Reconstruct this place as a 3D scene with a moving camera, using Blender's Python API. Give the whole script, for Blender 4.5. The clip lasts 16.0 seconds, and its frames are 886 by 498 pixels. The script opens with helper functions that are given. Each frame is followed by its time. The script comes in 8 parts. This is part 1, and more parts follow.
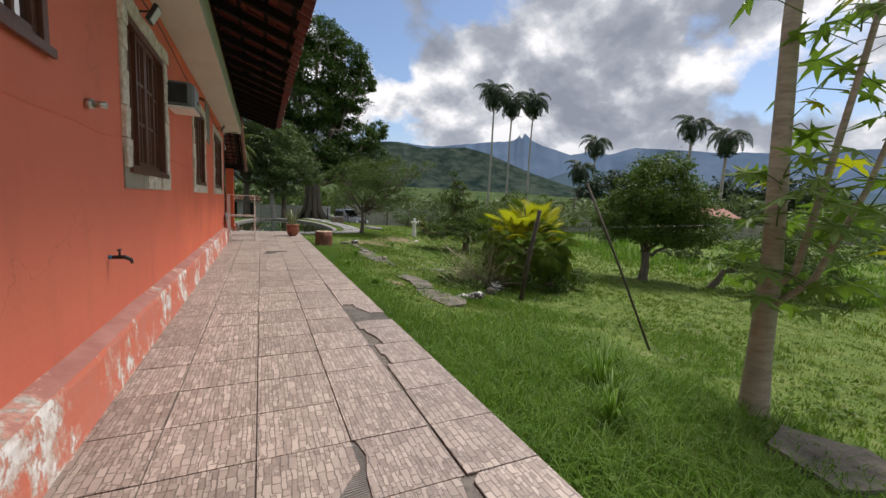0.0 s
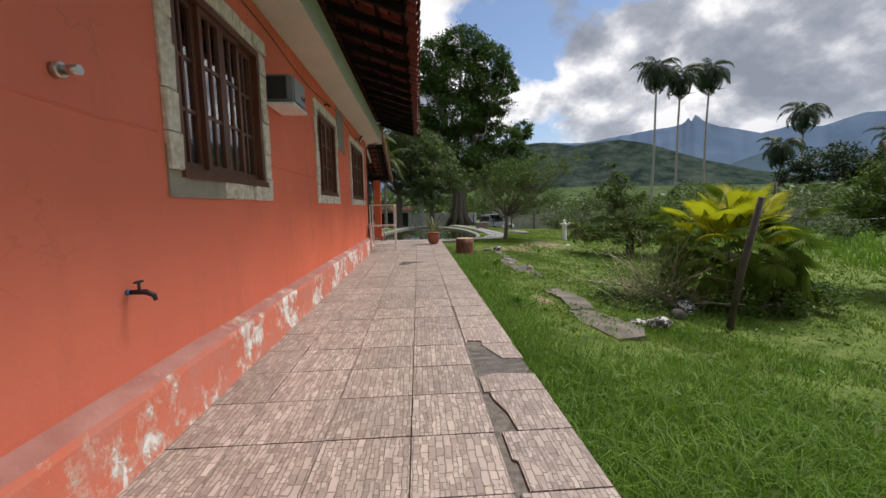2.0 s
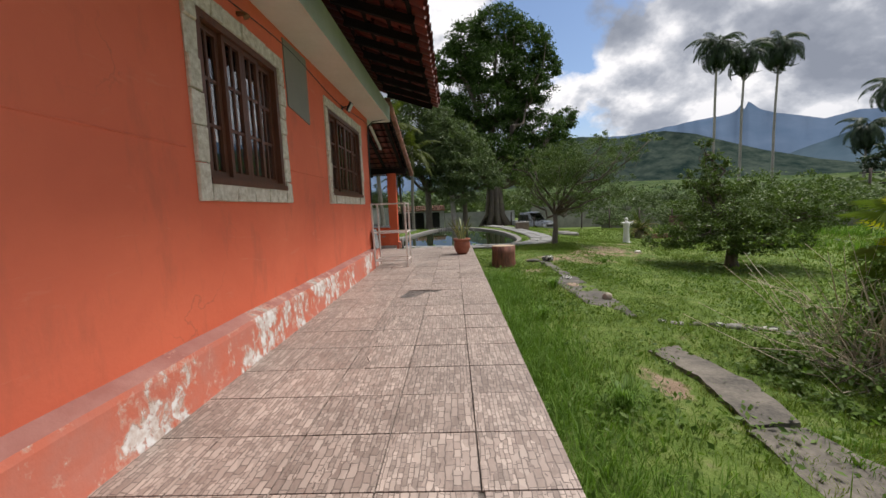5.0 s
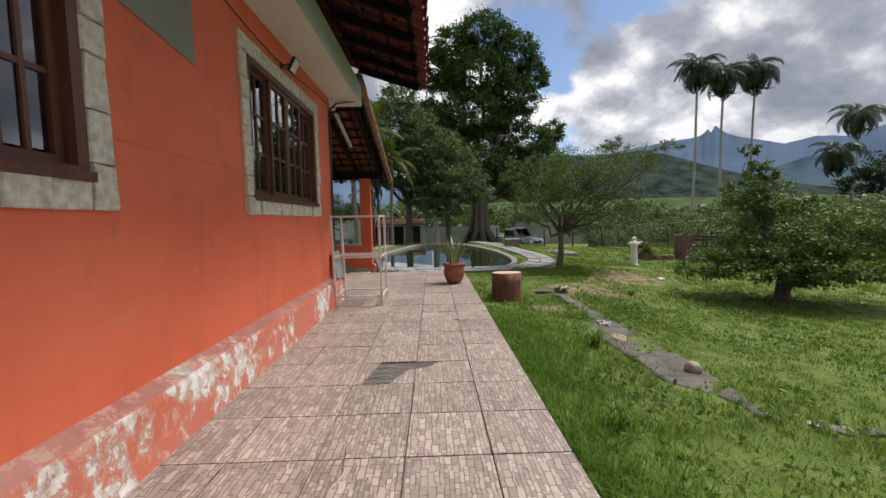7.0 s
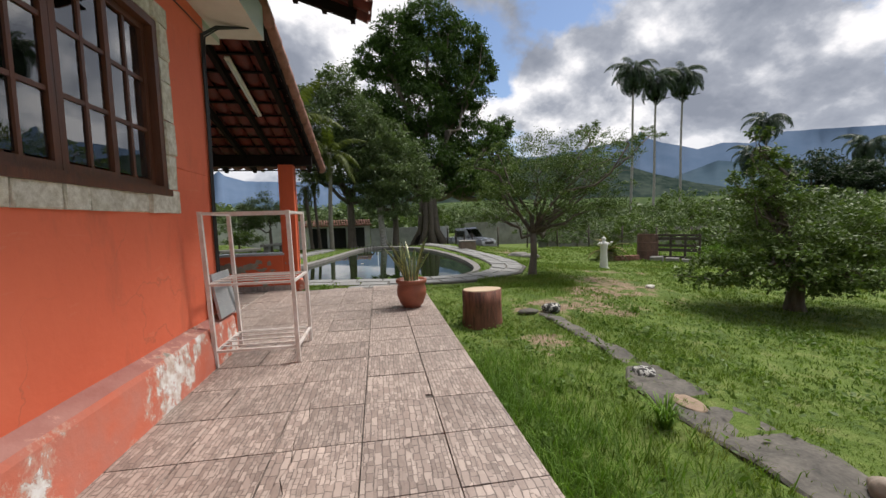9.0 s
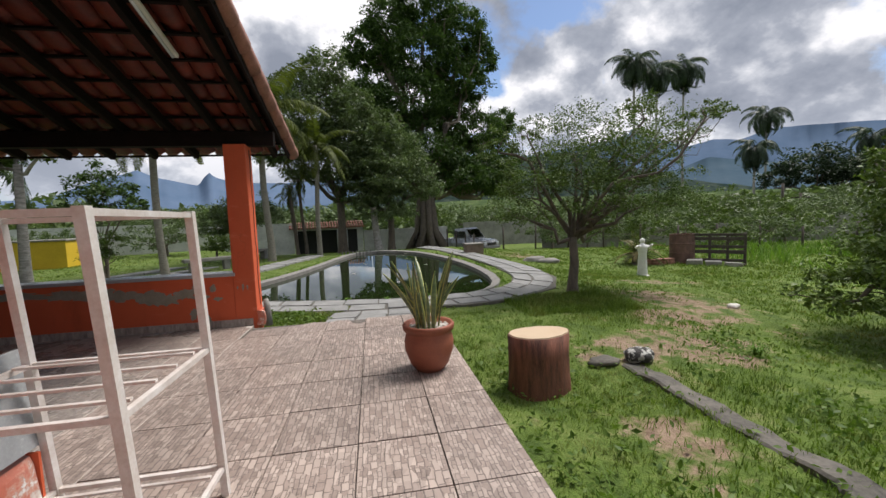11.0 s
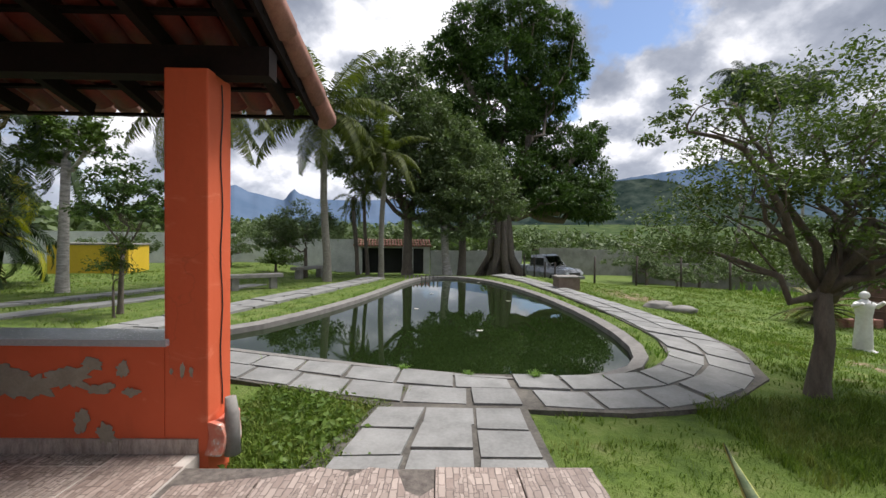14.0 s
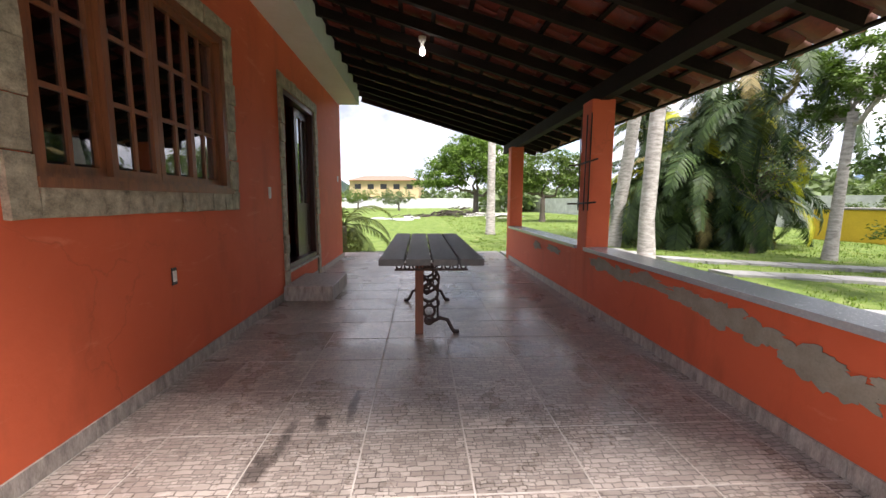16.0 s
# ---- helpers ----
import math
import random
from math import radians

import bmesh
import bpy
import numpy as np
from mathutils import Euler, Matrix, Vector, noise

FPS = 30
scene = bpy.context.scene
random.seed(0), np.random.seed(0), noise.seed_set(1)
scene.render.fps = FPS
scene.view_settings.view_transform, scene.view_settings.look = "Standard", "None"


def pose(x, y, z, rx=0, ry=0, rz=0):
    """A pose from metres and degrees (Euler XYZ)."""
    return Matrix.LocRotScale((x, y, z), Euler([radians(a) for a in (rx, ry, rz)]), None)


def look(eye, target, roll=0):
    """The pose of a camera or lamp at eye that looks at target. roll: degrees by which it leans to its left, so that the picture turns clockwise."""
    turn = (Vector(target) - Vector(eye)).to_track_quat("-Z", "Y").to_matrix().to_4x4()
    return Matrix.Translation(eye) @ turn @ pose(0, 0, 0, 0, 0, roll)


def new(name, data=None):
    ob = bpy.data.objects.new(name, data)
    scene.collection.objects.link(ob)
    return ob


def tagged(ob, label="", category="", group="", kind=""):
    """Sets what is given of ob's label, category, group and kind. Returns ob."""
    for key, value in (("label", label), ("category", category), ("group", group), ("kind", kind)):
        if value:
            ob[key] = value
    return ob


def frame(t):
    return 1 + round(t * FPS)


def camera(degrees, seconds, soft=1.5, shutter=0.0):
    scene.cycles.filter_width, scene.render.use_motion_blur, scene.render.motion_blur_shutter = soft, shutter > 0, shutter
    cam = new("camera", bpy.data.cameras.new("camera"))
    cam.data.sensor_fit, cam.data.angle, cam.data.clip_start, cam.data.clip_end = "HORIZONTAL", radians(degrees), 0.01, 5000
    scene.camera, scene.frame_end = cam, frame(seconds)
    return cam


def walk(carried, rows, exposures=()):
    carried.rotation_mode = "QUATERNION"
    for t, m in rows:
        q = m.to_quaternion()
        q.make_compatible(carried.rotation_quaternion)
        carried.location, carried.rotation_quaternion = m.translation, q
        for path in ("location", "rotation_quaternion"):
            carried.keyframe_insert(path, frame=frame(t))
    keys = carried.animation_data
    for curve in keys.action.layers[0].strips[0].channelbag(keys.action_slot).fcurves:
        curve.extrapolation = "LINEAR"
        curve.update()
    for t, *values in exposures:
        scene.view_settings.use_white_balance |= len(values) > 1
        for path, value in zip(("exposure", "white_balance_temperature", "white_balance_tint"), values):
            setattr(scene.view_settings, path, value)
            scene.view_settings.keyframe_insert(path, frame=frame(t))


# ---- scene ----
cam = camera(96.6, 16.0)

PATH = [
    (0, (0.932, -1.164, 1.25), (1.769, 0.639, 1.029), 2.6),
    (0.5, (0.985, -0.976, 1.205), (1.631, 0.899, 0.944), 2.0),
    (1, (1.085, -0.585, 1.224), (1.545, 1.346, 0.979), 0.6),
    (1.5, (1.275, -0.256, 1.221), (1.529, 1.715, 0.995), -0.6),
    (2, (1.421, 0.185, 1.182), (1.542, 2.171, 0.971), -1.1),
    (2.5, (1.569, 0.742, 1.21), (1.651, 2.734, 1.046), 0.5),
    (3, (1.682, 1.261, 1.199), (1.713, 3.257, 1.073), 1.1),
    (3.5, (1.705, 1.827, 1.211), (1.694, 3.82, 1.049), -0.5),
    (3.7, (1.765, 2.012, 1.18), (1.703, 4.003, 0.998), -1.0),
    (5.8, (1.689, 4.174, 1.159), (1.637, 6.161, 0.945), -2.5),
    (6, (1.68, 4.413, 1.142), (1.628, 6.402, 0.935), -2.3),
    (6.5, (1.609, 4.969, 1.18), (1.56, 6.96, 1.002), -1.8),
    (7, (1.52, 5.517, 1.2), (1.568, 7.511, 1.052), -1.1),
    (7.5, (1.464, 6.013, 1.209), (1.542, 8.007, 1.078), -0.8),
    (8, (1.4, 6.583, 1.221), (1.672, 8.559, 1.082), -2.6),
    (8.5, (1.496, 7.091, 1.186), (1.769, 9.067, 1.045), -1.4),
    (8.7, (1.48, 7.309, 1.174), (1.788, 9.28, 1.029), -1.4),
    (10.8, (1.526, 9.564, 1.237), (1.872, 11.526, 1.064), -2.0),
    (11, (1.49, 9.813, 1.217), (1.84, 11.776, 1.062), -2.3),
    (11.5, (1.464, 10.396, 1.25), (1.76, 12.37, 1.123), -2.7),
    (12, (1.478, 10.883, 1.24), (1.681, 12.87, 1.132), -2.0),
    (12.5, (1.468, 11.386, 1.247), (1.776, 13.36, 1.159), -2.6),
    (13, (1.49, 11.825, 1.233), (1.705, 13.812, 1.171), -0.9),
    (13.5, (1.392, 12.264, 1.225), (1.615, 14.252, 1.193), -1.0),
    (14, (1.354, 12.685, 1.238), (1.383, 14.684, 1.197), 0.7),
    (14.5, (1.24, 12.927, 1.247), (0.668, 14.842, 1.17), 3.0),
    (15, (0.888, 13.092, 1.194), (-0.372, 14.638, 1.05), 1.9),
    (15.5, (0.665, 13.082, 1.137), (-1.174, 13.832, 0.895), -0.2),
    (16, (0.513, 13.171, 1.143), (-1.469, 13.288, 0.902), 0.3),
]
walk(cam, [(t, look(eye, target, roll)) for t, eye, target, roll in PATH],
     [(0, 0.40, 6500, 13), (10, 0.42, 6500, 13), (12, 0.47, 6350, 14), (14.3, 0.67, 6350, 14), (15, 1.15, 6400, 16), (15.5, 1.5, 6450, 16), (16, 1.85, 6500, 18)])

R = random.Random(7)
PI = math.pi

# ---- world, sun ----
SUN_EL, SUN_AZ = radians(62), radians(66)     # azimuth from +y towards +x


def make_world():
    w = bpy.data.worlds.new("sky")
    w.use_nodes = True
    nt = w.node_tree
    nt.nodes.clear()
    N, L = nt.nodes.new, nt.links.new
    out, bg = N("ShaderNodeOutputWorld"), N("ShaderNodeBackground")
    bg.inputs["Strength"].default_value = 0.1
    sky = N("ShaderNodeTexSky")
    sky.sky_type, sky.sun_disc = "NISHITA", False
    sky.sun_elevation, sky.sun_rotation = SUN_EL, SUN_AZ
    sky.dust_density, sky.ozone_density = 0.6, 2.0
    tc, sep = N("ShaderNodeTexCoord"), N("ShaderNodeSeparateXYZ")
    L(tc.outputs["Generated"], sep.inputs[0])

    def math_(op, a, b=None):
        n = N("ShaderNodeMath")
        n.operation = op
        for i, v in enumerate((a, b)):
            if v is None:
                continue
            if isinstance(v, (int, float)):
                n.inputs[i].default_value = v
            else:
                L(v, n.inputs[i])
        return n.outputs[0]
    zz = math_("ADD", math_("MAXIMUM", sep.outputs[2], 0.0), 0.62)
    px, py = math_("DIVIDE", sep.outputs[0], zz), math_("DIVIDE", sep.outputs[1], zz)
    comb = N("ShaderNodeCombineXYZ")
    L(px, comb.inputs[0]), L(py, comb.inputs[1])
    mp = N("ShaderNodeMapping")
    mp.inputs["Location"].default_value = CLOUD_SHIFT
    L(comb.outputs[0], mp.inputs[0])

    def noise_(scale, detail, rough, shift=0.0, warp=0.0):
        n = N("ShaderNodeTexNoise")
        n.inputs["Scale"].default_value, n.inputs["Detail"].default_value = scale, detail
        n.inputs["Roughness"].default_value, n.inputs["Distortion"].default_value = rough, warp
        m2 = N("ShaderNodeMapping")
        m2.inputs["Location"].default_value = (shift, shift * 0.7, shift * 1.3)
        L(mp.outputs[0], m2.inputs[0]), L(m2.outputs[0], n.inputs["Vector"])
        return n.outputs[0]

    def ramp_(v, *stops):
        r = N("ShaderNodeValToRGB")
        els = r.color_ramp.elements
        while len(els) < len(stops):
            els.new(0.5)
        for e, (p, c) in zip(els, stops):
            e.position, e.color = p, (*c, 1) if isinstance(c, tuple) else (c, c, c, 1)
        L(v, r.inputs[0])
        return r.outputs[0]
    cover = ramp_(noise_(2.3, 12, 0.55, 0, 0.1), (0.392, 0.0), (0.442, 1.0))
    shade = ramp_(noise_(4.2, 12, 0.55, 3.1, 0.1), (0.38, (2.1, 2.35, 2.8)), (0.46, (3.0, 3.25, 3.7)), (0.52, (5.0, 5.2, 5.5)), (0.57, (7.6, 7.6, 7.6)))
    # near the horizon the cloud thins into bright haze
    hz = ramp_(sep.outputs[2], (0.03, (6.6, 7.6, 9.2)), (0.26, (0, 0, 0)))
    hm = ramp_(sep.outputs[2], (0.04, 0.6), (0.20, 0.0))

    def mix_(f, a, b, blend="MIX"):
        m = N("ShaderNodeMix")
        m.data_type, m.blend_type = "RGBA", blend
        if isinstance(f, (int, float)):
            m.inputs[0].default_value = f
        else:
            L(f, m.inputs[0])
        for i, v in ((6, a), (7, b)):
            if isinstance(v, tuple):
                m.inputs[i].default_value = (*v, 1)
            else:
                L(v, m.inputs[i])
        return m.outputs[2]
    c = mix_(cover, sky.outputs[0], shade)
    c = mix_(hm, c, (3.9, 4.3, 4.9))
    L(c, bg.inputs["Color"]), L(bg.outputs[0], out.inputs[0])
    scene.world = w


CLOUD_SHIFT = (0.35, 1.9, 0.0)
make_world()
sun_data = bpy.data.lights.new("sun", "SUN")
sun_data.energy, sun_data.angle, sun_data.color = 3.4, radians(20), (1.0, 0.96, 0.9)
sun = new("sun", sun_data)
sun.matrix_world = look((0, 0, 0), (-math.sin(SUN_AZ) * math.cos(SUN_EL), -math.cos(SUN_AZ) * math.cos(SUN_EL), -math.sin(SUN_EL)))

# ---- materials ----
MATS = {}


def node_mat(name, build):
    if name not in MATS:
        m = bpy.data.materials.new(name)
        m.use_nodes = True
        nt = m.node_tree
        b = nt.nodes["Principled BSDF"]
        build(nt, b, nt.nodes.new, nt.links.new)
        MATS[name] = m
    return MATS[name]


def ramp(N, L, src, *stops):
    r = N("ShaderNodeValToRGB")
    els = r.color_ramp.elements
    while len(els) < len(stops):
        els.new(0.5)
    for e, (p, c) in zip(els, stops):
        e.position, e.color = p, (*c, 1) if isinstance(c, tuple) else (c, c, c, 1)
    L(src, r.inputs[0])
    return r.outputs[0]


def tex_noise(N, L, vec, scale, detail=4, rough=0.55, warp=0.0):
    n = N("ShaderNodeTexNoise")
    n.inputs["Scale"].default_value, n.inputs["Detail"].default_value = scale, detail
    n.inputs["Roughness"].default_value, n.inputs["Distortion"].default_value = rough, warp
    L(vec, n.inputs["Vector"])
    return n.outputs[0]


def mix(N, L, f, a, b, blend="MIX"):
    m = N("ShaderNodeMix")
    m.data_type, m.blend_type = "RGBA", blend
    if isinstance(f, (int, float)):
        m.inputs[0].default_value = f
    else:
        L(f, m.inputs[0])
    for i, v in ((6, a), (7, b)):
        if isinstance(v, tuple):
            m.inputs[i].default_value = (*v, 1)
        else:
            L(v, m.inputs[i])
    return m.outputs[2]


def mth(N, L, op, a, b=None, clamp=False):
    n = N("ShaderNodeMath")
    n.operation, n.use_clamp = op, clamp
    for i, v in enumerate((a, b)):
        if v is None:
            continue
        if isinstance(v, (int, float)):
            n.inputs[i].default_value = v
        else:
            L(v, n.inputs[i])
    return n.outputs[0]


def bump(N, L, b, height, strength=0.3, dist=0.01):
    n = N("ShaderNodeBump")
    n.inputs["Strength"].default_value, n.inputs["Distance"].default_value = strength, dist
    L(height, n.inputs["Height"]), L(n.outputs[0], b.inputs["Normal"])


def world_pos(N):
    return N("ShaderNodeNewGeometry").outputs["Position"]


def mapped(N, L, vec, scale=(1, 1, 1), loc=(0, 0, 0), rot=(0, 0, 0)):
    m = N("ShaderNodeMapping")
    m.inputs["Scale"].default_value, m.inputs["Location"].default_value, m.inputs["Rotation"].default_value = scale, loc, rot
    L(vec, m.inputs[0])
    return m.outputs[0]


def plain(name, a, b=None, rough=0.6, metal=0.0, scale=8.0, bmp=0.15, stretch=(1, 1, 1), island=0.0, spec=0.5):
    """A material of two tones with large stains, fine grain and relief, in world metres."""
    b = b or tuple(min(1, v * 1.25) for v in a)

    def build(nt, s, N, L):
        p = mapped(N, L, world_pos(N), stretch)
        n1, n2 = tex_noise(N, L, p, scale, 6, 0.6), tex_noise(N, L, p, scale * 9, 3, 0.6)
        f = mth(N, L, "ADD", mth(N, L, "MULTIPLY", n1, 0.7), mth(N, L, "MULTIPLY", n2, 0.3))
        c = ramp(N, L, f, (0.33, a), (0.67, b))
        if island:
            info = N("ShaderNodeObjectInfo")
            r2 = N("ShaderNodeNewGeometry").outputs["Random Per Island"]
            v = mth(N, L, "ADD", mth(N, L, "MULTIPLY", mth(N, L, "ADD", info.outputs["Random"], r2), island), 1 - island)
            c = mix(N, L, 1.0, c, ramp(N, L, v, (0, 0.0), (1, 1.0)), "MULTIPLY")
        L(c, s.inputs["Base Color"])
        L(ramp(N, L, n1, (0.2, max(0, rough - 0.12)), (0.8, min(1, rough + 0.12))), s.inputs["Roughness"])
        s.inputs["Metallic"].default_value = metal
        s.inputs["Specular IOR Level"].default_value = spec
        if bmp:
            bump(N, L, s, f, bmp, 0.01)
    return node_mat(name, build)


def m_wall(name, a, b, dirt, faded=None):
    def build(nt, s, N, L):
        p = world_pos(N)
        n1, n2 = tex_noise(N, L, p, 0.9, 6, 0.6, 0.4), tex_noise(N, L, p, 22, 5, 0.65)
        n3 = tex_noise(N, L, mapped(N, L, p, (1.6, 1.6, 0.5)), 2.2, 6, 0.65)
        c = ramp(N, L, n1, (0.3, a), (0.7, b))
        c = mix(N, L, ramp(N, L, n3, (0.53, 0.0), (0.72, 0.55)), c, dirt)
        n5 = tex_noise(N, L, mapped(N, L, p, (0.5, 0.5, 2.2)), 3.5, 8, 0.7, 0.8)
        c = mix(N, L, ramp(N, L, n5, (0.60, 0.0), (0.68, 0.35)), c, (0.80, 0.27, 0.16))
        n4 = tex_noise(N, L, p, 9, 3, 0.6)
        c = mix(N, L, ramp(N, L, n4, (0.74, 0.0), (0.78, 0.6)), c, (0.62, 0.27, 0.18))
        if faded:
            # the south end of the long wall has weathered to a dustier pink
            sp = N("ShaderNodeSeparateXYZ")
            L(p, sp.inputs[0])
            yy = mth(N, L, "ADD", sp.outputs[1], mth(N, L, "MULTIPLY", n1, 3.0))
            c = mix(N, L, ramp(N, L, mth(N, L, "DIVIDE", yy, 10.0), (0.35, 0.6), (0.75, 0.0)), c, faded)
        # hairline cracks and scuffs
        vo = N("ShaderNodeTexVoronoi")
        vo.feature = "DISTANCE_TO_EDGE"
        vo.inputs["Scale"].default_value = 0.7
        wv_ = N("ShaderNodeVectorMath")
        wob = N("ShaderNodeTexNoise")
        wob.inputs["Scale"].default_value, wob.inputs["Detail"].default_value = 2.2, 6
        L(p, wob.inputs["Vector"]), L(p, wv_.inputs[0]), L(wob.outputs["Color"], wv_.inputs[1])
        L(wv_.outputs[0], vo.inputs["Vector"])
        crack = mth(N, L, "MULTIPLY", ramp(N, L, vo.outputs[0], (0.0, 0.55), (0.006, 0.0)), ramp(N, L, tex_noise(N, L, p, 1.1, 3), (0.50, 0.0), (0.58, 1.0)))
        c = mix(N, L, crack, c, dirt)
        L(c, s.inputs["Base Color"])
        s.inputs["Roughness"].default_value = 0.72
        bump(N, L, s, mth(N, L, "ADD", n2, mth(N, L, "MULTIPLY", n1, 3.0)), 0.35, 0.006)
    return node_mat(name, build)


CORAL = m_wall("coral_paint", (0.72, 0.138, 0.062), (0.84, 0.19, 0.092), (0.50, 0.125, 0.065), (0.66, 0.185, 0.12))
ORANGE = m_wall("orange_paint", (0.58, 0.098, 0.032), (0.68, 0.13, 0.05), (0.44, 0.085, 0.03))


def m_peeling(name, base, base2, cov_lo, cov_hi, under, z0, z1, under2):
    """Paint over plaster, flaked off in patches."""
    def build(nt, s, N, L):
        p = world_pos(N)
        big, fine = tex_noise(N, L, p, 1.5, 4, 0.55), tex_noise(N, L, mapped(N, L, p, (1, 1, 0.8)), 9, 12, 0.74, 0.25)
        f = mth(N, L, "ADD", mth(N, L, "MULTIPLY", big, 0.52), mth(N, L, "MULTIPLY", fine, 0.48))
        m = ramp(N, L, f, (cov_lo, 0.0), (cov_hi, 1.0))
        c = mix(N, L, ramp(N, L, tex_noise(N, L, p, 5, 5), (0.35, 0.0), (0.65, 1.0)), base, base2)
        u = mix(N, L, ramp(N, L, tex_noise(N, L, p, 16, 4), (0.4, 0.0), (0.65, 1.0)), under, under2)
        worn = ramp(N, L, f, (cov_lo - 0.035, 0.0), (cov_lo - 0.012, 0.75))
        c = mix(N, L, worn, c, (0.62, 0.36, 0.27))
        L(mix(N, L, m, c, u), s.inputs["Base Color"])
        s.inputs["Roughness"].default_value = 0.8
        h = mth(N, L, "SUBTRACT", tex_noise(N, L, p, 30, 4, 0.7), mth(N, L, "MULTIPLY", m, 1.5))
        bump(N, L, s, h, 0.5, 0.006)
    return node_mat(name, build)


BASEB = m_peeling("peeling_baseboard", (0.62, 0.16, 0.09), (0.56, 0.20, 0.14), 0.540, 0.549, (0.82, 0.80, 0.76), 0, 0.4, (0.55, 0.42, 0.34))
LEDGE = m_peeling("ledge_paint", (0.36, 0.15, 0.12), (0.44, 0.22, 0.18), 0.58, 0.595, (0.62, 0.58, 0.52), 0, 0.4, (0.26, 0.25, 0.21))


def m_tile(name, a, b, c3, rough, wet=0.0):
    """Glazed floor tile printed as small split stones."""
    def build(nt, s, N, L):
        p = world_pos(N)
        info = N("ShaderNodeObjectInfo")
        sh = mth(N, L, "MULTIPLY", info.outputs["Random"], 3.7)
        off = N("ShaderNodeCombineXYZ")
        L(sh, off.inputs[0]), L(sh, off.inputs[1])
        va = N("ShaderNodeVectorMath")
        L(p, va.inputs[0]), L(off.outputs[0], va.inputs[1])
        wob = N("ShaderNodeTexNoise")
        wob.inputs["Scale"].default_value = 14
        L(va.outputs[0], wob.inputs["Vector"])
        v2 = N("ShaderNodeVectorMath")
        v2.operation = "MULTIPLY_ADD"
        L(wob.outputs["Color"], v2.inputs[0])
        v2.inputs[1].default_value = (0.022, 0.022, 0.0)
        L(va.outputs[0], v2.inputs[2])
        br = N("ShaderNodeTexBrick")
        L(mapped(N, L, v2.outputs[0], (1, 1, 1), (0, 0, 0), (0, 0, PI / 2)), br.inputs["Vector"])
        br.offset, br.squash, br.squash_frequency, br.offset_frequency = 0.43, 0.62, 3, 2
        br.inputs["Scale"].default_value = 1.0
        br.inputs["Brick Width"].default_value, br.inputs["Row Height"].default_value = (0.078, 0.031) if wet else (0.100, 0.038)
        br.inputs["Mortar Size"].default_value, br.inputs["Mortar Smooth"].default_value = 0.0040, 0.4
        br.inputs["Bias"].default_value = -0.1
        br.inputs["Color1"].default_value, br.inputs["Color2"].default_value = (*a, 1), (*b, 1)
        br.inputs["Mortar"].default_value = (*[v * 0.42 for v in a], 1)
        fine = tex_noise(N, L, mapped(N, L, p, (1.0, 0.35, 1)), 60, 4, 0.6)
        b2 = N("ShaderNodeTexBrick")
        L(mapped(N, L, v2.outputs[0], (1, 1, 1), (0.31, 0.17, 0), (0, 0, PI / 2)), b2.inputs["Vector"])
        b2.offset, b2.squash, b2.squash_frequency, b2.offset_frequency = 0.37, 0.5, 2, 3
        b2.inputs["Scale"].default_value = 1.0
        b2.inputs["Brick Width"].default_value, b2.inputs["Row Height"].default_value = (0.058, 0.020) if wet else (0.074, 0.023)
        b2.inputs["Mortar Size"].default_value, b2.inputs["Mortar Smooth"].default_value = 0.0028, 0.3
        b2.inputs["Color1"].default_value, b2.inputs["Color2"].default_value = (*[v * 0.85 for v in a], 1), (*b, 1)
        b2.inputs["Mortar"].default_value = (*[v * 0.42 for v in a], 1)
        vo = N("ShaderNodeTexVoronoi")
        vo.inputs["Scale"].default_value = 11.0
        L(mapped(N, L, v2.outputs[0], (1.5, 0.8, 1)), vo.inputs["Vector"])
        sc = N("ShaderNodeSeparateColor")
        L(vo.outputs["Color"], sc.inputs[0])
        both = mix(N, L, ramp(N, L, sc.outputs[0], (0.48, 0.0), (0.52, 1.0)), br.outputs["Color"], b2.outputs["Color"])
        both = mix(N, L, 1.0, both, ramp(N, L, sc.outputs[1], (0.1, 0.78), (0.9, 1.0)), "MULTIPLY")
        c = mix(N, L, ramp(N, L, fine, (0.35, 0.0), (0.7, 0.45)), both, c3)
        c = mix(N, L, 1.0, c, ramp(N, L, info.outputs["Random"], (0, 0.80), (1, 1.0)), "MULTIPLY")
        dirt = tex_noise(N, L, p, 1.3, 7, 0.62, 0.3)
        c = mix(N, L, ramp(N, L, dirt, (0.55, 0.0), (0.75, 0.35)), c, (0.16, 0.13, 0.11))
        if wet:
            # damp dark stains soaked into the floor near the window
            sp = N("ShaderNodeSeparateXYZ")
            L(p, sp.inputs[0])
            m = None
            for x0, y0, rx, ry in ((-1.10, 12.46, 0.14, 0.07), (-1.30, 12.52, 0.22, 0.035), (-1.60, 12.80, 0.22, 0.03), (-1.45, 12.66, 0.10, 0.05), (-0.85, 12.62, 0.10, 0.04)):
                dx = mth(N, L, "DIVIDE", mth(N, L, "SUBTRACT", sp.outputs[0], x0), rx)
                dy = mth(N, L, "DIVIDE", mth(N, L, "SUBTRACT", sp.outputs[1], y0), ry)
                d = mth(N, L, "ADD", mth(N, L, "MULTIPLY", dx, dx), mth(N, L, "MULTIPLY", dy, dy))
                v = mth(N, L, "SUBTRACT", 1.0, mth(N, L, "MULTIPLY", d, 0.5), True)
                m = v if m is None else mth(N, L, "MAXIMUM", m, v)
            m = mth(N, L, "MULTIPLY", m, tex_noise(N, L, p, 11, 6, 0.7))
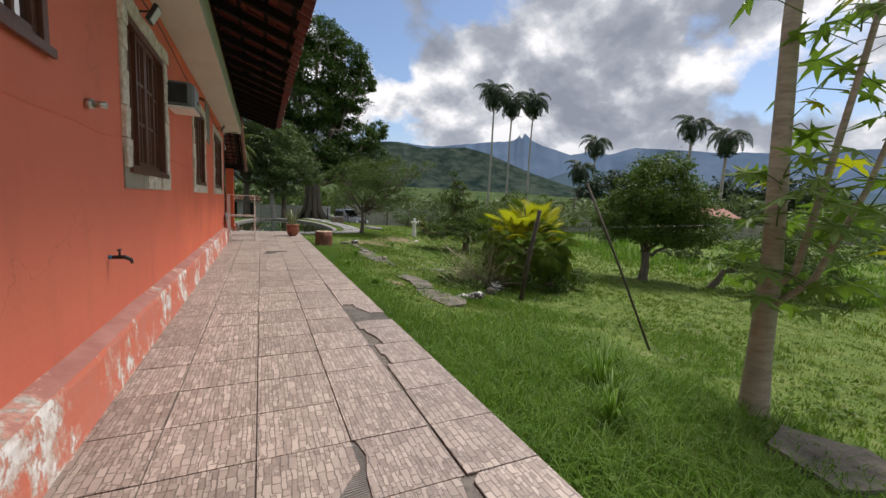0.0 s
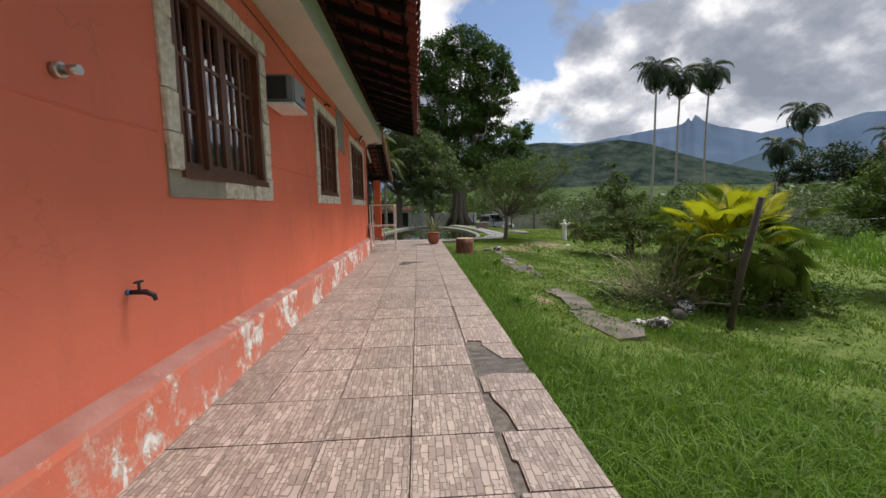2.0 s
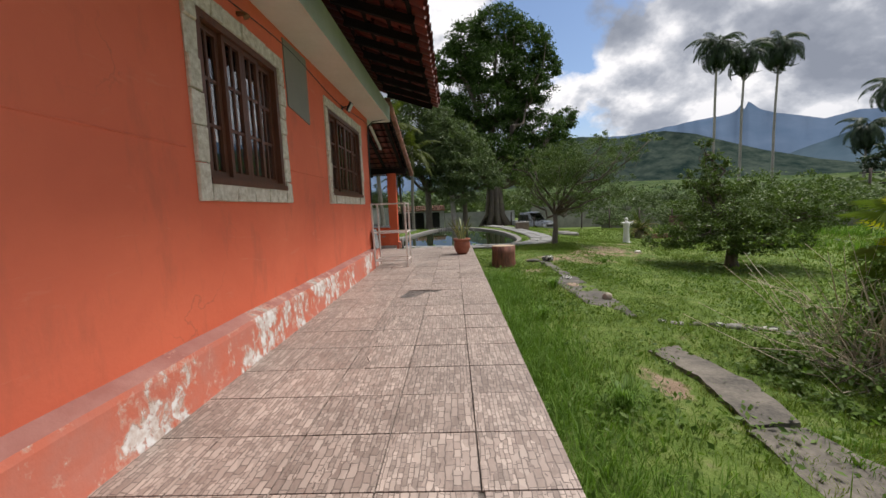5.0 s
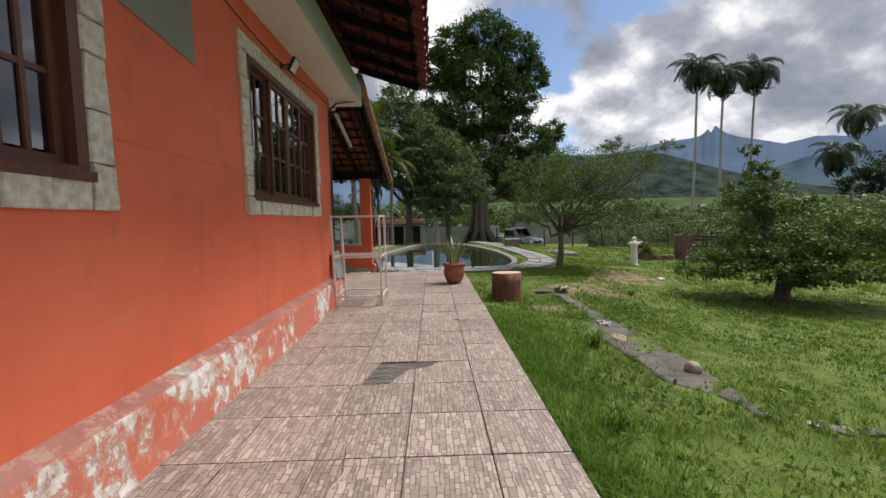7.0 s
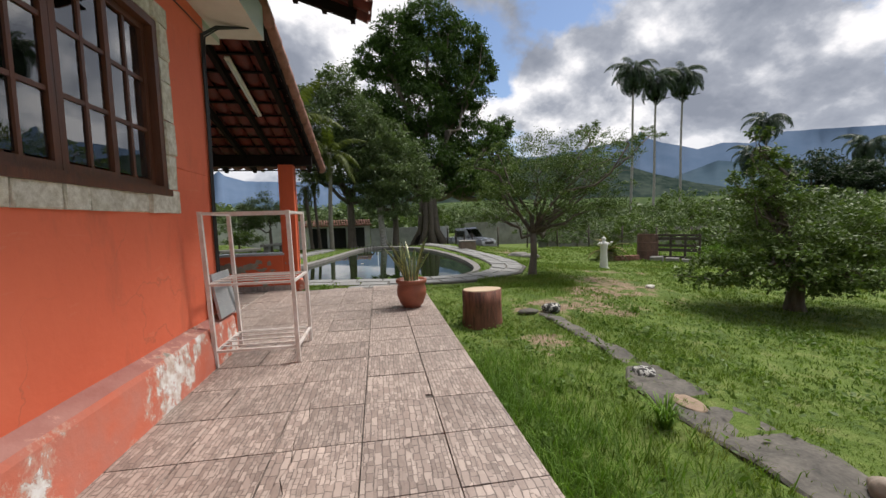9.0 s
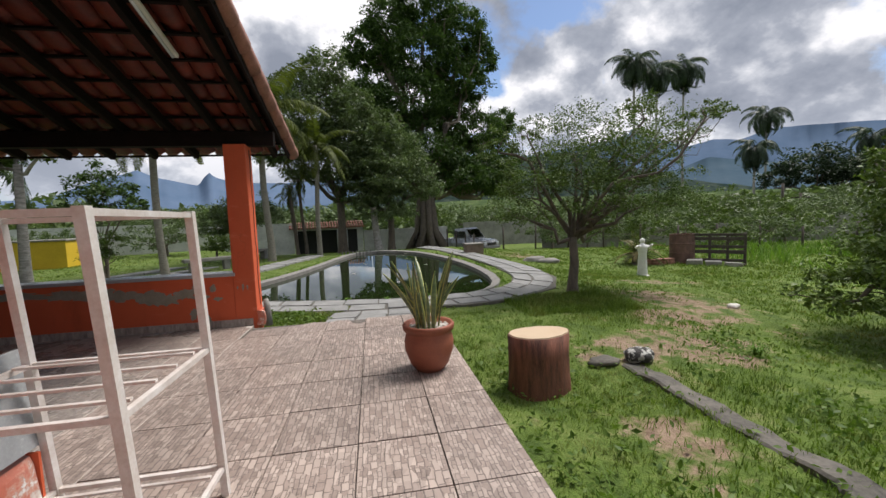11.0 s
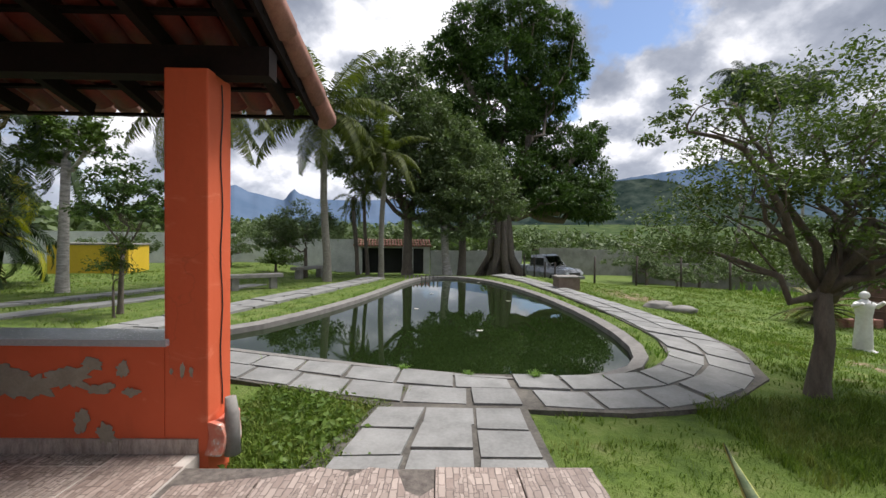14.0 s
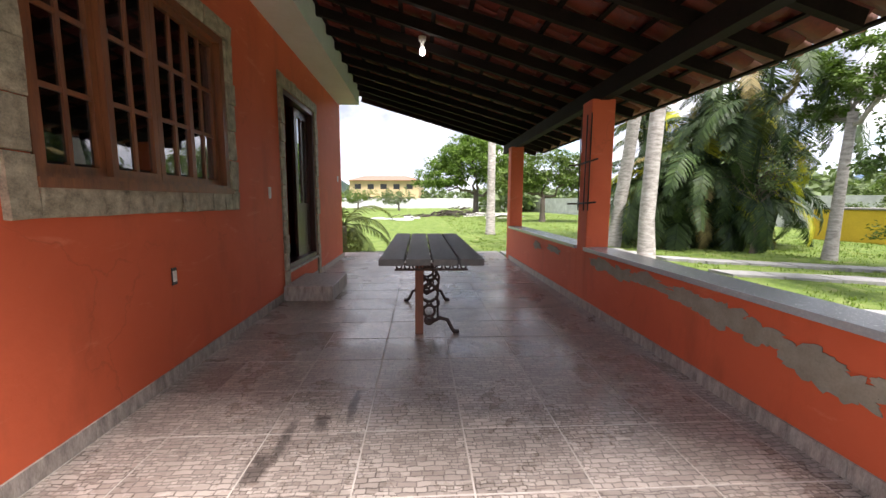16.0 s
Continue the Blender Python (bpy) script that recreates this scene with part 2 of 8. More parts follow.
            c = mix(N, L, ramp(N, L, m, (0.25, 0.0), (0.48, 0.8)), c, (0.06, 0.05, 0.045))
        L(c, s.inputs["Base Color"])
        L(ramp(N, L, dirt, (0.3, rough - 0.1), (0.7, rough + 0.15)), s.inputs["Roughness"])
        bump(N, L, s, mth(N, L, "SUBTRACT", fine, mth(N, L, "MULTIPLY", br.outputs["Fac"], 1.5)), 0.25, 0.002)
    return node_mat(name, build)


TILE = m_tile("patio_tile", (0.29, 0.225, 0.19), (0.56, 0.465, 0.40), (0.40, 0.325, 0.28), 0.42)
# paler copy of TILE; the lift makes up for light the porch lacks
TILE_PORCH = m_tile("lightened_porch_tile", (0.34, 0.285, 0.245), (0.60, 0.525, 0.46), (0.46, 0.395, 0.345), 0.27, 1.0)
JOINT = plain("joint_mortar", (0.06, 0.05, 0.043), (0.20, 0.175, 0.15), 0.95, scale=26, bmp=1.0)
PORCHJ = plain("pale_grout", (0.42, 0.38, 0.335), (0.56, 0.51, 0.455), 0.8, scale=20)
CONCRETE = plain("old_concrete", (0.16, 0.15, 0.135), (0.30, 0.285, 0.26), 0.9, scale=5, bmp=0.4, island=0.25)
SLAB = plain("pool_slab", (0.17, 0.17, 0.16), (0.30, 0.30, 0.285), 0.85, scale=4, bmp=0.35, island=0.22)
DARKCON = plain("damp_concrete", (0.035, 0.032, 0.026), (0.17, 0.155, 0.13), 0.9, scale=4, bmp=0.5)
def m_lichen():
    def build(nt, s, N, L):
        p = world_pos(N)
        a, b = tex_noise(N, L, p, 17, 5, 0.6), tex_noise(N, L, p, 60, 4, 0.7)
        base = mix(N, L, b, (0.015, 0.015, 0.016), (0.10, 0.095, 0.085))
        crust = mix(N, L, b, (0.40, 0.40, 0.36), (0.70, 0.69, 0.64))
        L(mix(N, L, ramp(N, L, a, (0.515, 0.0), (0.54, 1.0)), base, crust), s.inputs["Base Color"])
        s.inputs["Roughness"].default_value = 0.9
        bump(N, L, s, mth(N, L, "ADD", a, b), 0.9, 0.03)
    return node_mat("lichen_rock", build)


ROCK = m_lichen()
BROWNROCK = plain("river_stone", (0.24, 0.19, 0.15), (0.36, 0.30, 0.24), 0.7, scale=12, bmp=0.3)
STONEFR = plain("split_stone", (0.44, 0.375, 0.26), (0.86, 0.82, 0.72), 0.8, scale=22, bmp=1.0, island=0.22)
STONEDARK = plain("split_slate", (0.13, 0.11, 0.075), (0.56, 0.47, 0.33), 0.6, scale=14, bmp=1.0, island=0.38)
PLASTER = plain("bare_plaster", (0.23, 0.205, 0.155), (0.35, 0.32, 0.255), 0.9, scale=9, bmp=0.4)
CREAM = plain("cream_paint", (0.58, 0.56, 0.49), (0.68, 0.66, 0.60), 0.7, scale=2, bmp=0.1)
CREAM_SIDE = plain("pale_fascia_paint", (0.50, 0.55, 0.50), (0.62, 0.66, 0.62), 0.7, scale=2, bmp=0.1)
WHITE = plain("chalky_white_paint", (0.62, 0.60, 0.56), (0.80, 0.79, 0.76), 0.6, scale=14, bmp=0.2)
SKIRT = plain("tile_skirting", (0.17, 0.14, 0.12), (0.56, 0.50, 0.44), 0.5, scale=26, stretch=(1, 1, 0.25), island=0.3)
SHUT = plain("dark_varnished_wood", (0.075, 0.027, 0.014), (0.165, 0.058, 0.028), 0.42, scale=3, stretch=(9, 9, 1), bmp=0.2)
SHUTP = plain("warm_varnished_wood", (0.12, 0.038, 0.014), (0.26, 0.088, 0.03), 0.38, scale=3, stretch=(9, 9, 1), bmp=0.2)
DOORW = plain("mahogany_door_wood", (0.035, 0.010, 0.008), (0.075, 0.02, 0.014), 0.35, scale=3, stretch=(9, 9, 1), bmp=0.2)
# rafters and tile undersides are darkened to carry the shade under the roofs
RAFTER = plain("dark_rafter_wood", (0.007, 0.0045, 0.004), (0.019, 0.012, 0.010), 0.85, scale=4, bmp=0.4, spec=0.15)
CLAY = plain("shaded_clay_tile", (0.070, 0.011, 0.007), (0.19, 0.028, 0.012), 0.6, scale=5, bmp=0.4, island=0.42)
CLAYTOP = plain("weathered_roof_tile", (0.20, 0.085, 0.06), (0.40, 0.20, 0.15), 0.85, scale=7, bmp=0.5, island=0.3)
POT = plain("terracotta", (0.22, 0.065, 0.035), (0.31, 0.10, 0.055), 0.6, scale=10)
PEBBLE = plain("white_pebble", (0.42, 0.38, 0.33), (0.75, 0.72, 0.67), 0.6, scale=30, island=0.3)
LOGBARK = plain("reddish_bark", (0.055, 0.018, 0.010), (0.26, 0.10, 0.06), 0.75, scale=6, stretch=(4, 4, 0.6), bmp=0.8)
BARK = plain("tree_bark", (0.06, 0.048, 0.036), (0.17, 0.14, 0.11), 0.9, scale=9, stretch=(2, 2, 0.5), bmp=0.9)
PALEBARK = plain("pale_palm_bark", (0.13, 0.12, 0.10), (0.48, 0.455, 0.415), 0.85, scale=6, stretch=(1, 1, 3.2), bmp=0.6)
MOSSBARK = plain("mossy_palm_bark", (0.11, 0.10, 0.075), (0.30, 0.28, 0.235), 0.9, scale=9, stretch=(1, 1, 4), bmp=0.9)
PAPBARK = plain("papaya_bark", (0.20, 0.17, 0.12), (0.42, 0.365, 0.27), 0.8, scale=6, stretch=(1, 1, 4), bmp=0.6)
POSTW = plain("weathered_post_wood", (0.035, 0.028, 0.022), (0.09, 0.072, 0.058), 0.9, scale=8, bmp=0.6)
IRON = plain("rusty_cast_iron", (0.035, 0.022, 0.018), (0.085, 0.052, 0.042), 0.6, 0.4, scale=14, bmp=0.4)
TABLEW = plain("greyed_table_plank", (0.045, 0.042, 0.040), (0.105, 0.098, 0.094), 0.55, scale=3, stretch=(1, 8, 8), bmp=0.4)
RUSTWHITE = plain("chipped_white_metal", (0.55, 0.48, 0.42), (0.76, 0.73, 0.70), 0.5, 0.1, scale=9, bmp=0.2)
RUST = plain("rust", (0.14, 0.06, 0.025), (0.28, 0.14, 0.06), 0.8, 0.2, scale=20)
GRANITE = plain("grey_granite", (0.34, 0.355, 0.36), (0.42, 0.435, 0.44), 0.22, scale=80, bmp=0.05)
GREYPLATE = plain("grey_plate", (0.22, 0.21, 0.18), (0.27, 0.26, 0.22), 0.7, scale=3)
ACBODY = plain("grey_plastic", (0.13, 0.14, 0.145), (0.19, 0.20, 0.205), 0.45, scale=3, bmp=0.05)
BLACKP = plain("black_plastic", (0.012, 0.012, 0.013), (0.03, 0.03, 0.032), 0.45, scale=9, bmp=0.05)
LENSW = plain("white_lamp_glass", (0.62, 0.66, 0.70), (0.7, 0.74, 0.78), 0.12, scale=3, bmp=0.0)
CHROME = plain("dull_metal", (0.45, 0.42, 0.38), (0.6, 0.58, 0.55), 0.35, 0.9, scale=20, bmp=0.1)
CARPAINT = plain("grey_car_paint", (0.30, 0.31, 0.32), (0.38, 0.39, 0.40), 0.28, 0.4, scale=2, bmp=0.0)
RUBBER = plain("tyre_rubber", (0.012, 0.012, 0.012), (0.025, 0.025, 0.025), 0.85, scale=30)
YELLOW = plain("yellow_paint", (0.55, 0.36, 0.015), (0.68, 0.46, 0.03), 0.6, scale=2)
BLOCKW = plain("stained_block_wall", (0.15, 0.145, 0.13), (0.34, 0.335, 0.31), 0.9, scale=1.2, bmp=0.3)
WHITEWALL = plain("whitewashed_wall", (0.36, 0.37, 0.36), (0.62, 0.63, 0.61), 0.9, scale=1.5, bmp=0.3)
BEIGE = plain("beige_house_paint", (0.50, 0.38, 0.20), (0.60, 0.46, 0.26), 0.8, scale=1)
# low tone stands in for the dimness indoors
DARKROOM = plain("shade_toned_room", (0.10, 0.09, 0.08), (0.14, 0.13, 0.12), 0.9, scale=2)
# near black colour used as shade inside the shed
SHED_SHADE = plain("painted_shed_shade", (0.02, 0.02, 0.02), (0.04, 0.04, 0.04), 0.9, scale=2)
DIRT = plain("bare_dirt", (0.20, 0.14, 0.095), (0.36, 0.27, 0.19), 0.95, scale=3, bmp=0.5)


def m_leaf(name, a, b, rough=0.5, trans=0.25, dry=None):
    def build(nt, s, N, L):
        g = N("ShaderNodeNewGeometry")
        info = N("ShaderNodeObjectInfo")
        big = tex_noise(N, L, g.outputs["Position"], 0.9, 3, 0.6)
        f = mth(N, L, "ADD", mth(N, L, "MULTIPLY", g.outputs["Random Per Island"], 0.55), mth(N, L, "MULTIPLY", big, 0.45))
        c = ramp(N, L, f, (0.15, a), (0.8, b))
        if dry:
            dn = tex_noise(N, L, g.outputs["Position"], 1.7, 5, 0.65, 0.4)
            c = mix(N, L, ramp(N, L, dn, (0.52, 0.0), (0.66, 0.75)), c, dry)
            c = mix(N, L, ramp(N, L, dn, (0.30, 0.6), (0.44, 0.0)), c, tuple(v * 0.45 for v in dry[:1]) + (dry[1] * 0.55, dry[2] * 0.3))
        c = mix(N, L, 1.0, c, ramp(N, L, info.outputs["Random"], (0, 0.85), (1, 1.0)), "MULTIPLY")
        L(c, s.inputs["Base Color"])
        s.inputs["Roughness"].default_value = rough
        s.inputs["Specular IOR Level"].default_value = 0.22
        tr, ms = N("ShaderNodeBsdfTranslucent"), N("ShaderNodeMixShader")
        L(mix(N, L, 1.0, c, (1.0, 1.15, 0.55), "MULTIPLY"), tr.inputs["Color"])
        ms.inputs[0].default_value = trans
        L(s.outputs[0], ms.inputs[1]), L(tr.outputs[0], ms.inputs[2])
        L(ms.outputs[0], nt.nodes["Material Output"].inputs[0])
    return node_mat(name, build)


LF_BIG = m_leaf("mango_leaf", (0.022, 0.048, 0.012), (0.085, 0.145, 0.034))
LF_MID = m_leaf("grey_green_leaf", (0.065, 0.10, 0.043), (0.18, 0.235, 0.105))
LF_LIGHT = m_leaf("fine_green_leaf", (0.045, 0.08, 0.018), (0.15, 0.215, 0.05))
LF_BRIGHT = m_leaf("lime_leaf", (0.06, 0.12, 0.02), (0.17, 0.26, 0.05), trans=0.35)
LF_ROUND = m_leaf("dense_green_leaf", (0.045, 0.085, 0.014), (0.13, 0.20, 0.04))
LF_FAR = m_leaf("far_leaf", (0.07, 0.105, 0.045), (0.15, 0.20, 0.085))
LF_PALM = m_leaf("palm_leaf", (0.022, 0.04, 0.022), (0.055, 0.085, 0.045))
LF_ARECA = m_leaf("areca_leaf", (0.012, 0.028, 0.010), (0.05, 0.085, 0.022), 0.55, 0.15)
LF_COCO = m_leaf("coconut_leaf", (0.034, 0.05, 0.011), (0.13, 0.155, 0.03), 0.6, 0.3)
LF_YEL = m_leaf("yellow_palm_leaf", (0.26, 0.28, 0.015), (0.48, 0.46, 0.03), trans=0.35)
LF_FAN = m_leaf("fan_palm_leaf", (0.06, 0.12, 0.02), (0.16, 0.22, 0.04), trans=0.3)
LF_DRY = m_leaf("dry_leaf", (0.16, 0.13, 0.05), (0.30, 0.24, 0.10))
GRASS = m_leaf("grass_blade", (0.055, 0.105, 0.015), (0.21, 0.295, 0.05), 0.6, 0.35, (0.25, 0.25, 0.085))
GRASS2 = m_leaf("long_grass_blade", (0.07, 0.145, 0.022), (0.18, 0.30, 0.045), 0.55, 0.35)


def m_ground():
    def build(nt, s, N, L):
        p = world_pos(N)
        n1, n2, n3 = tex_noise(N, L, p, 0.22, 5, 0.6, 0.3), tex_noise(N, L, p, 3.0, 6, 0.65), tex_noise(N, L, p, 30, 4, 0.7)
        c = ramp(N, L, n2, (0.33, (0.045, 0.08, 0.015)), (0.5, (0.11, 0.165, 0.03)), (0.62, (0.17, 0.21, 0.06)), (0.72, (0.23, 0.20, 0.11)))
        c = mix(N, L, ramp(N, L, n3, (0.35, 0.0), (0.7, 0.6)), c, (0.10, 0.15, 0.035))
        sep = N("ShaderNodeSeparateXYZ")
        L(p, sep.inputs[0])

        def spot(x, y, rx, ry):
            dx = mth(N, L, "DIVIDE", mth(N, L, "SUBTRACT", sep.outputs[0], x), rx)
            dy = mth(N, L, "DIVIDE", mth(N, L, "SUBTRACT", sep.outputs[1], y), ry)
            d = mth(N, L, "ADD", mth(N, L, "MULTIPLY", dx, dx), mth(N, L, "MULTIPLY", dy, dy))
            return mth(N, L, "SUBTRACT", mth(N, L, "ADD", 0.62, mth(N, L, "MULTIPLY", mth(N, L, "SUBTRACT", n2, 0.5), 2.2)), mth(N, L, "MULTIPLY", d, 0.5), True)
        m = spot(6.6, 15.6, 1.1, 1.7)
        for a in ((4.7, 13.6, 1.4, 0.8), (5.6, 14.6, 1.2, 0.6), (7.9, 17.9, 1.4, 0.5), (3.4, 12.0, 0.4, 0.6), (3.45, 6.5, 0.25, 0.3), (9.5, 36, 6.0, 2.6), (20, 33, 10.0, 1.8), (7.4, 24.5, 1.2, 3.0)):
            m = mth(N, L, "MAXIMUM", m, spot(*a))
        dirt = ramp(N, L, tex_noise(N, L, p, 7, 5, 0.7), (0.3, (0.17, 0.115, 0.075)), (0.7, (0.36, 0.27, 0.19)))
        c = mix(N, L, ramp(N, L, m, (0.35, 0.0), (0.6, 1.0)), c, dirt)
        L(c, s.inputs["Base Color"])
        s.inputs["Roughness"].default_value = 0.95
        s.inputs["Specular IOR Level"].default_value = 0.2
        bump(N, L, s, mth(N, L, "ADD", n2, n3), 0.7, 0.05)
    return node_mat("lawn", build)


def m_water():
    def build(nt, s, N, L):
        p = world_pos(N)
        s.inputs["Base Color"].default_value = (0.011, 0.020, 0.005, 1)
        s.inputs["Roughness"].default_value = 0.015
        s.inputs["IOR"].default_value = 1.333
        s.inputs["Specular IOR Level"].default_value = 0.7
        bump(N, L, s, tex_noise(N, L, p, 2.5, 3, 0.5), 0.05, 0.01)
    return node_mat("green_pond_water", build)


def m_glass(name="window_glass", tint=0.85):
    def build(nt, s, N, L):
        tr, gl, ms, fr = N("ShaderNodeBsdfTransparent"), N("ShaderNodeBsdfGlossy"), N("ShaderNodeMixShader"), N("ShaderNodeFresnel")
        tr.inputs[0].default_value = (tint, tint, tint, 1)
        gl.inputs["Roughness"].default_value = 0.01
        fr.inputs[0].default_value = 1.75
        L(mth(N, L, "MULTIPLY", fr.outputs[0], 2.3, True), ms.inputs[0])
        L(tr.outputs[0], ms.inputs[1]), L(gl.outputs[0], ms.inputs[2])
        L(ms.outputs[0], nt.nodes["Material Output"].inputs[0])
    return node_mat(name, build)


def m_emit(name, col, k):
    def build(nt, s, N, L):
        s.inputs["Base Color"].default_value = (*col, 1)
        s.inputs["Emission Color"].default_value = (*col, 1)
        s.inputs["Emission Strength"].default_value = k
    return node_mat(name, build)


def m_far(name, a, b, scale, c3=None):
    """Far hills; the haze of distance is mixed into their base colours."""
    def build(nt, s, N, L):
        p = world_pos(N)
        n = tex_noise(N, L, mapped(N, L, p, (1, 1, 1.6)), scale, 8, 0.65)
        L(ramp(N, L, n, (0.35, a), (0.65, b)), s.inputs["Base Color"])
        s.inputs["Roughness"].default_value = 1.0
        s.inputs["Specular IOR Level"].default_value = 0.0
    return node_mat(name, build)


GLASS = m_glass()

# ---- mesh helpers ----


def link(name, bm, mat, parent=None, label="", smooth=False, kind=""):
    me = bpy.data.meshes.new(name)
    bm.to_mesh(me)
    bm.free()
    mats = mat if isinstance(mat, (list, tuple)) else [mat]
    for m in mats:
        me.materials.append(m)
    if smooth:
        me.shade_smooth()
    ob = new(name, me)
    ob.parent = parent
    if label or kind:
        tagged(ob, label, kind=kind)
    return ob


part = link


def thing(name, label, category, at=(0, 0, 0), rz=0.0, group=""):
    ob = new(name)
    ob.empty_display_size = 0.1
    ob.matrix_world = pose(*at, 0, 0, rz)
    return tagged(ob, label, category, group)


def box(bm, lo, hi, m=None, mi=0):
    c = [(lo[i] + hi[i]) / 2 for i in range(3)]
    s = [abs(hi[i] - lo[i]) for i in range(3)]
    mat = Matrix.Translation(c) @ Matrix.Diagonal((*s, 1))
    if m is not None:
        mat = m @ mat
    r = bmesh.ops.create_cube(bm, size=1, matrix=mat)
    if mi:
        for f in {f for v in r["verts"] for f in v.link_faces}:
            f.material_index = mi
    return r["verts"]


def boxes(*specs, bevel=0.0, m=None):
    bm = bmesh.new()
    for lo, hi in specs:
        box(bm, lo, hi, m)
    if bevel:
        bmesh.ops.bevel(bm, geom=bm.edges[:], offset=bevel, segments=2, affect="EDGES", profile=0.6)
    return bm


def tube(bm, pts, rads, seg=8, cap=True, mi=0):
    """A round tube through pts."""
    if not isinstance(rads, (list, tuple)):
        rads = [rads] * len(pts)
    rings, ref = [], Vector((0.31, 0.17, 0.93)).normalized()
    pts = [Vector(p) for p in pts]
    for i, p in enumerate(pts):
        d = (pts[min(i + 1, len(pts) - 1)] - pts[max(i - 1, 0)]).normalized()
        u = d.cross(ref)
        if u.length < 0.05:
            u = d.cross(Vector((1, 0, 0)))
        u.normalize()
        v = d.cross(u)
        rings.append([bm.verts.new(p + (u * math.cos(a) + v * math.sin(a)) * rads[i]) for a in (2 * PI * k / seg for k in range(seg))])
    for a, b in zip(rings, rings[1:]):
        for k in range(seg):
            f = bm.faces.new((a[k], a[(k + 1) % seg], b[(k + 1) % seg], b[k]))
            f.material_index, f.smooth = mi, True
    if cap:
        for r, rev in ((rings[0], True), (rings[-1], False)):
            f = bm.faces.new(r[::-1] if rev else r)
            f.material_index = mi
    return rings


def lathe(bm, prof, seg=24, at=(0, 0, 0), mi=0, wob=0.0, rnd=None):
    rings = []
    w = [1 + (rnd.uniform(-wob, wob) if rnd else 0) for _ in range(seg)]
    for r, z in prof:
        rings.append([bm.verts.new((at[0] + r * w[k] * math.cos(2 * PI * k / seg), at[1] + r * w[k] * math.sin(2 * PI * k / seg), at[2] + z)) for k in range(seg)])
    for a, b in zip(rings, rings[1:]):
        for k in range(seg):
            f = bm.faces.new((a[k], a[(k + 1) % seg], b[(k + 1) % seg], b[k]))
            f.material_index, f.smooth = mi, True
    if prof[0][0] > 1e-4:
        bm.faces.new(rings[0][::-1])
    if prof[-1][0] > 1e-4:
        bm.faces.new(rings[-1]).material_index = mi
    return rings


def prism(bm, poly, z0, z1, inset=0.0):
    """A flat slab with the outline poly."""
    n = len(poly)
    cx, cy = sum(p[0] for p in poly) / n, sum(p[1] for p in poly) / n
    def sh(p, k):
        return (p[0] + (cx - p[0]) * k, p[1] + (cy - p[1]) * k)
    lo = [bm.verts.new((*p, z0)) for p in poly]
    hi = [bm.verts.new((*sh(p, inset), z1)) for p in poly]
    for k in range(n):
        bm.faces.new((lo[k], lo[(k + 1) % n], hi[(k + 1) % n], hi[k]))
    bm.faces.new(hi), bm.faces.new(lo[::-1])
    bmesh.ops.recalc_face_normals(bm, faces=bm.faces[:])


def rough_up(bm, amp, scale, seed=0.0):
    for v in bm.verts:
        n = noise.noise_vector(v.co * scale + Vector((seed, seed * 1.7, 0)))
        v.co += n * amp


def ground_z(x, y):
    x0 = 2.5 + 1.5 * min(1, max(0, (y - 7.6) / 1.2)) + 1.4 * min(1, max(0, (y - 12) / 4))
    z = -0.30 + 0.08 * min(1, max(0, (y - 13) / 2)) - 0.10 * max(0, min(x - x0, 3.4))
    z -= 0.09 * min(max(0, y - 29), 10) * min(1, max(0, (x + 9) / 5))
    z -= 0.10 * math.exp(-((x - 2.95) ** 2 + (y - 12.9) ** 2) / 0.5)
    if x > 9:
        z -= 0.03 * min(x - 9, 15)
    return z


def ground_arr(x, y):
    x0 = 2.5 + 1.5 * np.clip((y - 7.6) / 1.2, 0, 1) + 1.4 * np.clip((y - 12) / 4, 0, 1)
    z = -0.30 + 0.08 * np.clip((y - 13) / 2, 0, 1) - 0.10 * np.clip(x - x0, 0, 3.4)
    z = z - 0.09 * np.clip(y - 29, 0, 10) * np.clip((x + 9) / 5, 0, 1) - 0.03 * np.clip(x - 9, 0, 15)
    z = z - 0.10 * np.exp(-((x - 2.95) ** 2 + (y - 12.9) ** 2) / 0.5)
    return z


def from_arrays(name, verts, faces, mat, parent=None, label="", kind="", cat="", smooth=False):
    me = bpy.data.meshes.new(name)
    verts = np.asarray(verts, np.float32)
    faces = np.asarray(faces, np.int32)
    k = faces.shape[1]
    me.vertices.add(len(verts)), me.loops.add(faces.size), me.polygons.add(len(faces))
    me.vertices.foreach_set("co", verts.ravel())
    me.loops.foreach_set("vertex_index", faces.ravel())
    me.polygons.foreach_set("loop_start", np.arange(0, faces.size, k, dtype=np.int32))
    me.update(calc_edges=True)
    me.materials.append(mat)
    if smooth:
        me.shade_smooth()
    ob = new(name, me)
    ob.parent = parent
    return tagged(ob, label, cat, kind=kind)


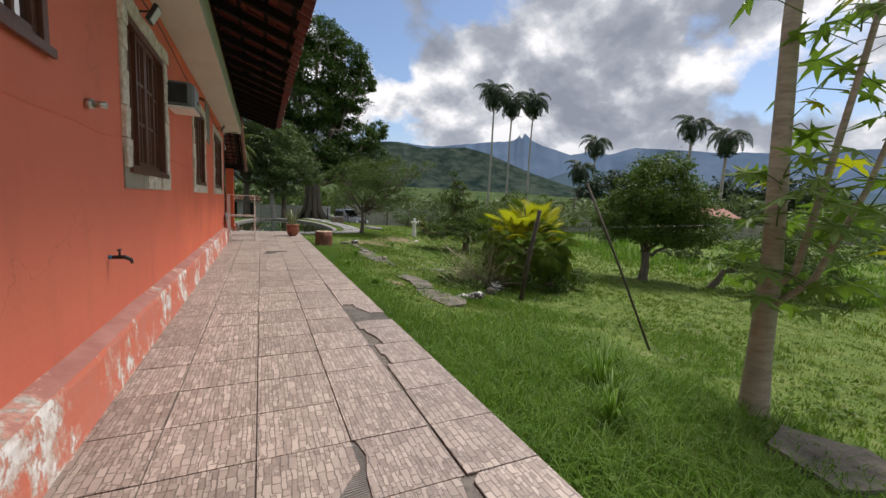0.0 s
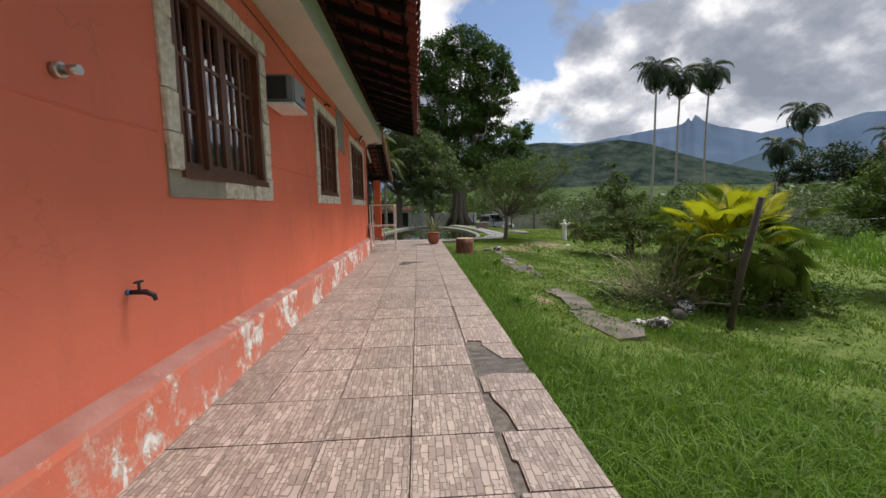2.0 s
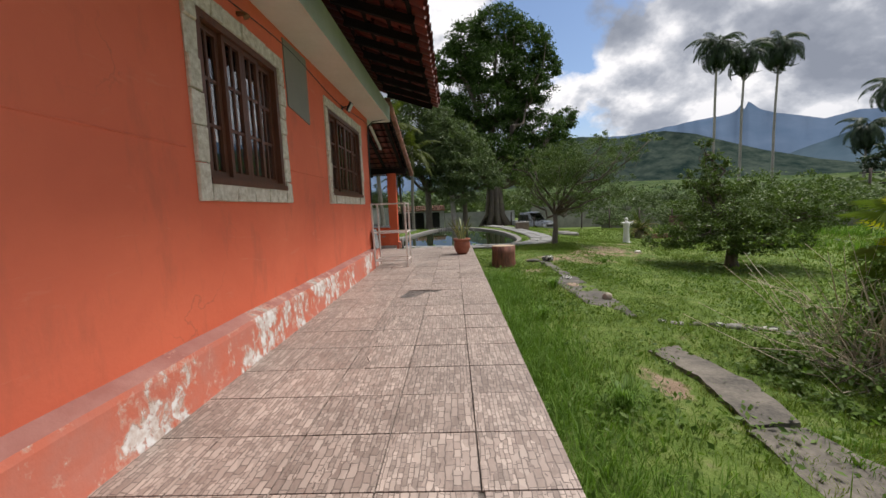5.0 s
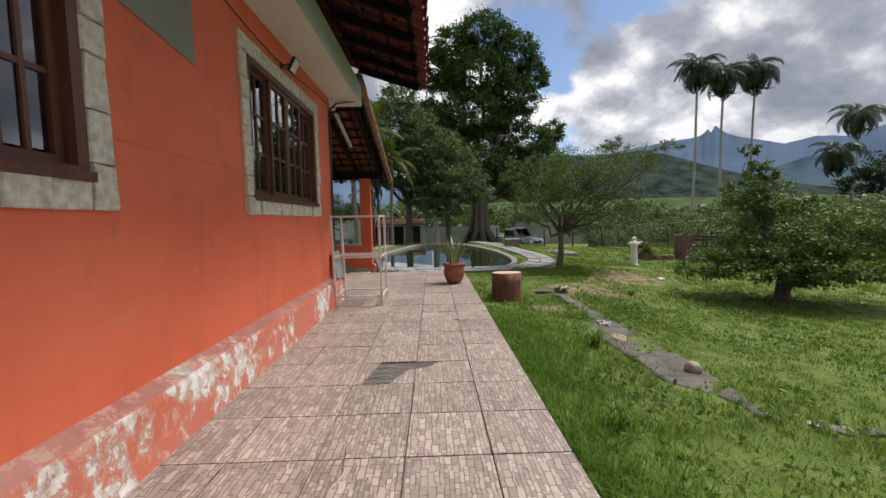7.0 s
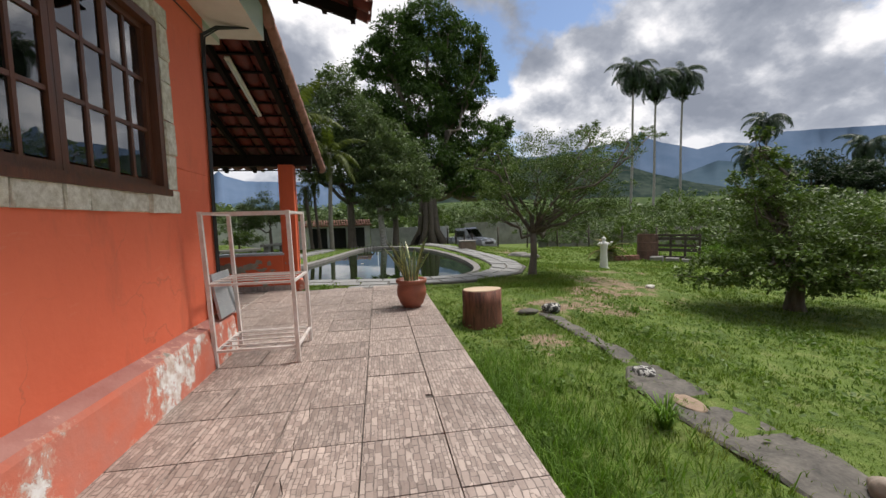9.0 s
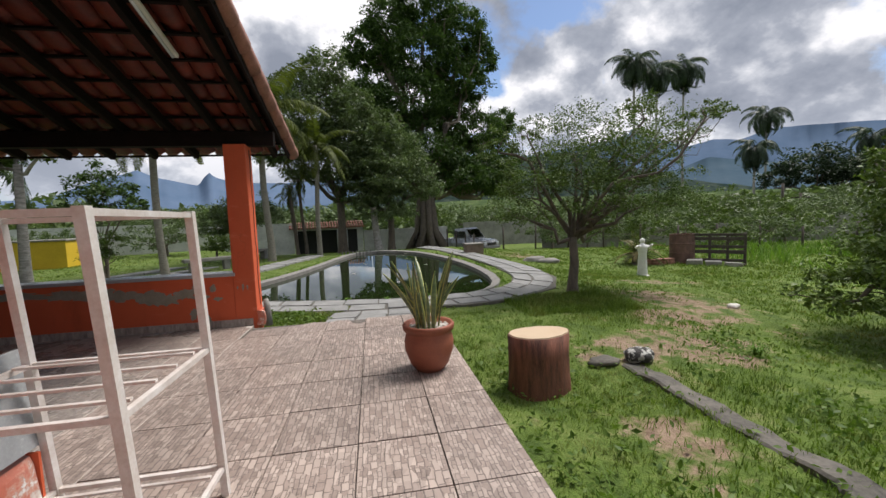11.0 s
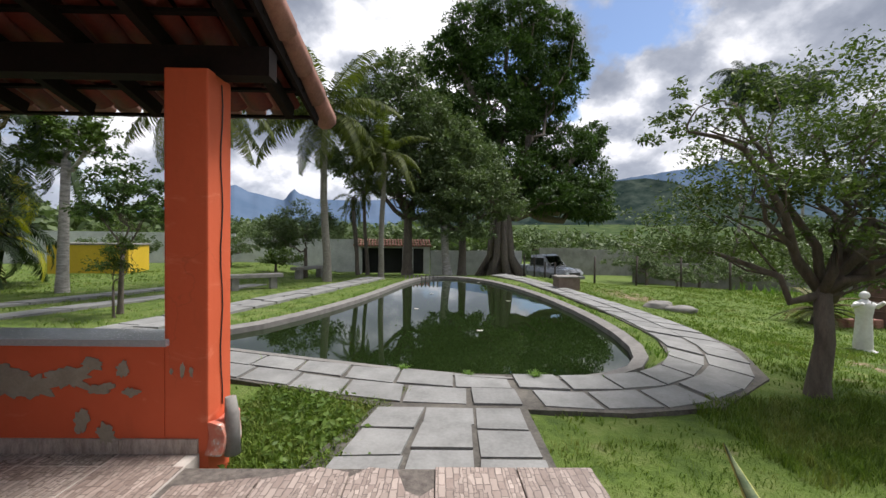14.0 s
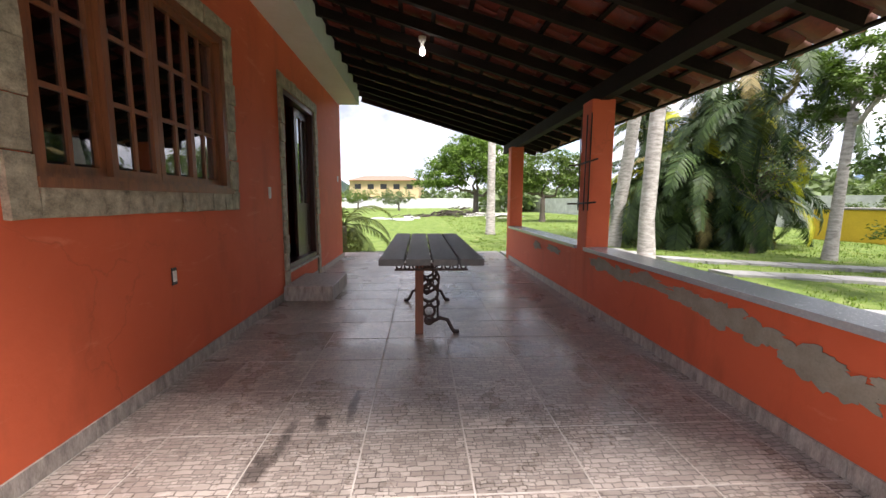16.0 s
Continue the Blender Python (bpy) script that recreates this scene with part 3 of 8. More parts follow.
def leaves(rng, centres, size, aspect=0.45, droop=0.3, up=0.35):
    """Small pointed leaves (two triangles, folded) at the given places."""
    n = len(centres)
    d = rng.normal(size=(n, 3))
    d[:, 2] = d[:, 2] * 0.6 - droop
    d /= np.linalg.norm(d, axis=1)[:, None]
    nrm = rng.normal(size=(n, 3)) * 0.6
    nrm[:, 2] = np.abs(nrm[:, 2]) + up
    s = np.cross(d, nrm)
    s /= np.linalg.norm(s, axis=1)[:, None] + 1e-9
    L_ = size * rng.uniform(0.6, 1.35, n)[:, None]
    W_ = L_ * aspect
    up_ = np.cross(s, d)
    a = centres
    b = centres + d * L_ * 0.5 + s * W_ * 0.5 + up_ * L_ * 0.06
    c = centres + d * L_
    e = centres + d * L_ * 0.5 - s * W_ * 0.5 + up_ * L_ * 0.06
    v = np.stack([a, b, c, e], 1).reshape(-1, 3)
    i = np.arange(n)[:, None] * 4
    f = np.concatenate([i + [0, 1, 2], i + [0, 2, 3]], 1).reshape(-1, 3)
    return v, f


def crown_points(rng, blobs, n, hollow=0.55):
    """Leaf places in clumps on the outside of blobs (x, y, z, rx, ry, rz)."""
    out = []
    vol = np.array([b[3] * b[4] + b[4] * b[5] + b[3] * b[5] for b in blobs])
    for b, k in zip(blobs, (vol / vol.sum() * n).astype(int)):
        nc = max(6, k // 42)
        d = rng.normal(size=(nc, 3))
        d /= np.linalg.norm(d, axis=1)[:, None]
        d[:, 2] = np.where(d[:, 2] < -0.35, d[:, 2] * 0.5, d[:, 2])
        rad = rng.uniform(hollow, 1.06, nc)[:, None]
        cc = np.array(b[:3]) + d * rad * np.array(b[3:])
        cr = (b[3] * b[4] * b[5]) ** (1 / 3) * rng.uniform(0.10, 0.26, nc)
        idx = rng.integers(0, nc, k)
        off = rng.normal(size=(k, 3)) * 0.5
        off[:, 2] *= 0.7
        out.append(cc[idx] + off * cr[idx][:, None])
    return np.concatenate(out)


def limb(bm, rng, a, b, r0, r1, wob=0.08, seg=7):
    a, b = Vector(a), Vector(b)
    n = 6
    pts = [a.lerp(b, i / (n - 1)) + Vector(rng.normal(size=3)) * wob * (a - b).length * (0 < i < n - 1) * 0.5 for i in range(n)]
    tube(bm, pts, [r0 + (r1 - r0) * i / (n - 1) for i in range(n)], seg)
    return pts


def tree(name, label, cat, base, trunk_top, r0, blobs, n, size, leafm, bark=BARK, seed=1, aspect=0.45, forks=None, twigs=26, hollow=0.55, droop=0.3, roots=False):
    rng = np.random.default_rng(seed)
    root = thing(name, label, cat, base)
    inv = Vector(base)
    bm = bmesh.new()
    tt = Vector(trunk_top) - inv
    pts = [Vector((0, 0, -0.15)), Vector((0, 0, 0.0)), tt * 0.15, tt * 0.5 + Vector((0.02, -0.03, 0)), tt]
    tube(bm, pts, [r0 * 1.5, r0 * 1.25, r0, r0 * 0.85, r0 * 0.75], 12)
    if roots:
        for k in range(9):
            a = k * 0.7
            tube(bm, [(math.cos(a) * r0 * 2.0, math.sin(a) * r0 * 2.0, -0.1), (math.cos(a) * r0 * 0.9, math.sin(a) * r0 * 0.9, tt.z * 0.3), (math.cos(a) * r0 * 0.5, math.sin(a) * r0 * 0.5, tt.z)], [r0 * 0.4, r0 * 0.35, r0 * 0.3], 6)
    rel = [(b[0] - inv.x, b[1] - inv.y, b[2] - inv.z, *b[3:]) for b in blobs]
    for b in rel:
        c = Vector(b[:3])
        mid = limb(bm, rng, tt * 0.92, c - Vector((0, 0, b[5] * 0.25)), r0 * 0.5, r0 * 0.16, 0.12)
        for _ in range(max(3, twigs // len(rel))):
            d = rng.normal(size=3)
            d /= np.linalg.norm(d)
            e = c + Vector((d[0] * b[3], d[1] * b[4], abs(d[2]) * b[5] * 1.0 - b[5] * 0.3)) * 0.92
            limb(bm, rng, mid[int(rng.integers(2, 6))], e, r0 * 0.15, r0 * 0.03, 0.14, 5)
    part("trunk", bm, bark, root)
    v, f = leaves(rng, crown_points(rng, rel, n, hollow), size, aspect, droop)
    from_arrays("crown", v, f, leafm, root, kind="stuff")
    return root

# ---- ground, pool, terrace ----
POOL = [(-2.6, 18.35), (-1.25, 17.85), (0.05, 17.42), (1.36, 17.0), (2.3, 16.85), (3.1, 16.92), (3.75, 17.35), (4.15, 18.4), (4.3, 20.4),
        (4.15, 23.0), (3.75, 25.3), (3.1, 27.4), (1.9, 28.6), (0.9, 28.2), (0.3, 26.4), (-0.35, 22.9), (-1.0, 20.6), (-1.75, 18.95), (-2.5, 18.75)]



def smooth(line, closed=False, times=2):
    """Cuts the corners of a line so that it runs in soft curves."""
    for _ in range(times):
        out = [] if closed else [line[0]]
        for a, b in zip(line, line[1:] + (line[:1] if closed else [])):
            out += [(a[0] * 0.75 + b[0] * 0.25, a[1] * 0.75 + b[1] * 0.25), (a[0] * 0.25 + b[0] * 0.75, a[1] * 0.25 + b[1] * 0.75)]
        line = out if closed else out + [line[-1]]
    return line


POOL = smooth(POOL, True, 1)


def inside(x, y, poly):
    r = np.zeros(np.shape(x), bool)
    for (x1, y1), (x2, y2) in zip(poly, poly[1:] + poly[:1]):
        hit = ((y1 > y) != (y2 > y)) & (x < (x2 - x1) * (y - y1) / (y2 - y1 + 1e-12) + x1)
        r ^= hit
    return r


def grow(poly, k):
    cx, cy = sum(p[0] for p in poly) / len(poly), sum(p[1] for p in poly) / len(poly)
    out = []
    n = len(poly)
    for i, p in enumerate(poly):
        a, b = Vector(poly[i - 1]), Vector(poly[(i + 1) % n])
        d = (b - a).normalized()
        q = Vector(p) + Vector((d.y, -d.x)) * k
        out.append((q.x, q.y))
    return out


def axis_lines(dense_lo, dense_hi, step, far=4000):
    mid = np.arange(dense_lo, dense_hi + 1e-6, step)
    g, v = [], step
    x = 0.0
    while x < far:
        v *= 1.22
        x += v
        g.append(x)
    g = np.array(g)
    return np.concatenate([dense_lo - g[::-1], mid, dense_hi + g])


gx, gy = axis_lines(-12, 14, 0.2), axis_lines(-3, 36, 0.2)
GX, GY = np.meshgrid(gx, gy)
rg = np.random.default_rng(5)
GZ = ground_arr(GX, GY) + 0.018 * np.sin(GX * 1.7 + 0.6 * GY) * np.cos(GY * 1.3) + rg.normal(size=GX.shape) * 0.006
GZ[inside(GX, GY, grow(POOL, 0.06))] = -1.0
GZ[(GX < 2.15) & (GX > -8.2) & (GY < 14.8) & (GY > -6)] = -0.26
nx, ny = len(gx), len(gy)
idx = np.arange(nx * ny).reshape(ny, nx)
quads = np.stack([idx[:-1, :-1], idx[:-1, 1:], idx[1:, 1:], idx[1:, :-1]], -1).reshape(-1, 4)
from_arrays("ground", np.stack([GX, GY, GZ], -1).reshape(-1, 3), quads, m_ground(), label="green lawn with bare dirt patches running out to fields", kind="structure", cat="ground", smooth=True)

bm = bmesh.new()
bm.faces.new([bm.verts.new((*p, -0.29)) for p in grow(POOL, 0.1)])
water = link("water", bm, m_water(), label="still dark green pond water inside the concrete rim", kind="structure")
tagged(water, category="water")

bm = bmesh.new()
inner, outer = POOL, grow(POOL, 0.17)
rows_ = [[bm.verts.new((*p, z)) for p in q] for q, z in ((inner, -0.8), (inner, -0.20), (outer, -0.17), (outer, -0.5))]
for a, b in zip(rows_, rows_[1:]):
    for k in range(len(POOL)):
        k2 = (k + 1) % len(POOL)
        bm.faces.new((a[k], a[k2], b[k2], b[k]))
bmesh.ops.recalc_face_normals(bm, faces=bm.faces[:])
link("pool_rim", bm, CONCRETE, label="worn concrete rim round the green pond", kind="structure")

YH, YP = 11.61, 14.95
bm = boxes(((-8.3, YH - 0.1, -0.5), (0.0, YP, -0.0022)))
link("porch_slab", bm, PORCHJ, label="concrete slab with pale grout under the porch tiles", kind="structure")
bm = boxes(((0.0, -6, -0.5), (2.2, 14.82, -0.012)))
link("terrace", bm, JOINT, label="concrete terrace slab under the floor tiles", kind="structure")

# ---- house walls ----
T = 0.2


def wall_along(name, label, length_lo, length_hi, top, openings, place, mat):
    """A wall in local x, z with y from -T to 0; openings (x0, x1, z0, z1) in order of x."""
    bm = bmesh.new()
    x = length_lo
    for x0, x1, z0, z1 in openings:
        box(bm, (x, -T, -0.3), (x0, 0, top), place)
        box(bm, (x0, -T, -0.3), (x1, 0, z0), place)
        box(bm, (x0, -T, z1), (x1, 0, top), place)
        x = x1
    box(bm, (x, -T, -0.3), (length_hi, 0, top), place)
    return tagged(link(name, bm, mat, label=label, kind="structure"), category="wall")


EAST = pose(0, 0, 0, 0, 0, -90)            # local x runs towards -y, local y outwards
NORTH = pose(0, YH, 0)
WIN_E = [(3.355, 1.32), (6.69, 1.26), (9.84, 1.86)]     # centre along y, width
ZS, ZT = 1.405, 2.605
ops_e = sorted([(-(c + w / 2), -(c - w / 2), ZS, ZT) for c, w in WIN_E] + [(-1.46, -0.61, 1.88, 2.53)])
wall_along("wall_east", "coral painted rough plaster house wall along the tiled terrace", -YH + 0.002, 6, 3.4, ops_e, EAST, CORAL)
wall_along("wall_north", "deep orange plaster house wall inside the covered porch", -7.55, -0.0, 3.4, [(-5.55, -4.22, 0.32, 2.42), (-2.86, -1.2, 1.2, 2.4)], NORTH, ORANGE)
link("wall_west", boxes(((-7.55, -6, -0.3), (-7.35, YH - T, 3.4))), CORAL, label="plain coral house wall", kind="structure")
link("wall_south", boxes(((-7.35, -6, -0.3), (-T, -5.8, 3.4))), CORAL, label="plain coral end wall of the house", kind="structure")
# indoor shell added so the windows look into darkness, its shade in the colour
link("floor", boxes(((-7.35, -5.8, 0.1), (-T, YH - T, 0.3))), DARKROOM, label="dark toned indoor floor added behind the windows", kind="structure")
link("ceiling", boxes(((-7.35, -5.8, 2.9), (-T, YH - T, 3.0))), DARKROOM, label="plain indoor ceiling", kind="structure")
link("wall_inside", boxes(((-3.7, -5.8, 0.3), (-3.6, YH - T, 2.9))), DARKROOM, label="dark toned indoor partition wall added behind the windows", kind="structure")

# baseboard: a thick flaking plinth with a sloping ledge on top
bm = bmesh.new()
ys = np.linspace(-5, YH - 0.003, 90)
prof = [(0.125, -0.02), (0.115, 0.12), (0.105, 0.30), (0.095, 0.335), (0.0, 0.375)]
rings = []
for y in ys:
    rings.append([bm.verts.new((px_ + (0.010 * noise.noise(Vector((y * 2.3, z * 4, 1))) if 0 < i < 4 else 0), y, z + (0.008 * noise.noise(Vector((y * 1.7, 5, z)))))) for i, (px_, z) in enumerate(prof)])
for a, b in zip(rings, rings[1:]):
    for k in range(4):
        f = bm.faces.new((a[k], b[k], b[k + 1], a[k + 1]))
        f.material_index = 1 if k == 3 else 0
for r in (rings[0], rings[-1]):
    e = [bm.verts.new((0, r[0].co.y, -0.02))]
    bm.faces.new(r + e)
bmesh.ops.recalc_face_normals(bm, faces=bm.faces[:])
tagged(link("baseboard", bm, [BASEB, LEDGE], label="thick flaking red and white plinth at the foot of the wall", kind="structure"), category="plinth")
bm = boxes(((-0.35, YH + 0.002, -0.01), (0.118, YH + 0.014, 0.34)))
link("plinth_end", bm, ORANGE, label="orange end of the wall plinth at the house corner", kind="structure")

# boxed eaves
bm = bmesh.new()
box(bm, (0.0, -6, 3.03), (0.42, YH + 0.40, 3.36))
box(bm, (-7.45, YH, 2.97), (-0.002, YH + 0.40, 3.30))
for f in bm.faces:
    if abs(f.normal.z) < 0.5:
        f.material_index = 1
link("eave_box", bm, [CREAM, CREAM_SIDE], label="cream painted boxed eave with pale green fascia", kind="structure")


def tile_roof(name, label, org, ux, uy, nu, nv, du, dv, mat, drop=0.0, seed=0):
    """Rows of half round clay tiles, covers over channels. ux across, uy down the slope."""
    bm = bmesh.new()
    rr = random.Random(seed)
    org, ux, uy = Vector(org), Vector(ux).normalized(), Vector(uy).normalized()
    uz = ux.cross(uy).normalized()
    if uz.z < 0:
        uz = -uz
    for i in range(nu):
        for j in range(nv):
            for up in (0, 1):
                c = org + ux * (i + 0.5 * up) * du + uy * (j * dv + rr.uniform(-0.012, 0.012)) + uz * (0.05 * up) + ux * rr.uniform(-0.006, 0.006)
                prev = None
                for s, lift, r in ((0, 0.030, du * 0.40), (dv * 1.16, 0.0, du * 0.50)):
                    row = []
                    for k in range(6):
                        a = PI * k / 5
                        h = math.sin(a) * r * 0.62 * (1 if up else -1)
                        row.append(bm.verts.new(c + uy * s + ux * math.cos(a) * r + uz * (h + lift)))
                    if prev:
                        for k in range(5):
                            f = bm.faces.new((prev[k], prev[k + 1], row[k + 1], row[k]))
                            f.smooth = True
                    prev = row
    return link(name, bm, mat, label=label, kind="structure")


# main roof overhang: rises from the eave tip towards the ridge
S1 = math.tan(radians(17))
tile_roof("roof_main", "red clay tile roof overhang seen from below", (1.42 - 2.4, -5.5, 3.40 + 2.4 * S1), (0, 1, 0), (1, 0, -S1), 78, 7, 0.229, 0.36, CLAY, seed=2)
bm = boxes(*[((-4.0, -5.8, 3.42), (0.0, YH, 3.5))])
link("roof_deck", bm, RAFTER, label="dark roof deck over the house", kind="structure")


def beam(bm, a, b, w, h):
    """A straight timber from a to b, w wide and h high, its top on the line."""
    a, b = Vector(a), Vector(b)
    d = (b - a)
    s = d.cross(Vector((0, 0, 1))).normalized() * w / 2
    u = s.cross(d).normalized() * h
    if u.z > 0:
        u = -u
    vs = [bm.verts.new(p + q) for p in (a, b) for q in (s, -s, -s + u, s + u)]
    for f in ((0, 1, 2, 3), (7, 6, 5, 4), (0, 4, 5, 1), (1, 5, 6, 2), (2, 6, 7, 3), (3, 7, 4, 0)):
        bm.faces.new([vs[i] for i in f])
    bmesh.ops.recalc_face_normals(bm, faces=bm.faces[:])


eave_root = new("eave_frame")
tagged(eave_root, "dark wooden rafters and battens under the tile eave", "roof frame", kind="structure")
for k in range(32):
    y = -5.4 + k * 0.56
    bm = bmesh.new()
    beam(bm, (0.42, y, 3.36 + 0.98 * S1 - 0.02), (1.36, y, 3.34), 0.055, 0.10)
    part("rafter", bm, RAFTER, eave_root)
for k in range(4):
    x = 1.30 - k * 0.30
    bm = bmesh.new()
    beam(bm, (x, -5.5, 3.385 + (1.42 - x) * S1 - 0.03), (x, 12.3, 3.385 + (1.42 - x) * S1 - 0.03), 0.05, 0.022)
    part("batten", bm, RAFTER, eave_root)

# porch roof
S2 = 0.285
PR_Y0, PR_Z0 = 11.95, 3.36
frame_root = new("porch_roof_frame")
tagged(frame_root, "dark rafters and battens under the porch tiles, toned for shade", "roof frame", kind="structure")
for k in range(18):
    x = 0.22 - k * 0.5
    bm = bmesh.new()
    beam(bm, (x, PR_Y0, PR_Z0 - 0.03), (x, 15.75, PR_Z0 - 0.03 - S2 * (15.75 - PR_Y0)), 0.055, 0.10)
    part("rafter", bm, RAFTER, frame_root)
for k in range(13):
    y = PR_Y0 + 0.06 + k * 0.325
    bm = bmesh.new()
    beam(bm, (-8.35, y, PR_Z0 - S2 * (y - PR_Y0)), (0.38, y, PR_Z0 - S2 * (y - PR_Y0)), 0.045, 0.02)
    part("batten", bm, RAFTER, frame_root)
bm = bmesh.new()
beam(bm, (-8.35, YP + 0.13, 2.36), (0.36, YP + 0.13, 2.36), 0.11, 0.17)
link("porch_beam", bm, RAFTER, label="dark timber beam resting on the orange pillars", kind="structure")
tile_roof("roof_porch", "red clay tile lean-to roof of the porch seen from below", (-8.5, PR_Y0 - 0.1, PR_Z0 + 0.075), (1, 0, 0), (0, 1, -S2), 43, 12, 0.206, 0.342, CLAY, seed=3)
bm = bmesh.new()
beam(bm, (0.36, PR_Y0, PR_Z0 + 0.03), (0.36, 15.95, PR_Z0 + 0.03 - S2 * (15.95 - PR_Y0)), 0.025, 0.09)
link("verge_board", bm, RAFTER, label="dark board along the edge of the porch roof", kind="structure")

# unseen sheet added above the tiles to keep daylight from leaking through
link("porch_deck", boxes(((-8.35, 0, 0.0), (0.32, 4.16, 0.02)), m=Matrix.Translation((0, PR_Y0 - 0.1, PR_Z0 + 0.15)) @ pose(0, 0, 0, -math.degrees(math.atan(S2)))), RAFTER, label="added dark sheet stopping light leaks through the porch roof tiles", kind="structure")
verge = new("verge")
tagged(verge, "row of weathered round clay tiles along the porch roof edge", "roof tiles", kind="structure")
for k in range(13):
    y = PR_Y0 + k * 0.318
    z = PR_Z0 + 0.09 - S2 * (y - PR_Y0)
    bm = bmesh.new()
    tube(bm, [(0.385, y, z + 0.02), (0.385, y + 0.36, z - S2 * 0.36)], [0.075, 0.09], 8)
    part("roof_tile", bm, CLAYTOP, verge)
edge_row = new("eave_row")
tagged(edge_row, "row of round clay tile ends along the low porch eave", "roof tiles", kind="structure")
for k in range(42):
    bm = bmesh.new()
    x = -8.4 + k * 0.206
    y = 15.66
    z = PR_Z0 + 0.10 - S2 * (y - PR_Y0)
    tube(bm, [(x, y, z + 0.02), (x, y + 0.36, z - S2 * 0.36)], [0.07, 0.085], 7)
    part("roof_tile", bm, CLAYTOP, edge_row)

# pillars and parapet
for k, (x0, w, d) in enumerate(((-0.2, 0.25, 0.25), (-3.85, 0.24, 0.25), (-7.48, 0.24, 0.25))):
    bm = boxes(((x0, YP, 0.0), (x0 + w, YP + d, 2.20)), bevel=0.012)
    p = link("pillar", bm, ORANGE, label="square orange plastered porch pillar on the low wall", kind="structure")
    tagged(p, category="pillar")
bm = boxes(((-7.24, YP, -0.3), (-3.85, YP + 0.22, 0.62)), ((-3.61, YP, -0.3), (-0.2, YP + 0.22, 0.62)), ((-0.2, YP + 0.002, -0.3), (0.05, YP + 0.23, 0.1)))
tagged(link("parapet", bm, ORANGE, label="low orange porch wall with grey bare patches", kind="structure"), category="wall")
bm = boxes(((-7.24, YP - 0.03, 0.62), (-3.853, YP + 0.25, 0.66)), bevel=0.004)
link("parapet_cap", bm, GRANITE, label="pale grey stone slab on the low porch wall", kind="structure")
bm = boxes(((-3.607, YP - 0.03, 0.62), (-0.17, YP + 0.25, 0.66)), bevel=0.004)
link("parapet_cap", bm, GRANITE, label="pale grey stone slab on the low porch wall", kind="structure")

# bare patches on the parapet
bm = bmesh.new()


def blob_plate(bm, cx, cz, rx, rz, y, seed, th=0.004):
    n = 64
    pts = []
    for k in range(n):
        a = 2 * PI * k / n
        w = 0.88 + 0.5 * noise.noise(Vector((math.cos(a) * 1.8 + seed, math.sin(a) * 1.8, seed * 2.1))) + 0.32 * noise.noise(Vector((math.cos(a) * 4.5 + seed, math.sin(a) * 4.5, seed))) + 0.14 * noise.noise(Vector((math.cos(a) * 13 + seed, math.sin(a) * 13, seed)))
        pts.append((cx + math.cos(a) * rx * w, cz + math.sin(a) * rz * w))
    f = [bm.verts.new((x, y, min(z, 0.617))) for x, z in pts]
    b = [bm.verts.new((x, y + th, min(z, 0.617))) for x, z in pts]
    bm.faces.new(f[::-1])
    for k in range(n):
        bm.faces.new((f[k], f[(k + 1) % n], b[(k + 1) % n], b[k]))


for i, (cx, cz, rx, rz) in enumerate(((-3.2, 0.52, 0.3, 0.06), (-2.85, 0.50, 0.28, 0.07), (-2.45, 0.52, 0.25, 0.06), (-1.98, 0.50, 0.24, 0.07), (-1.68, 0.47, 0.22, 0.085), (-1.40, 0.45, 0.2, 0.07),
                                      (-1.12, 0.40, 0.17, 0.09), (-0.95, 0.37, 0.16, 0.07), (-0.74, 0.42, 0.14, 0.08), (-0.60, 0.50, 0.06, 0.04), (-0.43, 0.47, 0.04, 0.05), (-0.55, 0.36, 0.09, 0.03), (-0.38, 0.34, 0.06, 0.03),
                                      (-0.66, 0.17, 0.045, 0.07), (-0.52, 0.10, 0.05, 0.06), (-0.09, 0.47, 0.013, 0.05), (-0.04, 0.46, 0.012, 0.03), (-0.15, 0.46, 0.01, 0.02), (-4.6, 0.5, 0.25, 0.05), (-5.3, 0.48, 0.2, 0.06))):
    blob_plate(bm, cx, cz + 0.015, rx, rz, YP - 0.0035 - 0.0007 * i, i * 3.3)
bmesh.ops.recalc_face_normals(bm, faces=bm.faces[:])
tagged(link("plaster_patch", bm, PLASTER, label="grey bare plaster where the orange paint has fallen off", kind="stuff"), category="plaster")

# broken foot of the first pillar, with a stub of pipe
root = thing("broken_plinth", "crumbling plaster foot of the orange pillar showing white layers", "rubble", (0.05, YP + 0.1, 0))
bm = boxes(((-0.01, -0.11, -0.02), (0.085, 0.12, 0.17)), bevel=0.02)
bmesh.ops.subdivide_edges(bm, edges=bm.edges[:], cuts=2, use_grid_fill=True)
rough_up(bm, 0.02, 9, 3)
part("plaster", bm, BASEB, root)
bm = bmesh.new()
tube(bm, [(0.115, -0.05, -0.03), (0.10, -0.03, 0.2), (0.085, -0.02, 0.30)], [0.045, 0.04, 0.03], 10)
part("stub", bm, CONCRETE, root, "grey concrete stub")

# door step
root = thing("door_step", "grey tiled single step below the porch door", "step", (-4.4, YH + 0.3, 0))
part("step_block", boxes(((-0.43, -0.28, 0.0), (0.43, 0.27, 0.17)), bevel=0.01), SKIRT, root)

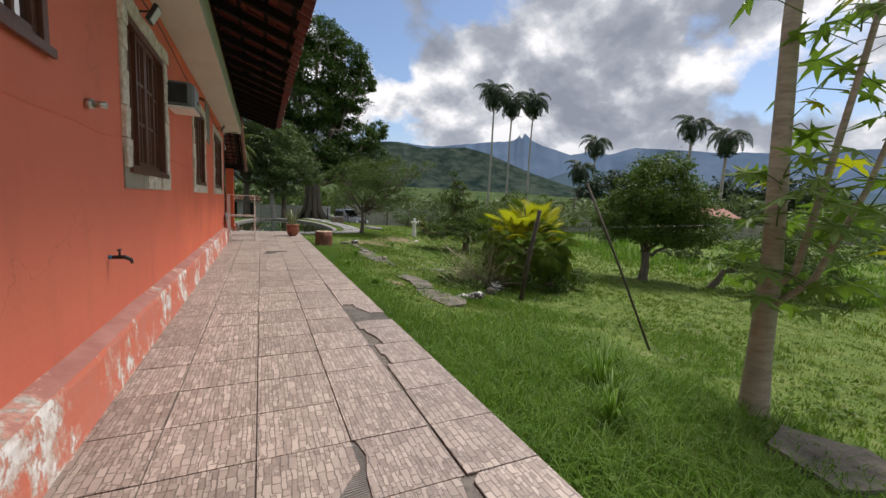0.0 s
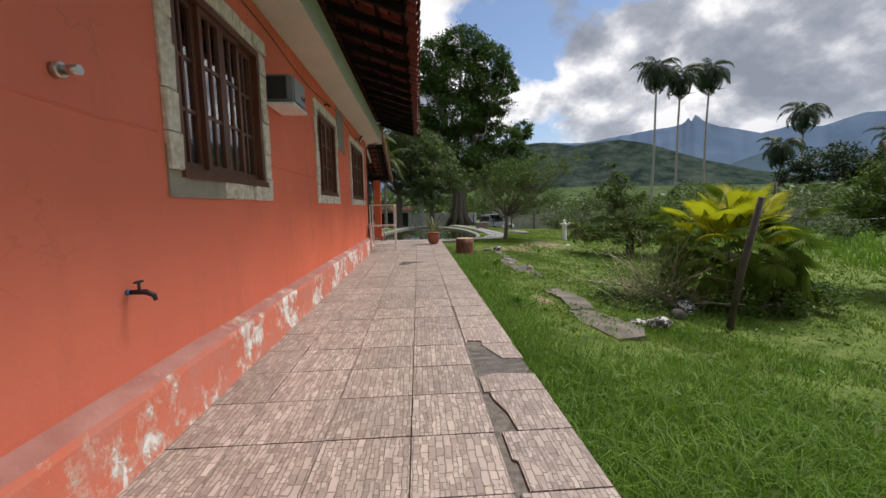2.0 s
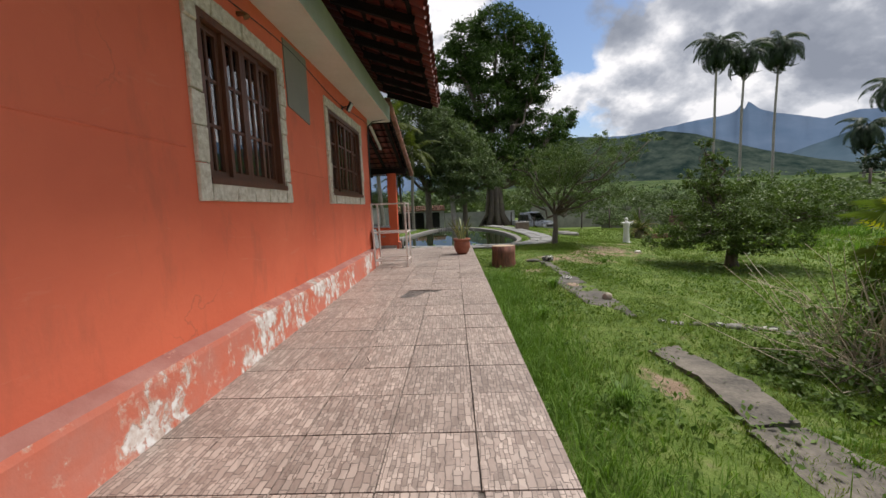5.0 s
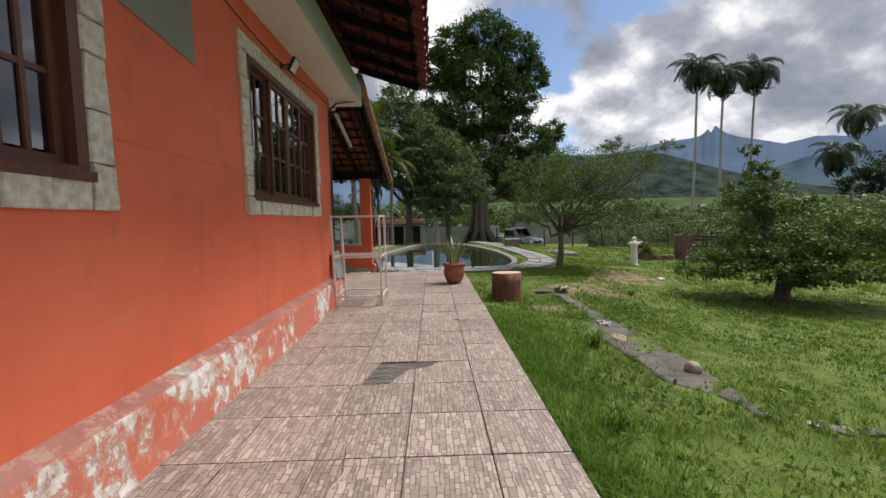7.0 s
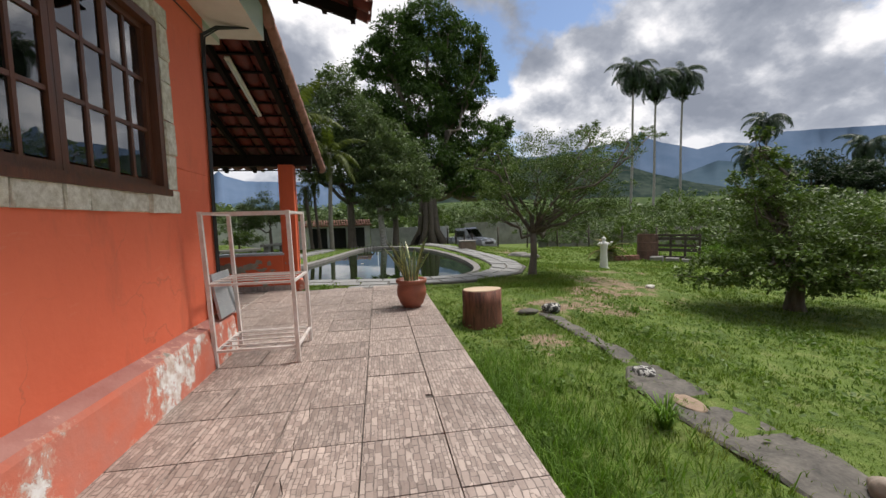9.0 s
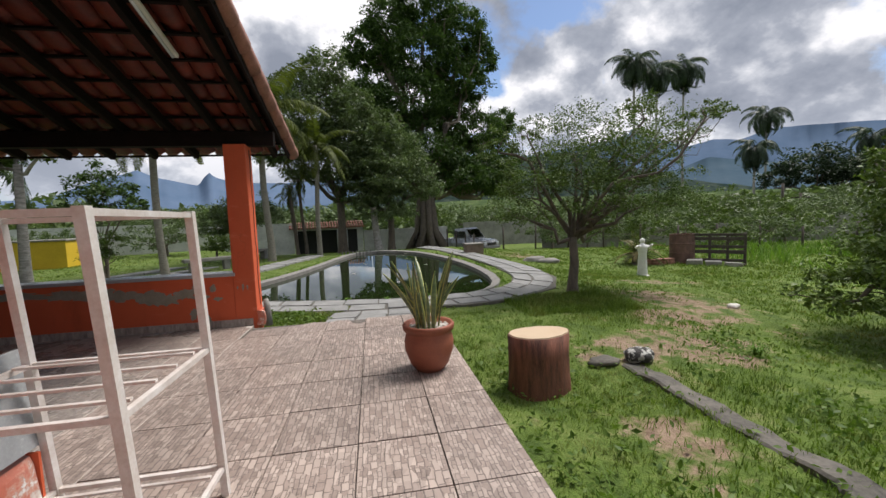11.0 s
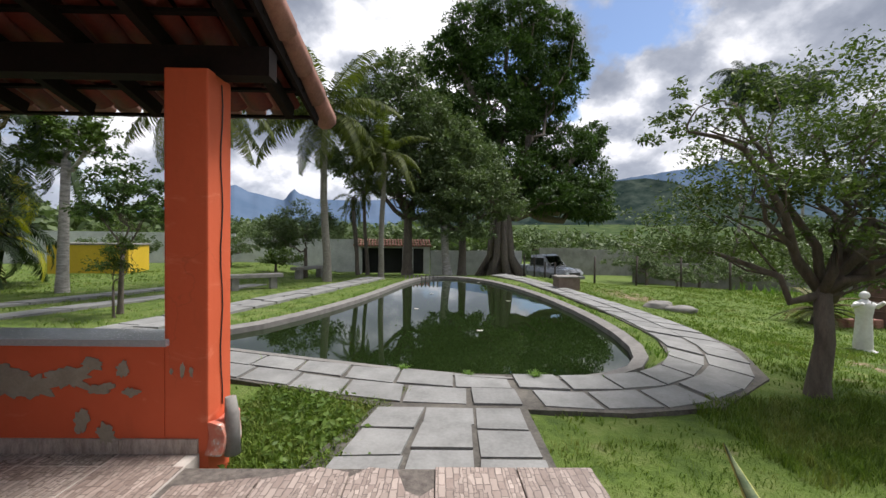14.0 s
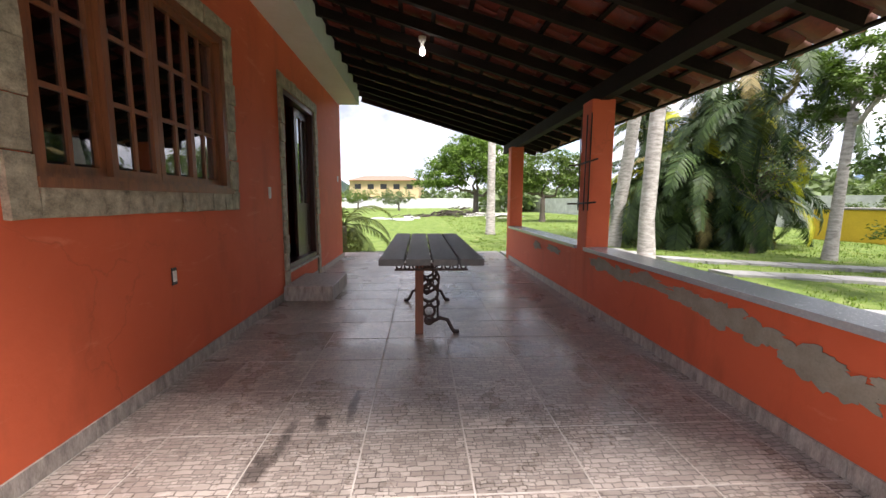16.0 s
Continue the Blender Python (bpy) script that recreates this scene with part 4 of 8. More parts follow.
# ---- windows and door ----


def frame_ring(bm, w, h, t, y0, y1, z0=0.0):
    box(bm, (-w / 2, y0, z0), (-w / 2 + t, y1, z0 + h))
    box(bm, (w / 2 - t, y0, z0), (w / 2, y1, z0 + h))
    box(bm, (-w / 2 + t, y0, z0), (w / 2 - t, y1, z0 + t))
    box(bm, (-w / 2 + t, y0, z0 + h - t), (w / 2 - t, y1, z0 + h))


def stones_round(root, w, h, t, mat, rnd, skip=(), legs=False, out=0.026):
    """Split stone blocks round an opening, each a piece."""
    def run(a, b):
        c, edges = a, [a]
        while c < b - 0.02:
            c = min(b, c + rnd.uniform(0.13, 0.30))
            if b - c < 0.09:
                c = b
            edges.append(c)
        return list(zip(edges, edges[1:]))
    specs = []
    zb = 0.0 if legs else -t
    for z0, z1 in run(zb, h):
        specs.append(("l", -w / 2 - t, -w / 2, z0, z1))
    for z0, z1 in run(zb, h):
        specs.append(("r", w / 2, w / 2 + t, z0, z1))
    for x0, x1 in run(-w / 2 - t, w / 2 + t):
        specs.append(("t", x0, x1, h, h + t))
    if not legs:
        for x0, x1 in run(-w / 2, w / 2):
            specs.append(("b", x0, x1, -t, 0))
    for side, x0, x1, z0, z1 in specs:
        if any(s == side and a <= (x0 if side in "tb" else z0) < b for s, a, b in skip):
            continue
        bm = bmesh.new()
        o = out * rnd.uniform(0.7, 1.3)
        box(bm, (x0 + 0.0035, 0.001, z0 + 0.0035), (x1 - 0.0035, o, z1 - 0.0035))
        bmesh.ops.bevel(bm, geom=[e for e in bm.edges if min(v.co.y for v in e.verts) > 0.005], offset=0.006, segments=1, affect="EDGES")
        for v in bm.verts:
            if v.co.y > 0.006:
                v.co += Vector((rnd.uniform(-.004, .004), rnd.uniform(-.008, .006), rnd.uniform(-.004, .004)))
        part("stone", bm, mat, root)


def window(name, label, place, w, h, mat, smat, cols=2, rows=3, sashes=4, seed=1, skip=(), stone=True, t=0.135, y_in=-0.03):
    rnd = random.Random(seed)
    root = thing(name, label, "window")
    root.matrix_world = place
    tagged(root, kind="structure")
    bm = bmesh.new()
    frame_ring(bm, w, h, 0.055, -0.15, 0.012)
    part("window_frame", bm, mat, root)
    bm = bmesh.new()
    box(bm, (-w / 2 - 0.01, 0.012, -0.01), (w / 2 + 0.01, 0.035, 0.035))
    part("window_sill", bm, mat, root)
    iw, ih = (w - 0.11) / sashes, h - 0.11
    sash_me = pane_me = None
    for k in range(sashes):
        cx = -w / 2 + 0.055 + iw * (k + 0.5)
        yk = y_in - 0.03 * (k in (0, sashes - 1)) if sashes > 2 else y_in
        if sash_me is None:
            bm = bmesh.new()
            st = 0.042
            frame_ring(bm, iw - 0.003, ih, st, -0.02, 0.02)
            pw, ph = (iw - 2 * st) / cols, (ih - 2 * st) / rows
            for c in range(1, cols):
                x = -iw / 2 + st + pw * c
                box(bm, (x - 0.011, -0.014, st), (x + 0.011, 0.014, ih - st))
            for r in range(1, rows):
                z = st + ph * r
                box(bm, (-iw / 2 + st, -0.012, z - 0.012), (iw / 2 - st, 0.012, z + 0.012))
            sash_me = bpy.data.meshes.new("sash")
            bm.to_mesh(sash_me), bm.free()
            sash_me.materials.append(mat)
            bm = bmesh.new()
            box(bm, (-pw / 2 + 0.012, -0.002, -ph / 2 + 0.013), (pw / 2 - 0.012, 0.002, ph / 2 - 0.013))
            pane_me = bpy.data.meshes.new("pane")
            bm.to_mesh(pane_me), bm.free()
            pane_me.materials.append(GLASS)
        sash = new("sash", sash_me)
        sash.parent, sash.location = root, (cx, yk, 0.055)
        for c in range(cols):
            for r in range(rows):
                p = new("pane", pane_me)
                p.parent, p.location = sash, (-iw / 2 + st + pw * (c + 0.5), 0.0, st + ph * (r + 0.5))
    if stone:
        stones_round(root, w, h, t, smat, rnd, skip)
    return root


for k, (c, w) in enumerate(WIN_E):
    root = window(f"window_{k + 1}", ("dark wooden casement window framed in pale split stone" if k else "dark wooden casement window framed in pale stone, some blocks missing"),
                  pose(0, c, ZS, 0, 0, -90), w, ZT - ZS, SHUT, STONEFR, seed=11 + k, skip=(("b", 0.02, 9), ("r", -0.2, -0.1)) if k == 0 else ())
    if k == 0:
        part("mortar_bed", boxes(((0.0, 0.001, -0.135), (w / 2 + 0.135, 0.012, 0.0)), ((w / 2, 0.001, 0.0), (w / 2 + 0.135, 0.012, 0.17))), PLASTER, root, "bare cement where stones fell off")
window("window_4", "warm varnished casement window framed in mossy split stone", pose(-2.03, YH, 1.2), 1.66, 1.2, SHUTP, STONEDARK, seed=21, t=0.14)
window("window_5", "small high dark wooden window without stones", pose(0, 1.035, 1.88, 0, 0, -90), 0.85, 0.65, SHUT, STONEFR, sashes=2, rows=2, seed=5, stone=False)

root = thing("door_1", "dark mahogany double door with carved top glass, standing ajar", "door", (-4.885, YH, 0.32))
tagged(root, kind="structure")
bm = bmesh.new()
frame_ring(bm, 1.33, 2.10, 0.06, -0.16, 0.0)
part("door_frame", bm, DOORW, root)
for s, ang in ((-1, 0), (1, 0)):
    bm = bmesh.new()
    frame_ring(bm, 0.60, 1.96, 0.10, -0.02, 0.02)
    box(bm, (-0.2, -0.012, 0.1), (0.2, 0.012, 0.62))
    box(bm, (-0.2, -0.02, 0.62), (0.2, 0.02, 0.72))
    box(bm, (-0.03, -0.018, 0.72), (0.03, 0.018, 1.86))
    d = part("door_leaf", bm, DOORW, root)
    d.location = (s * 0.302, -0.09, 0.065)
    if s == 1:
        d.location, d.rotation_euler = (0.585, -0.40, 0.065), (0, 0, radians(-84))
    bm = bmesh.new()
    for q in (-1, 1):
        box(bm, (q * 0.115 - 0.083, -0.003, 0.722), (q * 0.115 + 0.083, 0.003, 1.86))
    part("glass", bm, m_glass("door_glass", 0.12), d)
stones_round(root, 1.33, 2.10, 0.14, STONEDARK, random.Random(8), legs=True)
for s in (-1, 1):
    part("stone", boxes(((s * 0.735 - 0.07, 0.001, -0.31), (s * 0.735 + 0.07, 0.028, -0.002)), bevel=0.005), STONEDARK, root)
part("threshold", boxes(((-0.66, -0.1, -0.03), (0.66, 0.03, -0.001))), SKIRT, root, "grey stone threshold")

# ---- things on the house wall ----
root = thing("air_conditioner", "grey window air conditioner on a small shelf in the wall", "air conditioner", (0, 4.41, 2.20), -90)
part("casing", boxes(((-0.21, -0.05, 0.02), (0.21, 0.25, 0.29)), bevel=0.05), ACBODY, root)
part("front_panel", boxes(((-0.19, 0.246, 0.04), (0.17, 0.256, 0.27)), bevel=0.004), plain("grey_panel_plastic", (0.20, 0.21, 0.215), (0.27, 0.28, 0.285), 0.4, scale=3, bmp=0.05), root, "smooth pale grey front panel")
part("trim_bar", boxes(*[((-0.17 + i * 0.022, 0.256, 0.10), (-0.158 + i * 0.022, 0.258, 0.135 + 0.015 * (i % 3 == 0))) for i in range(6)]), BLACKP, root, "small dark raised mark")
part("side_grille", boxes(((0.206, 0.01, 0.05), (0.214, 0.19, 0.26))), BLACKP, root)
part("shelf_board", boxes(((-0.23, 0.0, -0.01), (0.23, 0.26, 0.015))), WHITE, root, "white metal shelf")

root = thing("wall_pipe", "short capped metal pipe end sticking out of the coral wall", "pipe", (0, 1.90, 1.75), -90)
bm = bmesh.new()
tube(bm, [(0, 0, 0), (0, 0.035, 0)], 0.03, 14), tube(bm, [(0, 0.035, 0), (0, 0.10, 0)], 0.02, 14)
part("sleeve", bm, CHROME, root)

root = thing("garden_tap", "black plastic garden tap on a blue ringed wall pipe", "tap", (0, 2.16, 0.80), -90)
bm = bmesh.new()
tube(bm, [(0, 0, 0), (0, 0.02, 0)], 0.014, 10)
part("collar", bm, plain("blue_plastic", (0.04, 0.16, 0.30), (0.06, 0.2, 0.36), 0.5), root, "blue plastic collar")
bm = bmesh.new()
tube(bm, [(0, 0.02, 0), (0, 0.09, 0), (-0.01, 0.12, -0.02), (-0.012, 0.125, -0.045)], [0.012, 0.014, 0.012, 0.010], 10)
part("spout", bm, BLACKP, root)
bm = bmesh.new()
tube(bm, [(0, 0.06, 0.0), (0, 0.06, 0.045)], 0.007, 8), box(bm, (-0.025, 0.052, 0.045), (0.025, 0.068, 0.055))
part("tap_handle", bm, BLACKP, root)


def floodlight(y, z, out, tilt):
    root = thing("floodlight", "black floodlight with a pale glass face on a bracket", "floodlight", (0, y, z), -90, "floodlights on the wall")
    bm = bmesh.new()
    box(bm, (-0.03, 0, -0.03), (0.03, 0.012, 0.03)), tube(bm, [(0, 0.0, 0), (0, out, 0.02)], 0.008, 6)
    part("bracket", bm, BLACKP, root)
    m = Matrix.Translation((0, out + 0.03, 0)) @ pose(0, 0, 0, tilt, 0, 0)
    h = part("lamp_body", boxes(((-0.07, -0.02, -0.075), (0.07, 0.012, 0.075)), bevel=0.006), BLACKP, root)
    h.matrix_local = m
    part("lens", boxes(((-0.058, 0.012, -0.062), (0.058, 0.016, 0.062))), LENSW, h, "pale lamp glass")
    return root


floodlight(3.05, 2.72, 0.10, -28), floodlight(9.72, 2.80, 0.10, -28)
root = thing("wall_lamp", "small rusty lamp holder above a window", "lamp", (0, 6.66, 2.81), -90)
bm = bmesh.new()
tube(bm, [(0, 0, 0), (0, 0.06, 0.0), (0, 0.08, -0.03)], [0.02, 0.018, 0.03], 10)
part("holder", bm, RUST, root)
root = thing("grey_panel", "plain grey panel fixed flat on the coral wall", "panel", (0, 7.86, 2.2), -90)
bm = bmesh.new()
prism(bm, [(-0.32, 0.02), (0.30, 0.10), (0.33, 0.78), (-0.31, 0.78)], 0, 0.012)
bm.transform(pose(0, 0.013, 0, 90))
part("plate", bm, GREYPLATE, root)
bm = bmesh.new()
prism(bm, [(0.17 * math.cos(a) * (1 + 0.25 * math.sin(3 * a + 1)) , 0.10 * math.sin(a) * (1 + 0.2 * math.sin(5 * a)) + 0.02 * math.cos(2 * a)) for a in [k * PI / 18 for k in range(36)]], 0, 0.004)
bm.transform(EAST @ pose(-0.74, 0.0045, 1.15, 90))
tagged(link("plaster_patch", bm, PLASTER, label="grey bare plaster where the coral paint has fallen off", kind="stuff"), category="plaster")
bm = bmesh.new()
for y0, y1 in ((-3.0, 2.5), (4.2, 5.85), (7.5, 8.7), (10.95, 11.55)):
    n_ = int((y1 - y0) / 0.12)
    pts = [(0.0, y0 + (y1 - y0) * k / n_, 1.62 + 0.012 * noise.noise(Vector((k * 0.3, 2, 1)))) for k in range(n_ + 1)]
    tube(bm, pts, [0.007 + 0.003 * noise.noise(Vector((k * 0.5, 7, 1))) for k in range(n_ + 1)], 6)
link("plaster_seam", bm, CORAL, label="low raised plaster seam running along the coral wall", kind="structure")
root = thing("electric_cable", "thin black cable sagging along the top of the coral wall", "cable")
bm = bmesh.new()
tube(bm, [(0.012, 2.9 + i * 0.3, 2.86 + 0.05 * math.sin(i * 0.5)) for i in range(30)], 0.005, 5)
part("wire", bm, BLACKP, root)
root = thing("cable_bundle", "dark cables running down the house corner", "cable")
bm = bmesh.new()
for i, dx in enumerate((0.0, 0.022, 0.05)):
    bm = bmesh.new()
    tube(bm, [(0.35 - dx, YH + 0.15, 3.03), (0.1, YH + 0.03 + dx, 2.98), (0.02 + dx * 0.2, YH - 0.10 + dx, 2.85)] + [(0.018, YH - 0.10 + dx + 0.01 * math.sin(z), 2.6 - z * 0.3) for z in range(8)], 0.008, 6)
    part("wire", bm, BLACKP, root)
root = thing("light_switch", "white light switch plate beside the door", "switch", (-3.73, YH, 1.22))
part("plate", boxes(((-0.03, 0, -0.06), (0.03, 0.009, 0.06)), bevel=0.003), WHITE, root)
part("rocker", boxes(((-0.012, 0.009, -0.02), (0.012, 0.014, 0.02))), WHITE, root)
root = thing("wall_socket", "open wall socket box without its cover", "socket", (-2.05, YH, 0.66))
part("box", boxes(((-0.025, 0.001, -0.055), (0.025, 0.006, 0.055))), BLACKP, root, "dark open box")
part("insert", boxes(((-0.017, 0.006, -0.035), (0.017, 0.010, 0.035))), WHITE, root)
root = thing("wall_socket", "small white switch near the far house corner", "socket", (-7.2, YH, 1.55))
part("plate", boxes(((-0.03, 0, -0.05), (0.03, 0.009, 0.05)), bevel=0.003), WHITE, root)

root = thing("ceiling_bulb", "bare glowing bulb in a white holder under the porch roof", "lamp", (-3.92, 13.2, 2.83))
bm = bmesh.new()
lathe(bm, [(0.042, 0.04), (0.038, 0.0), (0.020, -0.02), (0.018, -0.070)], 14)
part("holder", bm, WHITE, root)
bm = bmesh.new()
lathe(bm, [(0.016, -0.070), (0.028, -0.095), (0.031, -0.118), (0.022, -0.14), (0.001, -0.148)], 14)
part("bulb", bm, m_emit("bulb_glow", (1.0, 0.97, 0.9), 12), root, "glowing white bulb")
root = thing("tube_lamp", "bare fluorescent lamp batten under the porch tiles", "lamp", (-0.05, 13.3, 2.80), 0)
root.matrix_world = look((-0.12, 13.15, 2.92), (-0.12, 14.15, 2.92 - S2)) @ pose(0, 0, 0, 0, 0, 0)
bm = boxes(((-0.03, -0.045, -0.62), (0.03, -0.015, 0.62)), bevel=0.004)
part("batten", bm, WHITE, root)
bm = bmesh.new()
tube(bm, [(0, -0.065, -0.58), (0, -0.065, 0.58)], 0.013, 8)
part("tube", bm, LENSW, root)

# wire up the pillar edge and iron rack hanging on the second pillar
root = thing("pillar_wire", "thin black wire running down the orange pillar edge", "cable")
bm = bmesh.new()
tube(bm, [(0.056, YP + 0.13 + 0.012 * math.sin(i * 1.3), 2.15 - i * 0.12) for i in range(17)], 0.004, 5)
part("wire", bm, BLACKP, root)
root = thing("plant_rack", "rusty iron bar rack hanging on the orange pillar", "rack", (-3.73, YP, 0.9))
bm = bmesh.new()
for z in (0.22, 0.65):
    tube(bm, [(-0.15, -0.012, z), (0.33, -0.012, z + 0.02)], 0.010, 6), tube(bm, [(-0.15, -0.012, z), (-0.2, -0.10, z)], 0.010, 6)
for x in (-0.1, 0.05, 0.16):
    tube(bm, [(x, -0.014, 0.15), (x, -0.014, 1.15)], 0.007, 6)
part("bars", bm, IRON, root)

# ---- patio things ----
root = thing("metal_rack", "chipped white painted metal shelf rack standing empty on the tiles", "rack", (0.45, 11.38, 0))
bm_specs = [(-0.325, -0.30), (0.325, -0.30), (-0.325, 0.30), (0.325, 0.30)]
for i, (x, y) in enumerate(bm_specs):
    bm = bmesh.new()
    box(bm, (x - 0.015, y - 0.015, 0.0), (x + 0.015, y + 0.015, 1.285))
    part("leg", bm, RUSTWHITE, root)
for z in (0.14, 0.70, 1.27):
    for y in (-0.30, 0.30):
        part("rail", boxes(((-0.31, y - 0.010, z - 0.010), (0.31, y + 0.010, z + 0.010))), RUSTWHITE, root)
    for x in (-0.325, 0.325):
        part("rail", boxes(((x - 0.010, -0.285, z - 0.010), (x + 0.010, 0.285, z + 0.010))), RUSTWHITE, root)
for z in (0.155, 0.715):
    for k in range(4):
        y = -0.21 + k * 0.14
        part("shelf_bar", boxes(((-0.31, y - 0.008, z - 0.003), (0.31, y + 0.008, z + 0.007))), RUSTWHITE, root)
for ob in root.children:
    # the whole rack leans back a little
    for v_ in ob.data.vertices:
        v_.co.y -= 0.095 * v_.co.z
root = thing("granite_slab", "rough grey granite offcut leaning on the plinth by the corner", "slab", (0.05, 11.40, 0.375))
m = pose(0.10, 11.50, 0.36, 0, -9, 0)
root.matrix_world = m
part("slab", boxes(((-0.012, -0.22, 0.0), (0.012, 0.18, 0.40)), bevel=0.003), GRANITE, root)

root = thing("planter", "terracotta pot with a snake plant in white pebbles on the tiles", "potted plant", (1.90, 12.93, 0.0))
bm = bmesh.new()
lathe(bm, [(0.105, 0.0), (0.155, 0.06), (0.195, 0.17), (0.20, 0.24), (0.185, 0.31), (0.18, 0.325), (0.205, 0.335), (0.21, 0.375), (0.20, 0.385), (0.178, 0.38), (0.17, 0.33)], 32)
part("pot", bm, POT, root)
bm = bmesh.new()
prism(bm, [(0.17 * math.cos(a * PI / 10), 0.17 * math.sin(a * PI / 10)) for a in range(20)], 0.30, 0.335)
part("soil", bm, DIRT, root)
bm = bmesh.new()
rr = random.Random(4)
for k in range(230):
    a, r = rr.uniform(0, 2 * PI), 0.168 * math.sqrt(rr.random())
    s = rr.uniform(0.008, 0.017)
    bmesh.ops.create_icosphere(bm, subdivisions=1, radius=1, matrix=Matrix.Translation((r * math.cos(a), r * math.sin(a), 0.338 + rr.uniform(0, 0.014))) @ Matrix.Diagonal((s, s * rr.uniform(0.6, 1), s * 0.7, 1)))
part("pebbles", bm, PEBBLE, root, "white pebbles", kind="stuff")
SNAKE = plain("snake_leaf_green", (0.04, 0.075, 0.035), (0.22, 0.27, 0.13), 0.4, scale=14, stretch=(1, 1, 3.5), bmp=0.1)
SNAKE_E = plain("snake_leaf_edge", (0.42, 0.42, 0.10), (0.52, 0.50, 0.16), 0.4, scale=10, bmp=0.0)
for k in range(22):
    a, r = rr.uniform(0, 2 * PI), rr.uniform(0.02, 0.11)
    h, w = rr.uniform(0.28, 0.62), rr.uniform(0.016, 0.026)
    lean = rr.uniform(0.05, 0.42) if k < 14 else rr.uniform(0.5, 0.75)
    tw = rr.uniform(0, 2 * PI)
    bm = bmesh.new()
    rows_ = []
    for j in range(9):
        s = j / 8
        ww = w * (0.55 + 1.1 * s) * (1 - s ** 4) + 0.001
        c = Vector((r * math.cos(a) + math.cos(a) * lean * h * s * (0.5 + 0.5 * s), r * math.sin(a) + math.sin(a) * lean * h * s * (0.5 + 0.5 * s), 0.34 + h * s))
        u = Vector((math.cos(tw + s * 0.7), math.sin(tw + s * 0.7), 0))
        n_ = Vector((-u.y, u.x, 0)) * 0.012
        rows_.append([bm.verts.new(c + u * ww * q + n_ * abs(q)) for q in (-1, -0.78, 0, 0.78, 1)])
    for p0, p1 in zip(rows_, rows_[1:]):
        for q in range(4):
            f = bm.faces.new((p0[q], p0[q + 1], p1[q + 1], p1[q]))
            f.material_index, f.smooth = (1 if q in (0, 3) else 0), True
    part("leaf", bm, [SNAKE, SNAKE_E], root, "upright banded leaf with yellow edges")

root = thing("tree_stump", "upright sawn log with reddish bark and a pale cut top", "stump", (2.93, 13.12, ground_z(2.93, 13.12)))
bm = bmesh.new()
rr = random.Random(9)
n = 36
wv = [0.29 * (1 + 0.035 * math.sin(k * 2 * PI / n * 3 + 0.6) + 0.03 * math.sin(k * 2 * PI / n * 2) + 0.018 * math.sin(k * 2 * PI / n * 11) + rr.uniform(-0.008, 0.008)) for k in range(n)]
rings = [[bm.verts.new((wv[k] * s * math.cos(2 * PI * k / n), 0.66 * wv[k] * s * math.sin(2 * PI * k / n), z)) for k in range(n)] for z, s in ((-0.1, 1.07), (0.0, 1.05), (0.16, 1.0), (0.34, 0.985), (0.532, 1.0))]
for a, b in zip(rings, rings[1:]):
    for k in range(n):
        bm.faces.new((a[k], a[(k + 1) % n], b[(k + 1) % n], b[k])).smooth = True
bm.faces.new(rings[-1])
part("bark", bm, LOGBARK, root)


def m_cut():
    def build(nt, s, N, L):
        tc = N("ShaderNodeTexCoord")
        ln = N("ShaderNodeVectorMath")
        ln.operation = "LENGTH"
        L(mapped(N, L, tc.outputs["Object"], (1, 1, 0)), ln.inputs[0])
        w = mth(N, L, "SINE", mth(N, L, "ADD", mth(N, L, "MULTIPLY", ln.outputs["Value"], 330.0), mth(N, L, "MULTIPLY", tex_noise(N, L, tc.outputs["Object"], 6, 4), 9.0)))
        st = tex_noise(N, L, tc.outputs["Object"], 5, 5, 0.6)
        c = mix(N, L, ramp(N, L, w, (0.0, 0.0), (1.0, 0.28)), (0.50, 0.385, 0.26), (0.38, 0.275, 0.17))
        L(mix(N, L, ramp(N, L, st, (0.5, 0.0), (0.75, 0.4)), c, (0.40, 0.27, 0.15)), s.inputs["Base Color"])
        s.inputs["Roughness"].default_value = 0.75
        bump(N, L, s, st, 0.3, 0.004)
    return node_mat("growth_ring_wood", build)


bm = bmesh.new()
lo = [bm.verts.new((wv[k] * 0.97 * math.cos(2 * PI * k / n), 0.66 * wv[k] * 0.97 * math.sin(2 * PI * k / n), 0.53)) for k in range(n)]
hi = [bm.verts.new((wv[k] * 0.955 * math.cos(2 * PI * k / n), 0.66 * wv[k] * 0.955 * math.sin(2 * PI * k / n), 0.542)) for k in range(n)]
for k in range(n):
    bm.faces.new((lo[k], lo[(k + 1) % n], hi[(k + 1) % n], hi[k]))
bm.faces.new(hi)
part("cut_top", bm, m_cut(), root, "pale sawn top with growth rings")

# table on cast iron trestles
root = thing("porch_table", "weathered plank table on ornate rusty cast iron trestles", "table", (-3.03, 13.25, 0.0))
for k in range(4):
    y = -0.345 + k * 0.175
    bm = boxes(((-1.02, y, 0.725), (1.02, y + 0.162, 0.77)), bevel=0.005)
    part("plank", bm, TABLEW, root)


def ring(bm, cy, cz, r, th=0.014, x=0.0, a0=0.0, a1=2 * PI, seg=16):
    tube(bm, [(x, cy + math.cos(a0 + (a1 - a0) * k / seg) * r, cz + math.sin(a0 + (a1 - a0) * k / seg) * r) for k in range(seg + 1)], th, 6)


